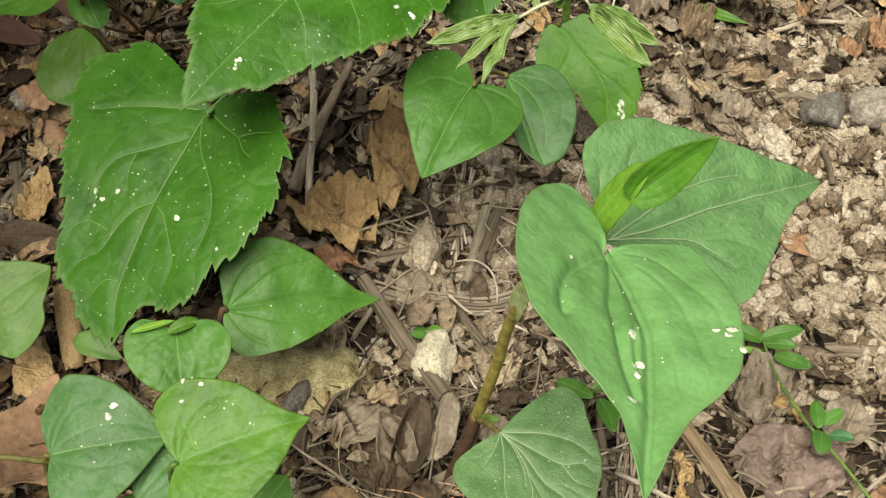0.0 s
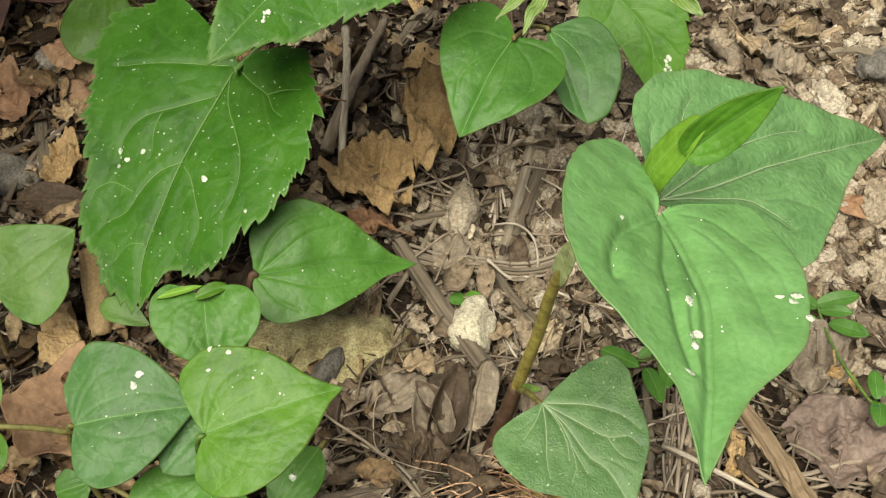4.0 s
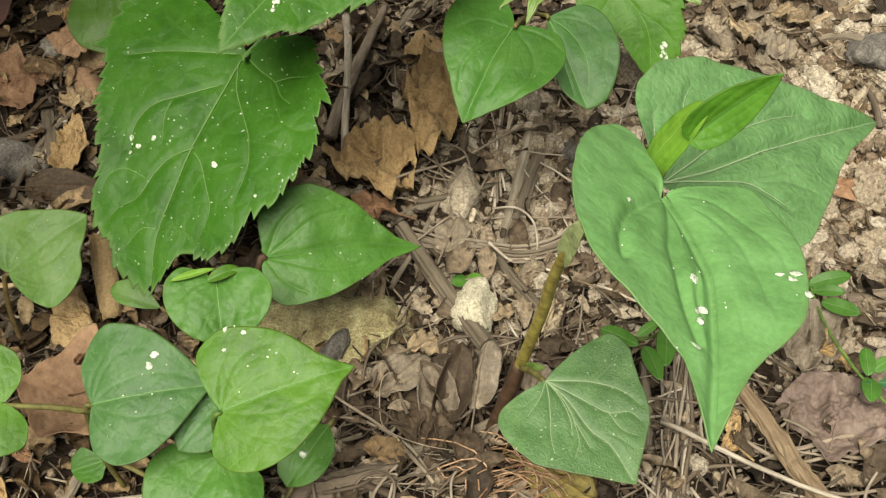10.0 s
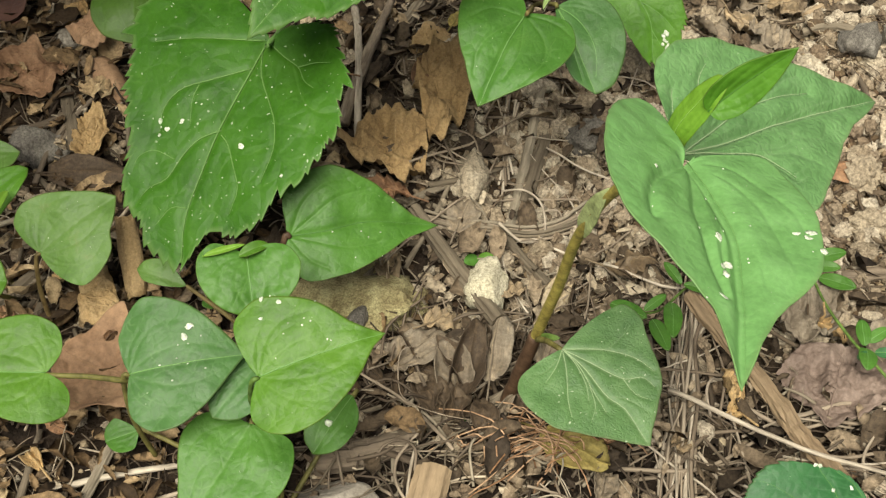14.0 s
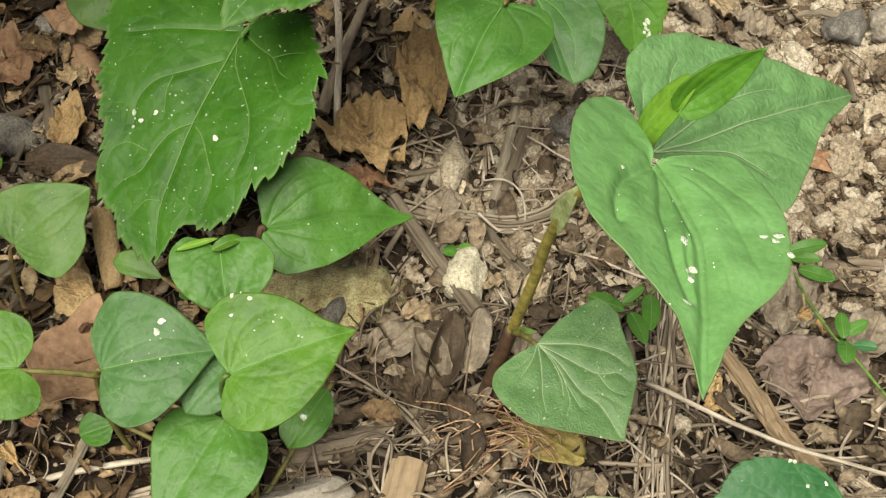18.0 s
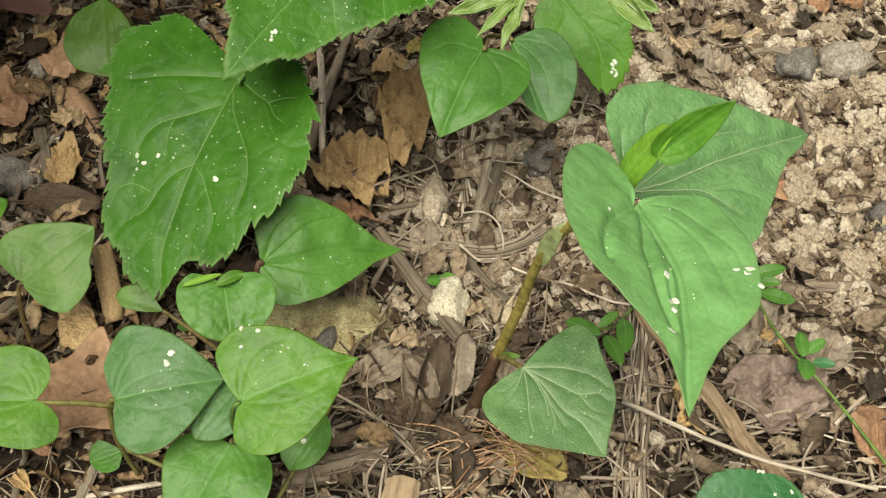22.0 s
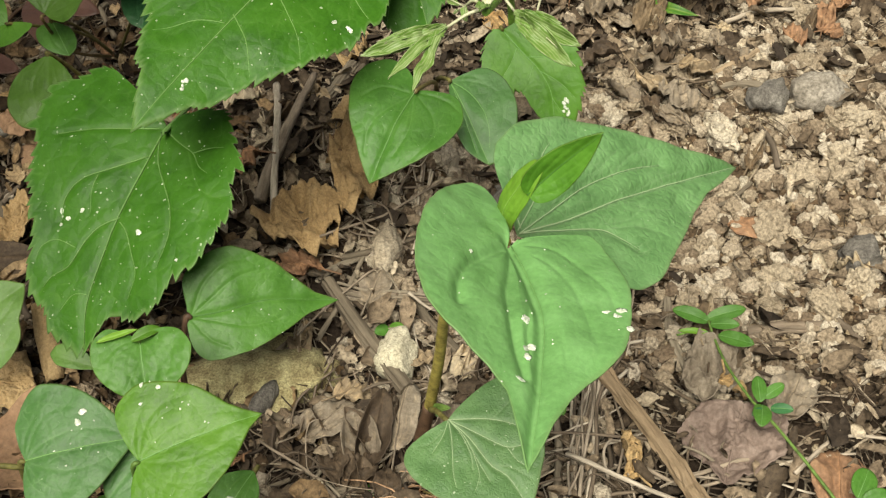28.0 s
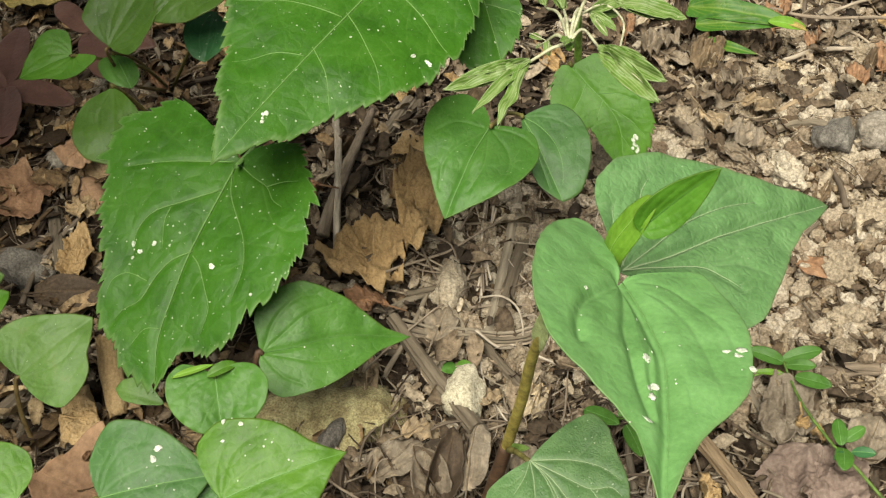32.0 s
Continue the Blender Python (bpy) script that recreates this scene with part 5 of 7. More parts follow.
def stick(plan, r0, r1, material, label, name="twig", z=0.0, seed=1, rough=0.12, n=18, sides=9, squash=1.0, group="twigs", category="twig", knots=0):
    """A twig or stalk that lies on the ground along points of the plan."""
    pts = curve_points([(x, y, 0) for x, y in plan], n)
    rnd = random.Random(seed)
    radii = []
    for i, p in enumerate(pts):
        s = i / (n - 1)
        r = r0 + (r1 - r0) * s
        for _ in range(1):
            r *= 1 + rough * 0.6 * noise.noise(Vector((s * 9, seed, 0)))
        radii.append(r)
    level = [lift(p.x, p.y) for p in pts]
    flat = sum(level) / n
    for p, r, h in zip(pts, radii, level):
        p.z = max(h * 0.6 + flat * 0.4, h - r) + r * 0.8 + z
    thick = r0 >= 0.0018
    sides = 22 if thick else sides
    me = mesh_of(name, *tube_arrays(pts, radii, sides, seed, rough * (0.35 if thick else 0.5), squash, 0.14 if thick else 0.0), not thick)
    ob = part(name, grained(me, pts, radii, sides), material)
    return tagged(ob, label, category, group)


# the place's own stones, sticks and dead leaves
lump("stone", -0.050, 0.283, (0.029, 0.019, 0.012), LICHEN, "flat stone coated with yellowish lichen", "stone", yaw=12, sink=0.33, rough=0.36, facets=5, seed=3, level=4, group="stones")
lump("stone", -0.0445, 0.270, (0.0088, 0.0036, 0.0045), STONE, "small grey stone flake", "stone", yaw=62, sink=0.1, rough=0.2, facets=6, seed=4, group="stones", z=0.0025, level=4)
lump("clod", 0.004, 0.291, (0.0105, 0.0110, 0.0085), PALE_CLAY, "cream lump of dry clay", "clod", yaw=10, sink=0.1, rough=0.2, facets=7, seed=5, level=4, group="clods")
lump("clod", -0.018, 0.421, (0.010, 0.009, 0.008), OCHRE, "ochre lump of dry soil", "clod", yaw=30, rough=0.5, facets=4, seed=6, level=4, group="clods")
lump("clod", -0.001, 0.345, (0.0078, 0.0160, 0.009), CREAM, "long pale clod between stalks", "clod", yaw=-8, rough=0.35, facets=6, seed=7, level=4, group="clods")
lump("clod", 0.0, 0.372, (0.005, 0.007, 0.005), CREAM, "pale clod between stalks", "clod", yaw=20, rough=0.35, facets=6, seed=8, group="clods")
lump("stone", 0.048, 0.364, (0.0105, 0.0085, 0.0085), STONE, "dark grey stone with pale crust", "stone", yaw=20, sink=0.2, rough=0.6, facets=5, seed=9, level=4, group="stones")
lump("stone", -0.174, 0.357, (0.0115, 0.0085, 0.0085), STONE, "dark grey stone in the litter", "stone", yaw=10, sink=0.2, rough=0.25, facets=6, seed=10, level=4, group="stones")
lump("stone", 0.161, 0.410, (0.0085, 0.0105, 0.010), STONE, "brown-grey rounded stone on soil", "stone", yaw=0, sink=0.25, rough=0.25, facets=3, seed=11, level=4, group="stones")
lump("stone", 0.184, 0.413, (0.0112, 0.0092, 0.010), PALE_STONE, "pale grey weathered stone", "stone", yaw=5, sink=0.25, rough=0.25, facets=4, seed=12, level=4, group="stones")
lump("stone", 0.184, 0.328, (0.009, 0.0105, 0.009), STONE, "dark bluish stone on bare soil", "stone", yaw=-20, sink=0.2, rough=0.3, facets=6, seed=13, level=4, group="stones")
lump("stone", -0.048, 0.199, (0.0175, 0.0115, 0.009), PALE_ROCK, "pale cream angular stone", "stone", yaw=-8, sink=0.3, rough=0.12, facets=8, seed=14, level=4, group="stones")
lump("stone", 0.017, 0.193, (0.014, 0.008, 0.005), PALE_STONE, "flat pale grey stone", "stone", yaw=4, sink=0.3, rough=0.25, facets=5, seed=15, level=4, group="stones")
lump("stone", 0.10, 0.372, (0.006, 0.006, 0.005), STONE, "small grey stone on soil", "stone", yaw=4, sink=0.3, rough=0.25, facets=5, seed=16, group="stones")
rnd = random.Random(31)
for i, (x, y, r, m) in enumerate(((0.066, 0.398, 0.0095, CREAM), (0.022, 0.327, 0.0065, CREAM), (0.020, 0.341, 0.005, CREAM), (0.155, 0.350, 0.009, CREAM), (0.140, 0.372, 0.008, CREAM), (0.170, 0.372, 0.008, CREAM),
                                  (0.128, 0.345, 0.008, CREAM), (0.150, 0.322, 0.009, CREAM), (0.125, 0.318, 0.008, CREAM), (0.165, 0.305, 0.007, CREAM), (0.105, 0.43, 0.010, CREAM), (0.09, 0.415, 0.008, CREAM),
                                  (0.13, 0.44, 0.009, CREAM), (0.165, 0.45, 0.010, CREAM), (0.19, 0.47, 0.009, CREAM), (0.15, 0.48, 0.008, CREAM), (0.21, 0.44, 0.010, CREAM), (0.12, 0.47, 0.007, CREAM),
                                  (0.075, 0.435, 0.007, CREAM), (0.058, 0.42, 0.008, CREAM), (0.20, 0.50, 0.010, CREAM), (0.17, 0.52, 0.009, CREAM), (0.09, 0.46, 0.008, CREAM), (0.14, 0.395, 0.009, CREAM),
                                  (0.185, 0.375, 0.008, CREAM), (0.195, 0.40, 0.008, CREAM), (0.112, 0.395, 0.007, CREAM), (0.033, 0.350, 0.005, CREAM), (0.055, 0.340, 0.005, CREAM), (0.062, 0.372, 0.006, CREAM))):
    ob = part("clod", mesh_of("clod", *clod_arrays(400 + i, 4, r), False), m)
    ob.matrix_world = pose(x, y, lift(x, y) + r * 0.3, rnd.uniform(-30, 30), rnd.uniform(-30, 30), rnd.uniform(0, 360))
    tagged(ob, "crumbly pale clod of dry soil on bare ground", "clod", "clods")

for i in range(110):
    x, y = rnd.uniform(0.05, 0.25), rnd.uniform(0.285, 0.58)
    if share_at(x, y) < 0.6:
        continue
    r = 0.0030 + 0.0045 * rnd.random() ** 1.6
    ob = part("clod", mesh_of("clod", *clod_arrays(480 + i, 4, r), False), CREAM)
    ob.matrix_world = pose(x, y, lift(x, y) + r * rnd.uniform(0.35, 0.9), rnd.uniform(-40, 40), rnd.uniform(-40, 40), rnd.uniform(0, 360))
    tagged(ob, "crumbly pale clod of dry soil on bare ground", "clod", "clods")
stick([(-0.024, 0.324), (-0.010, 0.300), (0.007, 0.274)], 0.0029, 0.0034, BARK, "thick grey-brown broken twig", seed=2, rough=0.1, z=0.005)
stick([(-0.033, 0.310), (-0.038, 0.290), (-0.046, 0.266)], 0.0026, 0.0022, BARK, "grey twig beside the lichened stone", seed=3)
stick([(-0.018, 0.230), (0.000, 0.241), (0.016, 0.250), (0.035, 0.262)], 0.0024, 0.0016, BARK, "crooked grey twig on litter", seed=4, z=0.004)
stick([(0.0745, 0.280), (0.0877, 0.2512), (0.0982, 0.2288), (0.1042, 0.2161), (0.111, 0.2025)], 0.0026, 0.0030, TAN_WOOD, "peeled tan stick over litter", seed=5, z=0.0085, rough=0.4, n=26)
stick([(0.134, 0.297), (0.150, 0.298), (0.166, 0.298)], 0.0030, 0.0026, STRAW, "flat pale bit of wood", seed=6, squash=0.6)
stick([(-0.205, 0.243), (-0.181, 0.270), (-0.160, 0.296)], 0.0042, 0.0036, BARK, "thick weathered stick in litter", seed=7)
stick([(-0.055, 0.216), (-0.040, 0.219), (-0.022, 0.223)], 0.0046, 0.0040, DARK_BARK, "short piece of dark rotten branch", seed=8, rough=0.2)
stick([(-0.021, 0.178), (-0.019, 0.192), (-0.0155, 0.209)], 0.0062, 0.0056, TAN_WOOD, "cut stub of tan wood with a pale top", seed=9, squash=0.7, rough=0.06, z=0.002)
stick([(0.124, 0.600), (0.124, 0.56), (0.127, 0.528)], 0.0030, 0.0016, TAN_WOOD, "orange-tan dry stalk on soil", seed=10, z=0.01)
stick([(0.018, 0.330), (0.028, 0.365), (0.036, 0.400)], 0.0030, 0.0022, BARK, "grey half-buried twig in soil", seed=11)
stick([(-0.0357, 0.4483), (-0.0419, 0.4095), (-0.0524, 0.3619)], 0.0016, 0.0027, STRAW, "pale split twig leaning past the serrated leaf", seed=12, z=0.010, rough=0.3)
stick([(-0.0514, 0.4362), (-0.0479, 0.4058), (-0.046, 0.3487)], 0.0017, 0.0015, STRAW, "thin pale grey twig beside the serrated leaf", seed=13, z=0.012, rough=0.25)
stick([(-0.020, 0.470), (-0.034, 0.430), (-0.050, 0.385)], 0.0030, 0.0020, BARK, "dark grey twig in the shade", seed=14)
stick([(-0.015, 0.480), (-0.020, 0.44), (-0.03, 0.40)], 0.0022, 0.0020, BARK, "dark thin twig in the shade", seed=15)
STALKS = "dry stalks"
for i in range(9):
    o = 0.0009 * (i - 4)
    stick([(-0.022 + 0.002 * (i % 3), 0.3195 + o), (-0.004, 0.3160 + 0.7 * o), (0.014, 0.3155 + 0.5 * o), (0.030, 0.3185 + 0.7 * o), (0.046 - 0.003 * (i % 2), 0.326 + o)], rnd.uniform(0.0004, 0.0008), rnd.uniform(0.0004, 0.0008), BARK if i % 3 else STRAW, "dry stalk in a loose strand", "dry_stalk", 0.004 + 0.0006 * (i * 2 % 5), 20 + i, group=STALKS, category="stalk", sides=6, n=24)
stick([(-0.018, 0.372), (0.006, 0.3745), (0.032, 0.3725), (0.040, 0.362)], 0.0005, 0.0007, STRAW, "thin pale dry stalk on soil", "dry_stalk", 0.003, 26, group=STALKS, category="stalk", sides=6)
for i in range(17):
    o = -0.0058 + 0.00072 * i + rnd.uniform(-0.0008, 0.0008)
    w, e, thin = rnd.uniform(-0.003, 0.003), rnd.uniform(-0.0015, 0.0015), rnd.uniform(0.0003, 0.00085)
    y1, y0 = 0.306 - rnd.uniform(0, 0.03), 0.170 + rnd.choice((0, 0, 0.02, 0.04))
    stick([(0.079 + 1.15 * o + w, y1), (0.0715 + 0.85 * o + e, 0.263), (0.0660 + 0.7 * o - e, 0.235), (0.0625 + 0.75 * o + e, 0.208 + 0.3 * (y0 - 0.17)), (0.0585 + o - 0.6 * w, y0)], thin, thin * rnd.uniform(0.6, 1.2), STRAW, "long straight dry stalk in a bundle", "dry_stalk", 0.004 + 0.0011 * (i * 5 % 4), 30 + i, group=STALKS, category="stalk", sides=6, rough=0.2, n=24)
stick([(0.0609, 0.2344), (0.0732, 0.2263), (0.0869, 0.2192), (0.101, 0.2125), (0.1204, 0.2045), (0.1407, 0.1975)], 0.0009, 0.0007, STRAW, "long pale stalk across the litter", "dry_stalk", 0.0125, 41, group=STALKS, category="stalk", sides=7)
stick([(-0.150, 0.196), (-0.120, 0.208), (-0.082, 0.214)], 0.0013, 0.0010, STRAW, "pale stalk under the leaves", "dry_stalk", 0.004, 42, group=STALKS, category="stalk", sides=7)
for i in range(6):
    stick([(-0.160 + 0.004 * i, 0.178 + 0.002 * i), (-0.125 + 0.003 * i, 0.194), (-0.088, 0.206 - 0.003 * i)], 0.0009, 0.0008, STRAW, "dry stalk in a sheaf", "dry_stalk", 0.003 + 0.001 * (i % 3), 43 + i, group=STALKS, category="stalk", sides=6)

dead_leaf(-0.005, 0.321, 0.019, 0.013, 70, PINK, "small grey-pink dead leaf", z=0.004, seed=53)
dead_leaf(-0.006, 0.258, 0.030, 0.012, 72, UMBER, "dark brown curled dead leaf", z=0.008, tilt=(25, -25), curl=-0.8, crumple=0.08, seed=54, fold=0.5)
dead_leaf(0.006, 0.262, 0.030, 0.013, 80, PINK, "grey-brown curled dead leaf", z=0.008, tilt=(-15, 0), crumple=0.06, seed=55, fold=-0.25)
dead_leaf(-0.021, 0.262, 0.026, 0.016, 35, PINK, "pinkish tan dead leaf", z=0.006, crumple=0.14, seed=56)
dead_leaf(-0.016, 0.247, 0.026, 0.012, 110, UMBER, "dark broken dead leaf", z=0.005, crumple=0.14, seed=57)
dead_leaf(0.143, 0.262, 0.024, 0.018, 60, PINK, "dry tan dead leaf on litter", z=0.005, crumple=0.12, seed=60)
dead_leaf(0.144, 0.349, 0.017, 0.0125, -30, RUST, "small reddish brown dead leaf", z=0.005, crumple=0.04, fold=-0.2, seed=61)
dead_leaf(-0.212, 0.395, 0.030, 0.024, -20, OCHRE, "crumpled tan dead leaf", z=0.006, crumple=0.2, seed=65)
dead_leaf(0.029, 0.216, 0.024, 0.017, -35, YELLOW, "dying yellow leaf among rootlets", z=0.006, crumple=0.06, seed=66)
dead_leaf(0.040, 0.193, 0.030, 0.008, 8, PALE_BLADE, "pale grey-green fallen blade", z=0.006, crumple=0.02, seed=67)
dead_leaf(-0.150, 0.34, 0.032, 0.014, -5, UMBER, "dark brown curved dead leaf", z=0.006, crumple=0.06, tilt=(25, 0), seed=68)
dead_leaf(-0.215, 0.565, 0.04, 0.03, 20, YELLOW, "yellowing fallen leaf on litter", z=0.01, crumple=0.08, seed=69)
dead_leaf(0.150, 0.225, 0.026, 0.020, 80, RUST, "dry brown dead leaf on litter", z=0.005, crumple=0.1, seed=70)
rolled_leaf([(-0.126, 0.300, 0.030), (-0.124, 0.290, 0.018), (-0.1225, 0.282, 0.008)], 0.0036, OCHRE, "tan dead leaf rolled into a tube", 1.2, 1)
rolled_leaf([(-0.157, 0.402, 0.018), (-0.150, 0.391, 0.016), (-0.143, 0.380, 0.013)], 0.0050, ORANGE, "orange-brown dead leaf rolled into a tube", 1.7, 2)
rolled_leaf([(-0.118, 0.425, 0.03), (-0.114, 0.41, 0.035), (-0.110, 0.395, 0.03)], 0.006, ORANGE, "orange-brown dead leaf rolled into a tube", 1.1, 3)



def sheet(corners, material, label, z=0.010, tilt=(0.0, 0.0), crumple=0.004, ragged=0.10, edge=0.0, seed=1, hole=None):
    """A broad dead leaf, or what is left of one, lying crumpled between a few corners of the plan."""
    c = np.array(corners, float)
    mid = c.mean(0)
    d = c - mid
    ang, rad = np.arctan2(d[:, 1], d[:, 0]), np.hypot(d[:, 0], d[:, 1])
    o = np.argsort(ang)
    ang, rad = ang[o], rad[o]
    n, rings = 110, 32
    th = np.linspace(-math.pi, math.pi, n, endpoint=False)
    px, py = rad * np.cos(ang), rad * np.sin(ang)
    reach = np.zeros(n)
    for i in range(n):
        ux, uy = math.cos(th[i]), math.sin(th[i])
        for k in range(len(ang)):
            ax, ay, bx, by = px[k], py[k], px[(k + 1) % len(ang)], py[(k + 1) % len(ang)]
            den = ux * (by - ay) - uy * (bx - ax)
            if abs(den) < 1e-12:
                continue
            t, q = (ax * (by - ay) - ay * (bx - ax)) / den, (ax * uy - ay * ux) / den
            if t > 0 and -0.001 <= q <= 1.001:
                reach[i] = t
    reach = reach * (1 + ragged * (value_noise(np.cos(th) * 3 + seed, np.sin(th) * 3, seed) + 0.5 * value_noise(np.cos(th) * 11 + seed, np.sin(th) * 11, seed) + 0.3 * value_noise(np.cos(th) * 25, np.sin(th) * 25, seed)))
    s = np.linspace(0.02, 1, rings)
    x, y = np.outer(s, reach * np.cos(th)), np.outer(s, reach * np.sin(th))
    size = rad.mean()
    u, v = x / size, y / size
    h = crumple * (np.abs(value_noise(u * 1.7 + seed, v * 1.7, seed + 1)) * 2 + 0.8 * np.abs(value_noise(u * 4, v * 4 + seed, seed + 2)) + 0.35 * np.abs(value_noise(u * 9, v * 9, seed + 3)) + 0.2 * value_noise(u * 20, v * 20, seed + 4))
    h = h + 1.1 * crumple * (0.5 - np.abs(value_noise(u * 1.1 + v * 0.9 + seed, v * 0.5 - u * 0.4, seed + 7)) * 2 - 0.45 * np.abs(value_noise(u * 2.6 - v + seed, v * 2.2 + u, seed + 8)) * 2)
    h = h + edge * np.outer(s ** 4, 0.5 + value_noise(np.cos(th) * 2 + seed, np.sin(th) * 2, seed + 5)) + u * tilt[0] + v * tilt[1]
    verts = np.stack([x, y, h], -1).reshape(-1, 3)
    idx = np.arange(rings * n).reshape(rings, n)
    nxt = np.roll(idx, -1, 1)
    faces = [tuple(int(k) for k in f) for f in np.stack([idx[:-1], idx[1:], nxt[1:], nxt[:-1]], -1).reshape(-1, 4)]
    faces.append(tuple(int(k) for k in idx[0]))
    if hole:
        faces = [f for f in faces if math.hypot(verts[f[0]][0] + mid[0] - hole[0], verts[f[0]][1] + mid[1] - hole[1]) > hole[2]]
    ob = part("dead_leaf", mesh_of("dead_leaf", verts, faces), material)
    ob.location = (mid[0], mid[1], lift(mid[0], mid[1]) + z)
    m = ob.modifiers.new("thickness", "SOLIDIFY")
    m.thickness, m.offset = 0.0004, -1.0
    i0 = (seed * 7) % (n // 2)
    mid_line = [Vector(verts[k * n + i0]) for k in range(rings - 2, 0, -4)] + [Vector(verts[k * n + i0 + n // 2]) for k in range(1, rings - 1, 4)]
    part("midrib", mesh_of("midrib", *tube_arrays(mid_line, [0.00045 - 0.00001 * k for k in range(len(mid_line))], 6)), material, ob)
    return tagged(ob, label, "dead leaf", "dead leaves")


sheet([(-0.0537, 0.3434), (-0.0391, 0.3323), (-0.027, 0.327), (-0.0195, 0.3367), (-0.0179, 0.3474), (-0.0207, 0.3559), (-0.0295, 0.3693), (-0.0362, 0.3694), (-0.0414, 0.363)], OCHRE, "large crumpled golden-brown dead leaf", 0.010, (0.001, 0.000), 0.010, 0.10, -0.003, 51, hole=(-0.0225, 0.3430, 0.0030))
sheet([(-0.0206, 0.358), (-0.0178, 0.3466), (-0.013, 0.3415), (-0.0091, 0.3513), (-0.0024, 0.3685), (-0.0014, 0.3865), (-0.0092, 0.3978), (-0.0161, 0.3953), (-0.0249, 0.3732)], OCHRE, "crumpled golden-brown dead leaf standing on edge", 0.013, (-0.003, 0.004), 0.012, 0.12, 0.003, 52)
sheet([(-0.199, 0.404), (-0.186, 0.414), (-0.168, 0.398), (-0.176, 0.381), (-0.193, 0.383)], RUST, "crumpled reddish dead leaf with pale patches", 0.006, (0, 0.002), 0.004, 0.14, 0.003, 64)
sheet([(-0.144, 0.246), (-0.122, 0.268), (-0.112, 0.250), (-0.112, 0.228), (-0.134, 0.228)], ORANGE, "smooth orange-brown dead leaf with a hole", 0.012, (0.0, 0.002), 0.0022, 0.06, 0.003, 62, hole=(-0.1245, 0.2555, 0.0021))
sheet([(-0.143, 0.287), (-0.134, 0.293), (-0.124, 0.270), (-0.131, 0.263), (-0.139, 0.268)], OCHRE, "dry tan dead leaf arched over a hollow", 0.012, (0.001, 0.001), 0.003, 0.12, -0.004, 63)
sheet([(-0.167, 0.404), (-0.157, 0.417), (-0.148, 0.408), (-0.151, 0.399), (-0.160, 0.398)], ORANGE, "orange-brown dead leaf over a rolled one", 0.019, (0.0, 0.004), 0.003, 0.12, -0.004, 65)
sheet([(-0.157, 0.366), (-0.149, 0.368), (-0.143, 0.355), (-0.148, 0.346), (-0.158, 0.348)], OCHRE, "small crumpled tan dead leaf", 0.006, (0.0, 0.001), 0.005, 0.3, 0.003, 66)
sheet([(-0.095, 0.284), (-0.086, 0.297), (-0.073, 0.307), (-0.068, 0.296), (-0.080, 0.282)], UMBER, "dark withered dead leaf beneath the serrated leaf", 0.014, (0.002, 0.002), 0.004, 0.25, 0.003, 67)
sheet([(0.100, 0.250), (0.113, 0.262), (0.138, 0.250), (0.134, 0.232), (0.112, 0.226)], MAROON, "large grey-brown dead leaf with a paler midrib", 0.006, (0.001, 0.001), 0.005, 0.12, 0.002, 58)
sheet([(0.103, 0.266), (0.112, 0.284), (0.126, 0.280), (0.124, 0.264), (0.112, 0.258)], PINK, "crumpled pinkish brown dead leaf", 0.009, (0.001, 0.003), 0.006, 0.2, 0.003, 59)
for i in range(7):
    o = rnd.uniform(-0.003, 0.003)
    stick([(0.016 + o, 0.392 - 0.002 * i), (0.013 + 0.6 * o, 0.365), (0.008 - o + 0.0008 * i, 0.333 + 0.002 * i)], 0.0006, 0.0005, STRAW, "thin grey stalk in a loose bundle", "dry_stalk", 0.003 + 0.0008 * (i % 3), 60 + i, group=STALKS, category="stalk", sides=6)
stick([(0.028, 0.392), (0.020, 0.354), (0.012, 0.317)], 0.0021, 0.0018, BARK, "grey-brown twig across the clods", seed=68, z=0.002)
stick([(-0.168, 0.387), (-0.163, 0.372), (-0.158, 0.355)], 0.0032, 0.0028, BARK, "short broken grey stick", seed=69, z=0.001)
lump("stone", -0.173, 0.420, (0.0065, 0.0050, 0.004), PALE_STONE, "smooth pale pebble in litter", "stone", yaw=-20, sink=0.2, rough=0.1, seed=17, group="stones")
dead_leaf(-0.006, 0.432, 0.012, 0.008, 60, YELLOW, "small yellow dead leaf", z=0.005, seed=680)
for i in range(120):
    x, y = rnd.uniform(-0.02, 0.08), rnd.uniform(0.285, 0.41)
    r = 0.0018 + 0.0032 * rnd.random() ** 1.6
    ob = part("clod", mesh_of("clod", *clod_arrays(600 + i, 3, r), False), CREAM)
    ob.matrix_world = pose(x, y, lift(x, y) + r * rnd.uniform(0.4, 1.1), rnd.uniform(-40, 40), rnd.uniform(-40, 40), rnd.uniform(0, 360))
    tagged(ob, "crumbly pale clod of dry soil in litter", "clod", "clods")
for i in range(18):
    x, y = rnd.gauss(-0.008, 0.015), rnd.gauss(0.246, 0.013)
    m = rnd.choice((UMBER, UMBER, UMBER, UMBER, PINK))
    ln = rnd.uniform(0.012, 0.024)
    dead_leaf(x, y, ln, ln * rnd.uniform(0.35, 0.6), rnd.uniform(40, 140), m, "small curled dead leaf standing in the litter", z=0.004 + 0.003 * rnd.random(), tilt=(rnd.uniform(-50, 50), rnd.uniform(-45, 10)), curl=rnd.uniform(-0.9, 0.2), crumple=0.1, fold=rnd.uniform(0.1, 0.6), seed=970 + i)
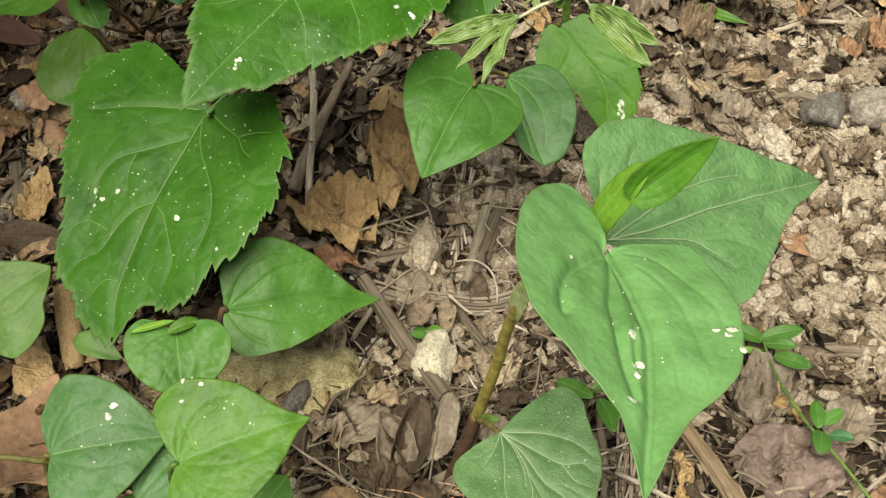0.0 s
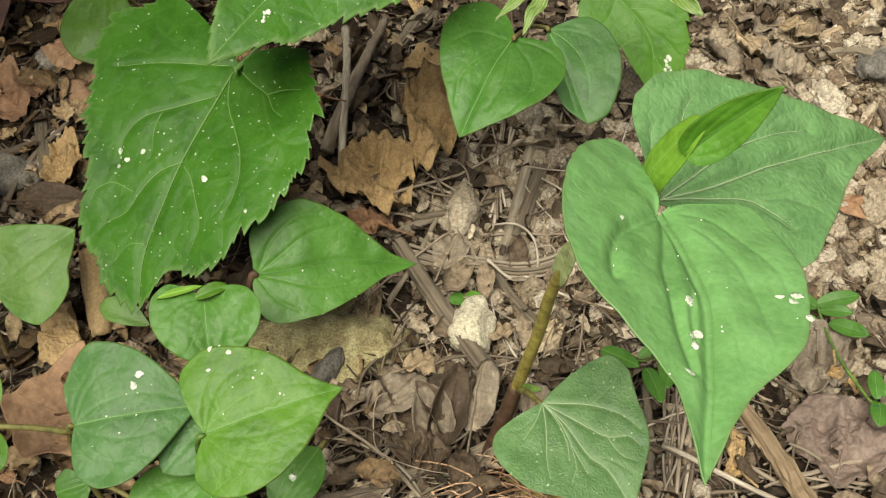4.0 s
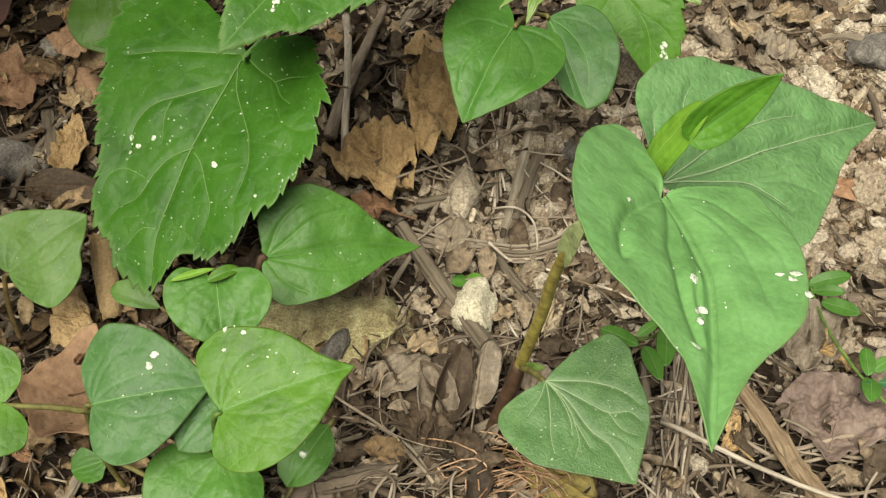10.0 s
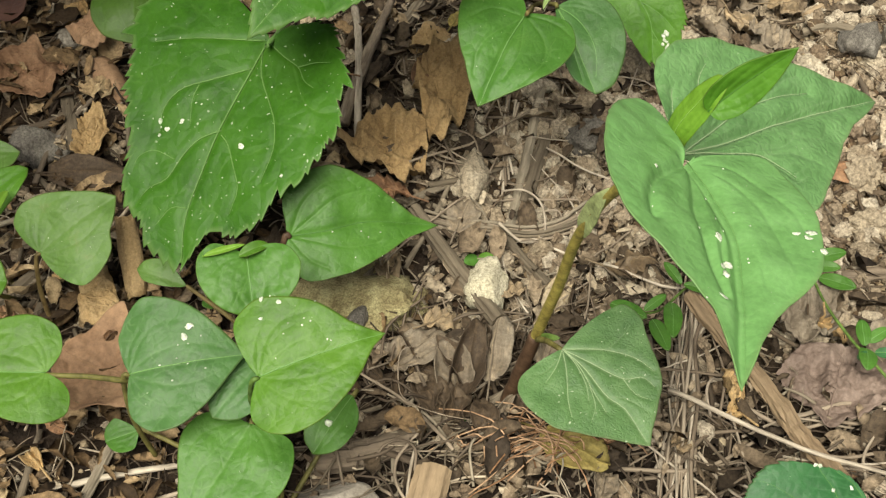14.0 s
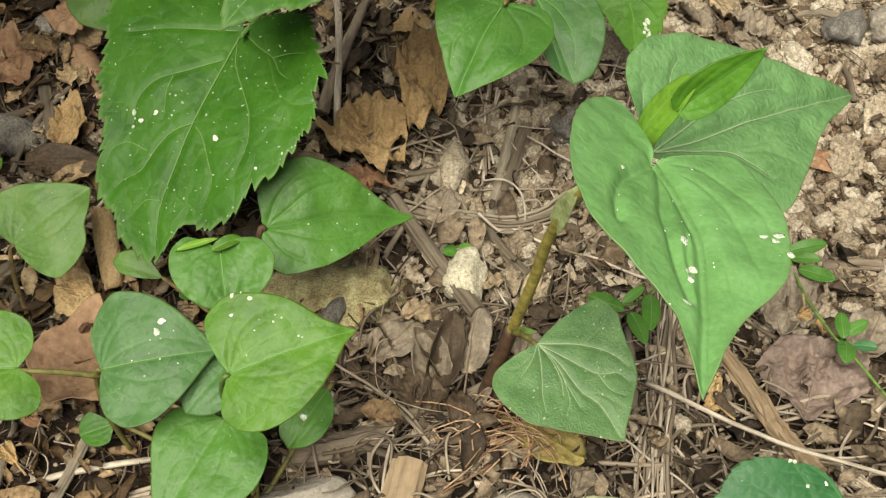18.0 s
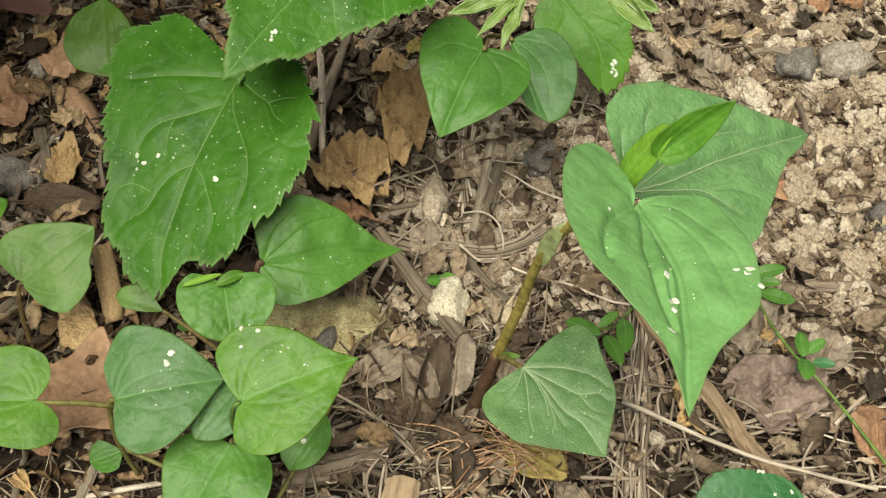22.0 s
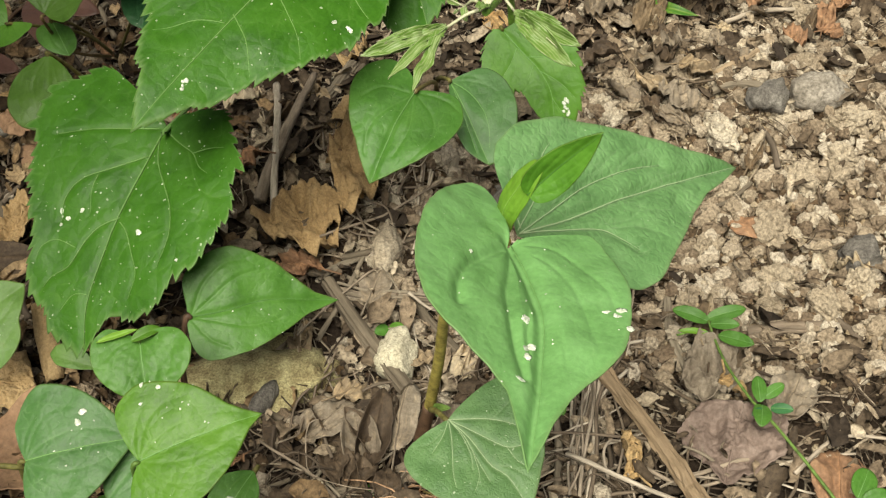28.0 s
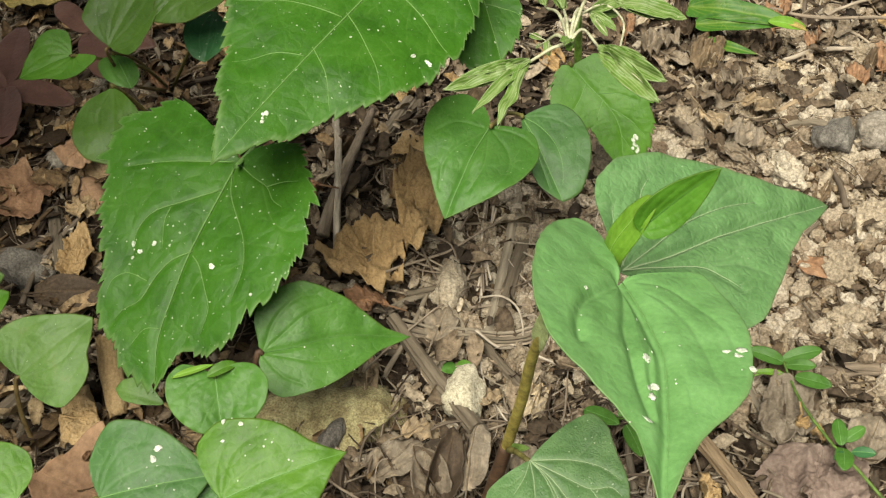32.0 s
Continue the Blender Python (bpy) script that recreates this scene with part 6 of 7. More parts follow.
# loose litter over the rest of the ground
tones = (DEAD, DEAD, PINK, UMBER, DEAD, OCHRE, RUST, DEAD)
words = {DEAD: "brown", PINK: "grey-pink", UMBER: "dark brown", OCHRE: "ochre", RUST: "reddish brown", ORANGE: "orange-brown"}
count = 0
while count < 190:
    x, y = rnd.uniform(-0.26, 0.26), rnd.uniform(0.165, 0.60)
    if rnd.random() < 0.75 * share_at(x, y) or in_hollow(x, y):
        continue
    ln = rnd.uniform(0.007, 0.017) if x < -0.08 else rnd.uniform(0.009, 0.023)
    m = rnd.choice((RUST, OCHRE, ORANGE, DEAD, OCHRE) if x < -0.08 else tones)
    dead_leaf(x, y, ln, ln * rnd.uniform(0.3, 0.75), rnd.uniform(0, 360), m, words[m] + " dry crumpled dead leaf on the litter", z=0.003 + 0.003 * rnd.random(), tilt=(rnd.uniform(-34, 34), rnd.uniform(-34, 34)),
              crumple=rnd.uniform(0.15, 0.40), fold=rnd.uniform(-0.3, 0.5), curl=rnd.uniform(-0.8, 0.5), seed=500 + count)
    count += 1
count, loose = 0, Heap()
while count < 340:
    x, y = rnd.uniform(-0.25, 0.25), rnd.uniform(0.165, 0.60)
    if rnd.random() < 0.5 * share_at(x, y):
        continue
    a, ln, b = rnd.uniform(0, math.pi), rnd.uniform(0.018, 0.06), rnd.uniform(-0.25, 0.25)
    c, s = math.cos(a) * ln / 2, math.sin(a) * ln / 2
    wood = rnd.random() < 0.42
    r = rnd.uniform(0.0008, 0.0019) if wood else rnd.uniform(0.0003, 0.0009)
    count += 1
    if wood:
        stick([(x - c, y - s), (x - s * b, y + c * b), (x + c, y + s)], r, r * 0.8, rnd.choice((BARK, BARK, DARK_BARK)), "grey-brown twig in the litter", "twig", 0.001 + 0.003 * rnd.random(), 700 + count, sides=6, n=9)
        continue
    line = curve_points([(x - c, y - s, 0), (x - s * b, y + c * b, 0), (x + c, y + s, 0)], 9)
    for p in line:
        p.z = lift(p.x, p.y) + 0.002 + 0.003 * (count % 5) / 4
    v, f = tube_arrays(line, [r] * 9, 6, 700 + count, 0.1)
    loose.add([tuple(p) for p in v], [q for q in f if len(q) == 4], Matrix.Identity(4))
loose.build("dry_stalks", STRAW_BITS, "loose dry stalks strewn over the litter", "leaf litter", True)


for i in range(46):
    x, y = rnd.uniform(-0.03, 0.09), rnd.uniform(0.20, 0.39)
    a, ln, b = rnd.uniform(0, math.pi), rnd.uniform(0.03, 0.07), rnd.uniform(-0.35, 0.35)
    c, d = math.cos(a) * ln / 2, math.sin(a) * ln / 2
    r = rnd.uniform(0.0003, 0.0007)
    stick([(x - c, y - d), (x - d * b, y + c * b), (x + c, y + d)], r, r * 0.7, STRAW, "thin curved grey-brown stalk on the litter", "dry_stalk", 0.004 + 0.004 * rnd.random(), 1200 + i, group=STALKS, category="stalk", sides=6, n=10)
for i in range(70):
    x, y = rnd.uniform(0.055, 0.165), rnd.uniform(0.165, 0.235)
    a, ln, b = rnd.gauss(0.1, 0.5), rnd.uniform(0.02, 0.055), rnd.uniform(-0.4, 0.4)
    c, d = math.cos(a) * ln / 2, math.sin(a) * ln / 2
    r = rnd.uniform(0.0004, 0.0009)
    stick([(x - c, y - d), (x - d * b, y + c * b), (x + c, y + d)], r, r * 0.7, STRAW, "thin pale curved stalk on the litter", "dry_stalk", 0.002 + 0.005 * rnd.random(), 1300 + i, group=STALKS, category="stalk", sides=6, n=10)


for i in range(46):
    x, y = rnd.uniform(0.075, 0.21), rnd.uniform(0.40, 0.56)
    m = rnd.choice((PINK, DEAD, RUST, PINK, UMBER))
    ln = rnd.uniform(0.010, 0.022)
    dead_leaf(x, y, ln, ln * rnd.uniform(0.4, 0.8), rnd.uniform(0, 360), m, words[m] + " broken dead leaf among the clods", z=0.004 + 0.004 * rnd.random(), tilt=(rnd.uniform(-30, 30), rnd.uniform(-30, 30)),
              crumple=rnd.uniform(0.2, 0.5), fold=rnd.uniform(-0.3, 0.6), curl=rnd.uniform(-0.8, 0.5), seed=1500 + i)
# wiry curled stalks that stand up off the litter
for i in range(170):
    x, y = (rnd.uniform(-0.055, 0.045), rnd.uniform(0.175, 0.265)) if i < 80 else (rnd.uniform(-0.06, 0.13), rnd.uniform(0.165, 0.265)) if i < 130 else (rnd.uniform(-0.03, 0.10), rnd.uniform(0.26, 0.40))
    a, ln, turn, z = rnd.uniform(0, 2 * math.pi), rnd.uniform(0.005, 0.013), rnd.uniform(-1.5, 1.5), rnd.uniform(0.002, 0.007)
    pts = []
    for k in range(6):
        pts.append((x, y, lift(x, y) + z + rnd.uniform(-0.002, 0.005)))
        x, y, a = x + ln * math.cos(a), y + ln * math.sin(a), a + turn * rnd.uniform(0.2, 1.0)
    r = rnd.uniform(0.00025, 0.0007)
    wire = tube("dry_stalk", pts, r, r * 0.6, rnd.choice((BARK, DARK_BARK, DARK_BARK, STRAW)), n=30, sides=6, seed=1300 + i, rough=0.12)
    tagged(wire, "wiry curled grey-brown stalk standing off the litter", "stalk", STALKS)


def rootlets():
    heap, r = Heap(), random.Random(5)
    for _ in range(55):
        x, y, a, ln = r.gauss(0.021, 0.009), r.gauss(0.2195, 0.004), r.gauss(0.45, 0.6), r.uniform(0.018, 0.042)
        pts = []
        for k in range(9):
            t = k / 8 - 0.5
            px, py = x + math.cos(a) * ln * t + 0.004 * math.sin(t * 5 + a * 9), y + math.sin(a) * ln * t + 0.004 * math.cos(t * 6 + a * 7)
            pts.append((px, py, lift(px, py) + 0.008 + 0.004 * math.sin(t * 6 + a * 5)))
        v, f = tube_arrays(pts, [0.00026] * 9, 5, 0, 0.1)
        heap.add([tuple(p) for p in v], [q for q in f if len(q) == 4], Matrix.Identity(4))
    heap.build("rootlets", ROOT, "tangle of thin orange-brown rootlets", "roots", True)


rootlets()

# ---- more leaves and small plants ----
leaf(nettle, SERRATE, "serrated leaf partly covered by another", seed=24, kind="pinnate", teeth=0.0016, tooth=0.0048, steps=160, rib=0.0003, rib_least=0.42, vein_of=SERRATE_VEIN,
     base=(0.0063, 0.4112, 0.1248), tip=(0.0210, 0.3574, 0.0993), up=(0.10, -0.40, 0.91), ends=(39, 32),
     left=(0.94, 0.84, 0.56, 0.38, 0.34), right=(1.02, 1.02, 0.83, 0.48))
tangle = holder("heart_leaf_plant", (-0.14, 0.50, lift(-0.14, 0.50)), "cluster of heart-leaved herbs in the shade", "plant", "heart-leaved herbs")
leaf(tangle, FRESH, "bright green arrow-shaped leaf", stalk=0.0006, seed=61, rib=0.00018, rib_least=0.9, vein_of=SOFT_VEIN,
     base=(-0.1505, 0.4120, 0.0770), tip=(-0.1712, 0.4042, 0.0724), up=(0.00, -0.50, 0.86), ends=(158, 104),
     left=(0.93, 0.82, 0.65, 0.56, 0.52, 0.46, 0.4, 0.38, 0.43, 0.46), right=(0.92, 0.85, 0.78, 0.69, 0.67, 0.62, 0.49, 0.46))
leaf(tangle, OLIVE_HEART, "broad green leaf", stalk=0.0006, seed=62, steps=130, rings=46,
     base=(-0.1352, 0.4139, 0.0793), tip=(-0.1143, 0.4471, 0.0986), up=(0.00, -0.50, 0.86), ends=(73, 92),
     left=(0.96, 0.9, 0.8, 0.61, 0.47, 0.36), right=(0.92, 0.8, 0.62, 0.47, 0.35, 0.28, 0.22))
leaf(tangle, OLIVE_HEART, "fresh green leaf", stalk=0.0006, seed=63, rib=0.00018, rib_least=0.9, vein_of=SOFT_VEIN,
     base=(-0.0942, 0.4444, 0.0992), tip=(-0.1177, 0.4207, 0.0854), up=(0.00, -0.50, 0.86), ends=(63, 33),
     left=(0.97, 0.92, 0.85, 0.75, 0.62, 0.56), right=(0.89, 0.75, 0.6, 0.44))
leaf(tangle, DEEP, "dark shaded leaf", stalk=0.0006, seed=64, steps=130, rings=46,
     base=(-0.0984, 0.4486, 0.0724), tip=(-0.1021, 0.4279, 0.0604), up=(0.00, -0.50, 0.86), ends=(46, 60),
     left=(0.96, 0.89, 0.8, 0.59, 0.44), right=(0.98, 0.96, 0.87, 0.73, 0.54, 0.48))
leaf(tangle, GREEN_HEART, "small green leaf", stalk=0.0006, seed=65, rib=0.00018, rib_least=0.9, vein_of=SOFT_VEIN,
     base=(-0.1388, 0.4282, 0.0664), tip=(-0.1308, 0.4144, 0.0583), up=(0.00, -0.50, 0.86), ends=(37, 88),
     left=(0.99, 0.97, 0.86, 0.56, 0.54), right=(0.96, 0.9, 0.82, 0.72, 0.59, 0.46, 0.37))
sprout = holder("heart_leaf_plant", (-0.165, 0.285, lift(-0.165, 0.285)), "sprouting heart-leaved herb with bright shoots", "plant", "heart-leaved herbs")
leaf(sprout, DULL_HEART, "dull green leaf", seed=66, steps=130, rings=46,
     base=(-0.1926, 0.3285, 0.0341), tip=(-0.1686, 0.3295, 0.0347), up=(0.00, -0.50, 0.86), ends=(39, 52),
     left=(0.91, 0.78, 0.59, 0.33, 0.27), right=(0.98, 0.94, 0.82, 0.63, 0.37))
leaf(sprout, FRESH, "fresh green young leaf", seed=67, rib=0.00018, rib_least=0.9, vein_of=GREEN_VEIN,
     base=(-0.1810, 0.2900, 0.0370), tip=(-0.1580, 0.3085, 0.0460), up=(0.00, -0.50, 0.86), ends=(61, 61),
     left=(0.95, 0.80, 0.62, 0.48, 0.38, 0.3), right=(0.95, 0.80, 0.62, 0.48, 0.38, 0.3))
leaflet(sprout, (-0.1620, 0.2960, 0.0470), (-0.1670, 0.2790, 0.0440), 0.22, YOUNG, up=(0.1, -0.5, 0.8), seed=76, name="young_leaf", label="narrow lime young leaf", fold=0.4)
leaf(sprout, BRIGHT_HEART, "bright green leaf", seed=68, rib=0.00018, rib_least=0.9, vein_of=SOFT_VEIN,
     base=(-0.1711, 0.2539, 0.0485), tip=(-0.1512, 0.2531, 0.0481), up=(0.00, -0.50, 0.86), ends=(63, 50),
     left=(0.98, 0.96, 0.93, 0.84, 0.71, 0.64), right=(1.0, 0.99, 0.92, 0.8, 0.68))
leaf(twin, DULL_HEART, "small dark leaf", seed=69,
     base=(-0.1010, 0.2732, 0.0231), tip=(-0.1182, 0.2781, 0.0260), up=(0.00, -0.50, 0.86), ends=(22, 33),
     left=(0.92, 0.81, 0.37), right=(0.98, 0.94, 0.8, 0.64))
leaf(trio, GREEN_HEART, "tiny rounded leaf", seed=70, rib=0.00018, rib_least=0.9, vein_of=SOFT_VEIN,
     base=(-0.1092, 0.2182, 0.0160), tip=(-0.1197, 0.2151, 0.0143), up=(0.00, -0.50, 0.86), ends=(66, 46),
     left=(0.98, 0.95, 0.9, 0.8, 0.63, 0.52), right=(0.99, 0.98, 0.94, 0.83, 0.75))
leaflet(twin, (-0.0842, 0.2437, 0.0690), (-0.0720, 0.2482, 0.0692), 0.17, YOUNG, up=(0.2, -0.3, 0.9), seed=74, name="curled_rim", label="bright curled rim of the small leaf", fold=0.5, bow=0.08)
leaflet(twin, (-0.0735, 0.2440, 0.0690), (-0.0650, 0.2490, 0.0685), 0.42, BRIGHT_HEART, up=(0.2, -0.2, 0.9), seed=77, name="curled_rim", label="rolled lobe of the small leaf", fold=0.4, bow=0.10)
# young leaf still half rolled
SPEAR = (0.86, 0.68, 0.50, 0.34, 0.21, 0.12, 0.08)
SLIM = (0.74, 0.46, 0.28, 0.18, 0.11, 0.07, 0.05)
ROLLED = (0.97, 0.72, 0.44, 0.27, 0.19, 0.14, 0.11)
leaf(plant, YOUNG, "young lime leaf still half rolled", "young_leaf", stalk=0, base=(0.0400, 0.2020, 0.1500), tip=(0.0498, 0.2005, 0.1700), up=(-0.35, -0.40, 0.85), ends=(80, 80), left=ROLLED, right=ROLLED, fold=-0.30, bow=0.10, seed=71, steps=50, rings=24, rib=0.00015, rib_least=0.9, vein_of=LIME_VEIN)
leaf(plant, FRESH, "opened deep green tip of the young leaf", "young_leaf", stalk=0, base=(0.0460, 0.1972, 0.1632), tip=(0.0628, 0.1982, 0.1797), up=(0.10, -0.80, 0.55), ends=(80, 80), left=SPEAR, right=SPEAR, fold=0.30, bow=-0.04, seed=73, steps=50, rings=24, sunk=0.0004, rib=0.00012, rib_least=0.9, vein_of=GREEN_VEIN)
leaflet(plant, (0.0255, 0.2235, 0.098), (0.0292, 0.2120, 0.1265), 0.17, BUD, up=(-0.6, -0.6, 0.4), seed=72, name="sheath", label="pale green sheath on the stem")
# the silky young shoot
shoot = holder("silky_shoot", (0.055, 0.43, lift(0.055, 0.43)), "young shoot with pleated silky green leaves", "plant")
tube("stem", [(0.055, 0.43, 0.0), (0.052, 0.405, 0.085), (0.046, 0.36, 0.110), (0.0405, 0.316, 0.134)], 0.0016, 0.0013, STEM_GREEN, shoot)
node = Vector((0.0405, 0.317, 0.135))
shoot_rnd = random.Random(9)
# each limb: its joint, how its leaf stalk leaves the node, and the tips of the pleated leaflets that hang from it
SPRAYS = (((0.0283, 0.3134, 0.131), (0.0347, 0.3154, 0.134), ((0.0010, 0.3041, 0.128), (0.0063, 0.3082, 0.130), (0.0042, 0.3040, 0.127), (0.0097, 0.2936, 0.126), (0.0174, 0.2885, 0.124)), 0.11),
         ((0.0340, 0.3215, 0.133), (0.0370, 0.3200, 0.136), ((0.0285, 0.3235, 0.134), (0.0305, 0.3205, 0.131), (0.0345, 0.3160, 0.131)), 0.36),
         ((0.0405, 0.3370, 0.134), (0.0404, 0.3270, 0.137), ((0.0389, 0.3609, 0.133), (0.0436, 0.3623, 0.133), (0.0411, 0.3600, 0.130)), 0.14),
         ((0.0352, 0.3440, 0.131), (0.0385, 0.3320, 0.136), ((0.0301, 0.3598, 0.130), (0.0320, 0.3640, 0.129)), 0.14),
         ((0.0485, 0.3390, 0.132), (0.0440, 0.3320, 0.137), ((0.0610, 0.3483, 0.130), (0.0588, 0.3440, 0.128), (0.0570, 0.3327, 0.128), (0.0540, 0.3300, 0.128)), 0.22),
         ((0.0570, 0.3455, 0.131), (0.0490, 0.3420, 0.137), ((0.0803, 0.3375, 0.128), (0.0760, 0.3400, 0.127)), 0.15),
         ((0.0500, 0.3180, 0.132), (0.0450, 0.3210, 0.137), ((0.0694, 0.3035, 0.128), (0.0641, 0.3130, 0.130), (0.0668, 0.2955, 0.126), (0.0590, 0.3032, 0.126), (0.0645, 0.3065, 0.128), (0.0610, 0.3120, 0.129)), 0.15))
for i, (joint, way, tips, slim) in enumerate(SPRAYS):
    tube("leaf_stalk", [node, way, joint], 0.0006, 0.0005, PALE_BLADE, shoot, n=10, sides=6)
    for k, b in enumerate(tips):
        away = (Vector(b) - Vector(joint)).normalized()
        a = Vector(joint) + away * shoot_rnd.uniform(0.0, 0.002)
        blade_up = (shoot_rnd.uniform(-0.5, 0.5), -0.6 + shoot_rnd.uniform(-0.3, 0.3), 0.7)
        leaflet(shoot, a, b, slim * shoot_rnd.uniform(1.2, 1.8), SILKY, up=blade_up, seed=800 + 7 * i + k, name="pleated_leaf", fold=0.9, bow=shoot_rnd.uniform(0.0, 0.10), ripple=0.10, crumple=0.07)
        mid = a.lerp(Vector(b), 0.5) + Vector((shoot_rnd.uniform(-0.0012, 0.0012), shoot_rnd.uniform(-0.0012, 0.0012), 0.0016))
        tube("silky_rib", [joint, mid, Vector(b) + Vector((0, 0, 0.0006))], 0.00022, 0.00010, PALE_BLADE, shoot, n=10, sides=5)
tube("leaf_stalk", [node + Vector((0.001, 0.012, 0)), (0.0532, 0.3415, 0.133), (0.0590, 0.3324, 0.132), (0.0566, 0.3194, 0.130)], 0.0004, 0.0004, PALE_BLADE, shoot, n=14, sides=6)
leaflet(shoot, node, node + Vector((-0.003, -0.006, 0.003)), 0.5, SILKY, seed=861, name="pleated_leaf", crumple=0.2)
# purple creeper leaves
creeper = holder("purple_creeper", (-0.20, 0.46, lift(-0.20, 0.46)), "young creeper with dull purple five-fingered leaves", "plant")
hub = Vector((-0.209, 0.472, 0.022))
tube("stem", [(-0.205, 0.485, 0.0), (-0.207, 0.480, 0.015), hub], 0.0011, 0.0008, STEM_RED, creeper, n=10)
for i, b in enumerate(((-0.172, 0.457, 0.022), (-0.196, 0.418, 0.024), (-0.230, 0.436, 0.020), (-0.236, 0.492, 0.026), (-0.212, 0.520, 0.026))):
    leaflet(creeper, hub, b, 0.33, PURPLE, seed=870 + i, fold=0.15, bow=0.05, kind="pinnate", teeth=0.0008, tooth=0.006)
hub = Vector((-0.175, 0.505, 0.030))
tube("stem", [(-0.205, 0.485, 0.0), (-0.19, 0.50, 0.02), hub], 0.0011, 0.0008, STEM_RED, creeper, n=10)
for i, b in enumerate(((-0.140, 0.490, 0.030), (-0.160, 0.468, 0.028), (-0.196, 0.530, 0.032), (-0.165, 0.545, 0.034))):
    leaflet(creeper, hub, b, 0.33, PURPLE, seed=880 + i, fold=0.15, bow=0.05, kind="pinnate", teeth=0.0008, tooth=0.006)
# grass blade
blade = holder("grass_tuft", (0.104, 0.492, lift(0.104, 0.492)), "short tuft of broad dark green grass blades", "grass")
BLADE = (0.84, 0.50, 0.30, 0.19, 0.14, 0.12, 0.11)
leaf(blade, GRASS, "", "blade", stalk=0, base=(0.117, 0.519, 0.021), tip=(0.163, 0.499, 0.022), up=(0, -0.6, 0.8), ends=(85, 85), left=BLADE, right=BLADE, fold=0.25, bow=0.05, seed=890, steps=50, rings=20)
leaf(blade, GRASS, "", "blade", stalk=0, base=(0.1195, 0.509, 0.017), tip=(0.159, 0.4985, 0.021), up=(0, -0.6, 0.8), ends=(85, 85), left=SLIM, right=SLIM, fold=0.3, bow=0.05, seed=891, steps=50, rings=20)
leaf(blade, GRASS, "", "blade", stalk=0, base=(0.1215, 0.504, 0.010), tip=(0.146, 0.488, 0.012), up=(0, -0.6, 0.8), ends=(85, 85), left=SLIM, right=SLIM, fold=0.3, bow=0.05, seed=893, steps=50, rings=20)
leaflet(blade, (0.152, 0.500, 0.0225), (0.169, 0.495, 0.021), 0.34, YOUNG, up=(0, -0.6, 0.8), seed=892, name="blade", label="yellowing twisted tip of the blade", fold=0.5, bow=0.1)
leaflet(blade, (0.158, 0.499, 0.0225), (0.1695, 0.494, 0.020), 0.22, YELLOW, up=(0.2, -0.6, 0.8), seed=894, name="blade", label="withered yellow end of the blade", fold=0.5, bow=0.1)
# small vetches
vetch = holder("vetch", (0.138, 0.229, lift(0.138, 0.229)), "trailing vetch with small oval leaflets", "plant", "vetches")
tube("stem", [(0.1490, 0.2090, 0.008), (0.1386, 0.2293, 0.012), (0.1297, 0.2463, 0.014), (0.1257, 0.2537, 0.014), (0.1202, 0.2691, 0.014), (0.1178, 0.2820, 0.0145), (0.1168, 0.2890, 0.016)], 0.0006, 0.0005, STEM_DULL, vetch, n=30)
tube("side_stem", [(0.1178, 0.2825, 0.0145), (0.112, 0.2845, 0.016), (0.1046, 0.2836, 0.015)], 0.0005, 0.0004, STEM_GREEN, vetch, n=12)
for i, (a, b, k) in enumerate((((0.1170, 0.2888, 0.016), (0.1044, 0.2937, 0.018), 0.40), ((0.1162, 0.2899, 0.016), (0.1307, 0.2923, 0.018), 0.36), ((0.1171, 0.2874, 0.016), (0.1270, 0.2845, 0.018), 0.42), ((0.1192, 0.2819, 0.016), (0.1303, 0.2750, 0.018), 0.42),
                               ((0.1155, 0.2838, 0.016), (0.1050, 0.2842, 0.017), 0.22), ((0.1278, 0.2508, 0.016), (0.1286, 0.2607, 0.018), 0.5), ((0.1294, 0.2529, 0.016), (0.1369, 0.2568, 0.018), 0.5), ((0.1284, 0.2501, 0.016), (0.1255, 0.2392, 0.018), 0.55),
                               ((0.1308, 0.2483, 0.016), (0.1377, 0.2457, 0.018), 0.5), ((0.1288, 0.2472, 0.016), (0.1239, 0.2444, 0.018), 0.6), ((0.152, 0.214, 0.012), (0.158, 0.224, 0.013), 0.7), ((0.153, 0.212, 0.012), (0.163, 0.214, 0.012), 0.7))):
    leaflet(vetch, a, b, k, YOUNG if i == 4 else DEEP if i in (8, 9) else GREEN_HEART, seed=900 + i, fold=0.1, rib=0.00012, rib_least=0.9, vein_of=SOFT_VEIN)
vetch = holder("vetch", (0.080, 0.290, lift(0.080, 0.290)), "trailing vetch with small oval leaflets", "plant", "vetches")
tube("stem", [(0.080, 0.292, 0.002), (0.072, 0.280, 0.012), (0.062, 0.266, 0.018), (0.054, 0.2615, 0.021), (0.045, 0.2635, 0.022)], 0.0006, 0.0004, STEM_DULL, vetch, n=16, sides=6)
for i, (a, b) in enumerate((((0.0436, 0.2636, 0.024), (0.0545, 0.2535, 0.0275)), ((0.0572, 0.2576, 0.022), (0.0605, 0.2427, 0.024)), ((0.0646, 0.2652, 0.022), (0.0626, 0.2481, 0.024)), ((0.0551, 0.2620, 0.022), (0.0629, 0.2674, 0.024)), ((0.071, 0.281, 0.014), (0.066, 0.290, 0.016)), ((0.072, 0.281, 0.014), (0.081, 0.277, 0.014)))):
    leaflet(vetch, a, b, 0.36, GREEN_HEART, seed=915 + i, fold=0.1, rib=0.00012, rib_least=0.9, vein_of=SOFT_VEIN)
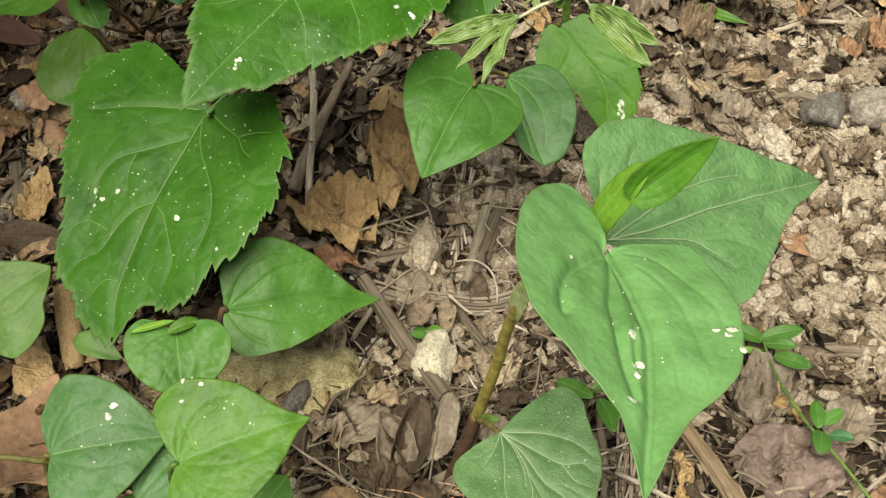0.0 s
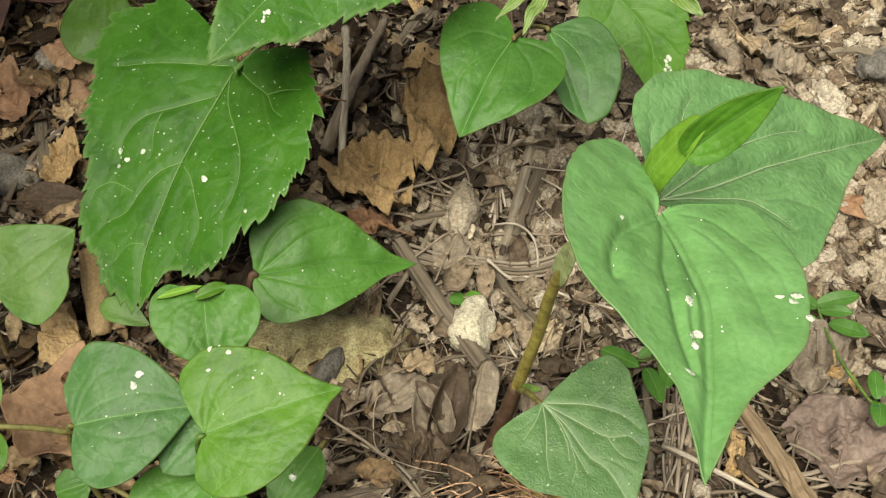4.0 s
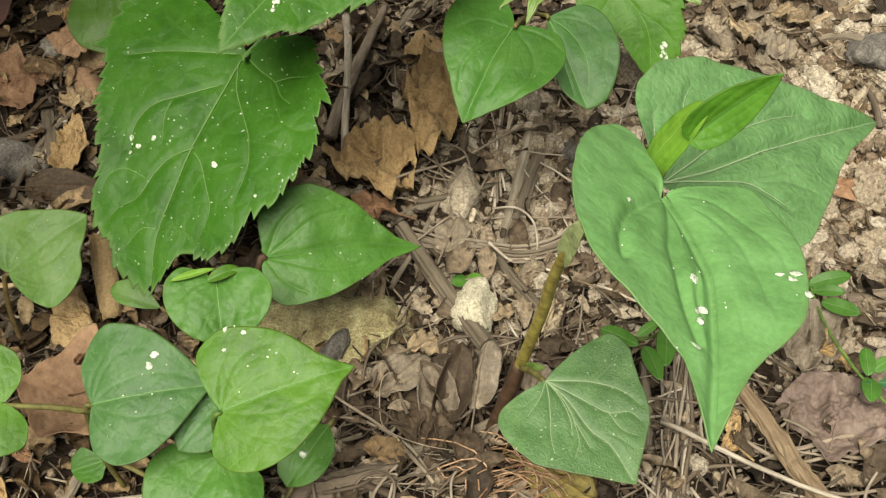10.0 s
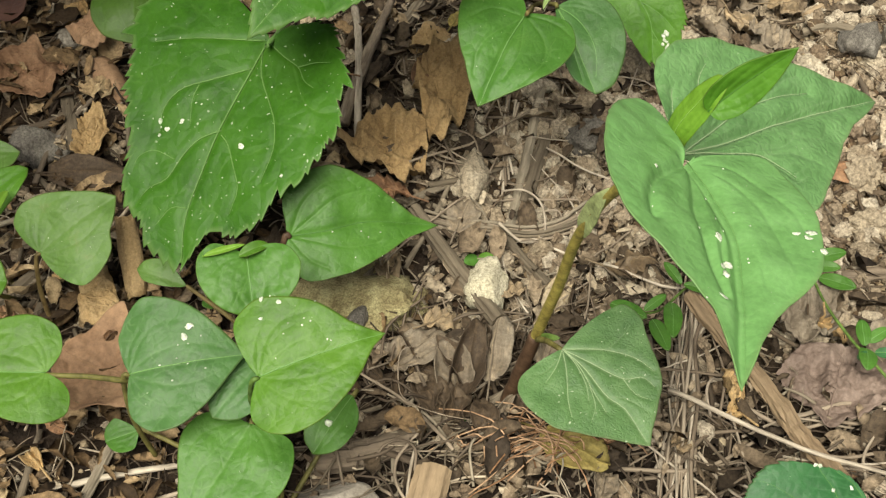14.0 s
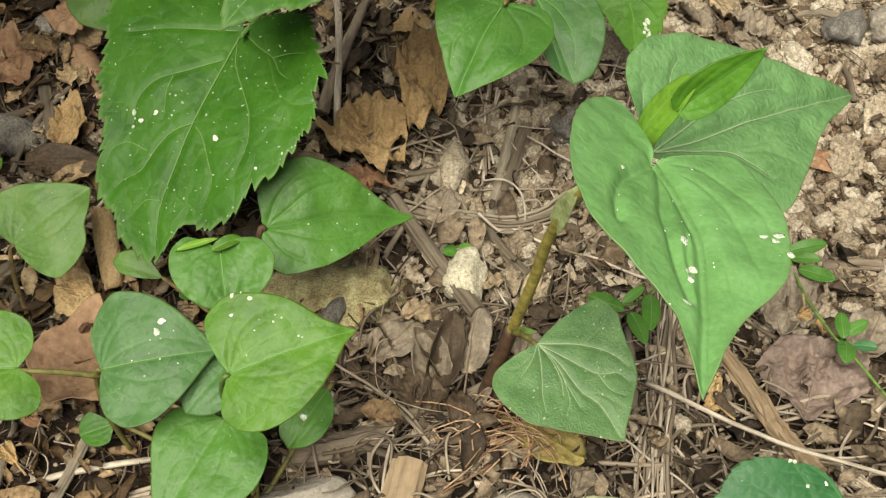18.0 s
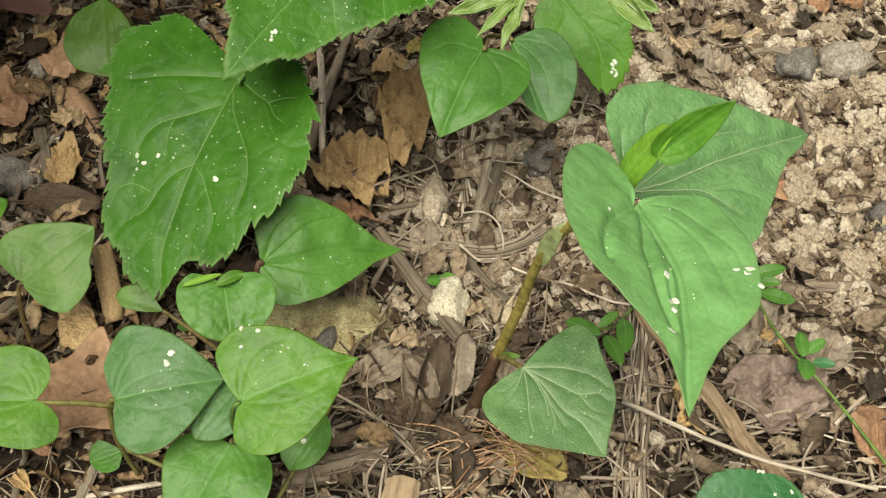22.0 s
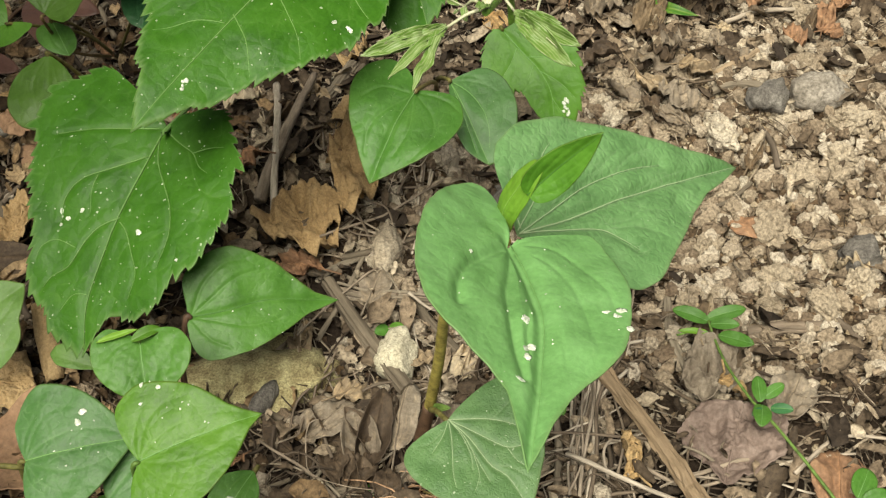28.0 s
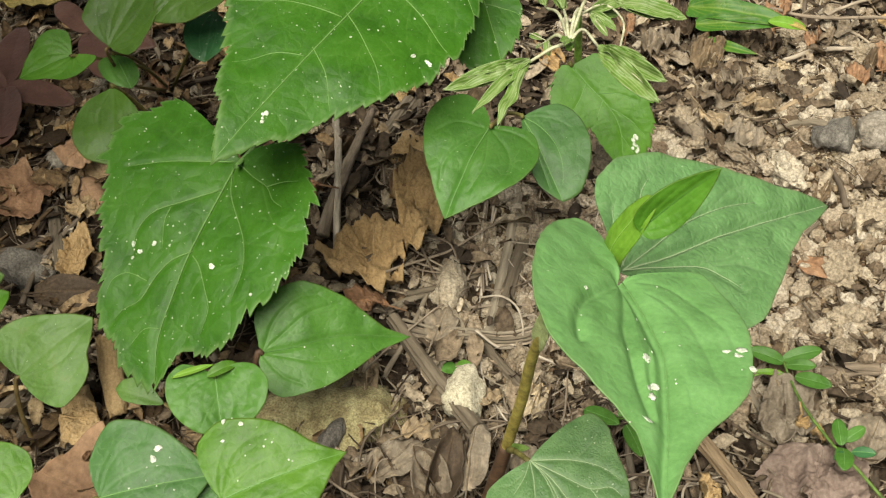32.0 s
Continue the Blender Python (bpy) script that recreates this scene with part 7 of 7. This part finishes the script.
for i, (x, y) in enumerate(((0.0, 0.302), (0.022, 0.268), (-0.003, 0.236), (-0.094, 0.283))):
    tiny = holder("seedling", (x, y, lift(x, y)), "tiny green seedling among litter", "plant", "seedlings")
    z = lift(x, y)
    tube("stem", [(x, y, z - 0.001), (x, y, z + 0.006)], 0.0005, 0.0004, STEM_GREEN, tiny, n=5, sides=6)
    leaflet(tiny, (x, y, z + 0.006), (x + 0.006, y - 0.002, z + 0.008), 0.8, BRIGHT_HEART, seed=930 + i)
    leaflet(tiny, (x, y, z + 0.006), (x - 0.005, y - 0.003, z + 0.008), 0.8, GREEN_HEART, seed=940 + i)
stick([(0.181, 0.521), (0.200, 0.532), (0.224, 0.543)], 0.0010, 0.0008, STRAW, "long pale dry stalk on soil", "dry_stalk", 0.008, 950, group=STALKS, category="stalk", sides=6)
stick([(0.160, 0.530), (0.185, 0.521), (0.235, 0.522)], 0.0010, 0.0008, STRAW, "long pale dry stalk on soil", "dry_stalk", 0.010, 951, group=STALKS, category="stalk", sides=6)
stick([(0.160, 0.492), (0.195, 0.500), (0.225, 0.503)], 0.0014, 0.0010, STRAW, "pale thick dry stalk on soil", "dry_stalk", 0.006, 952, group=STALKS, category="stalk", sides=6)
stick([(0.143, 0.428), (0.166, 0.451)], 0.0018, 0.0014, TAN_WOOD, "tan broken twig on soil", seed=953, z=0.006)
lump("fruit", 0.116, 0.213, (0.0045, 0.0035, 0.003), ORANGE, "small orange-brown dry fruit", "fruit", sink=0.1, rough=0.2, seed=954)
# dried blots on the leaves
residue(big, (-0.076, 0.288, 0.07), 0.0017, 1)
residue(big, (-0.101, 0.296, 0.073), 0.0009, 2, 5, 0.003)
residue(big, (-0.062, 0.278, 0.067), 0.0009, 3)
residue(top, (-0.056, 0.302, 0.120), 0.0009, 4, 5, 0.003)
residue(top, (-0.010, 0.330, 0.120), 0.0012, 5, 3, 0.004)
residue(front, (0.0433, 0.1627, 0.1596), 0.0014, 6, 2, 0.001)
residue(front, (0.0434, 0.1545, 0.1606), 0.0015, 7, 3, 0.0012)
residue(front, (0.0439, 0.1523, 0.1607), 0.0013, 8, 2, 0.001)
residue(front, (0.0417, 0.1451, 0.1622), 0.0015, 9, 2, 0.0006)
residue(front, (0.0630, 0.1666, 0.1546), 0.0012, 13, 5, 0.0012)
residue(front, (0.0653, 0.1624, 0.1546), 0.0014, 14, 2, 0.001)
residue(front, (0.0325, 0.1804, 0.1628), 0.0008, 15)
residue(low, (-0.088, 0.220, 0.060), 0.0014, 10, 2, 0.002)
residue(lime, (-0.057, 0.213, 0.082), 0.0010, 11, 3, 0.004)
residue(disc, (-0.049, 0.219, 0.018), 0.0017, 12, 2, 0.002)
residue(wide, (0.086, 0.176, 0.029), 0.0016, 16, 5, 0.002)
residue(wide, (0.098, 0.185, 0.031), 0.0008, 17, 4, 0.006)
residue(bitten, (0.0712, 0.3715, 0.0525), 0.0011, 18, 8, 0.003)
# small pale specks on the hearts
residue(low, (-0.087, 0.214, 0.055), 0.00033, 19, 8, 0.008)
residue(lime, (-0.050, 0.207, 0.080), 0.00033, 20, 10, 0.010)
residue(pointed, (-0.040, 0.277, 0.045), 0.00032, 24, 8, 0.010)
residue(front, (0.0450, 0.1650, 0.1590), 0.00030, 25, 14, 0.013)
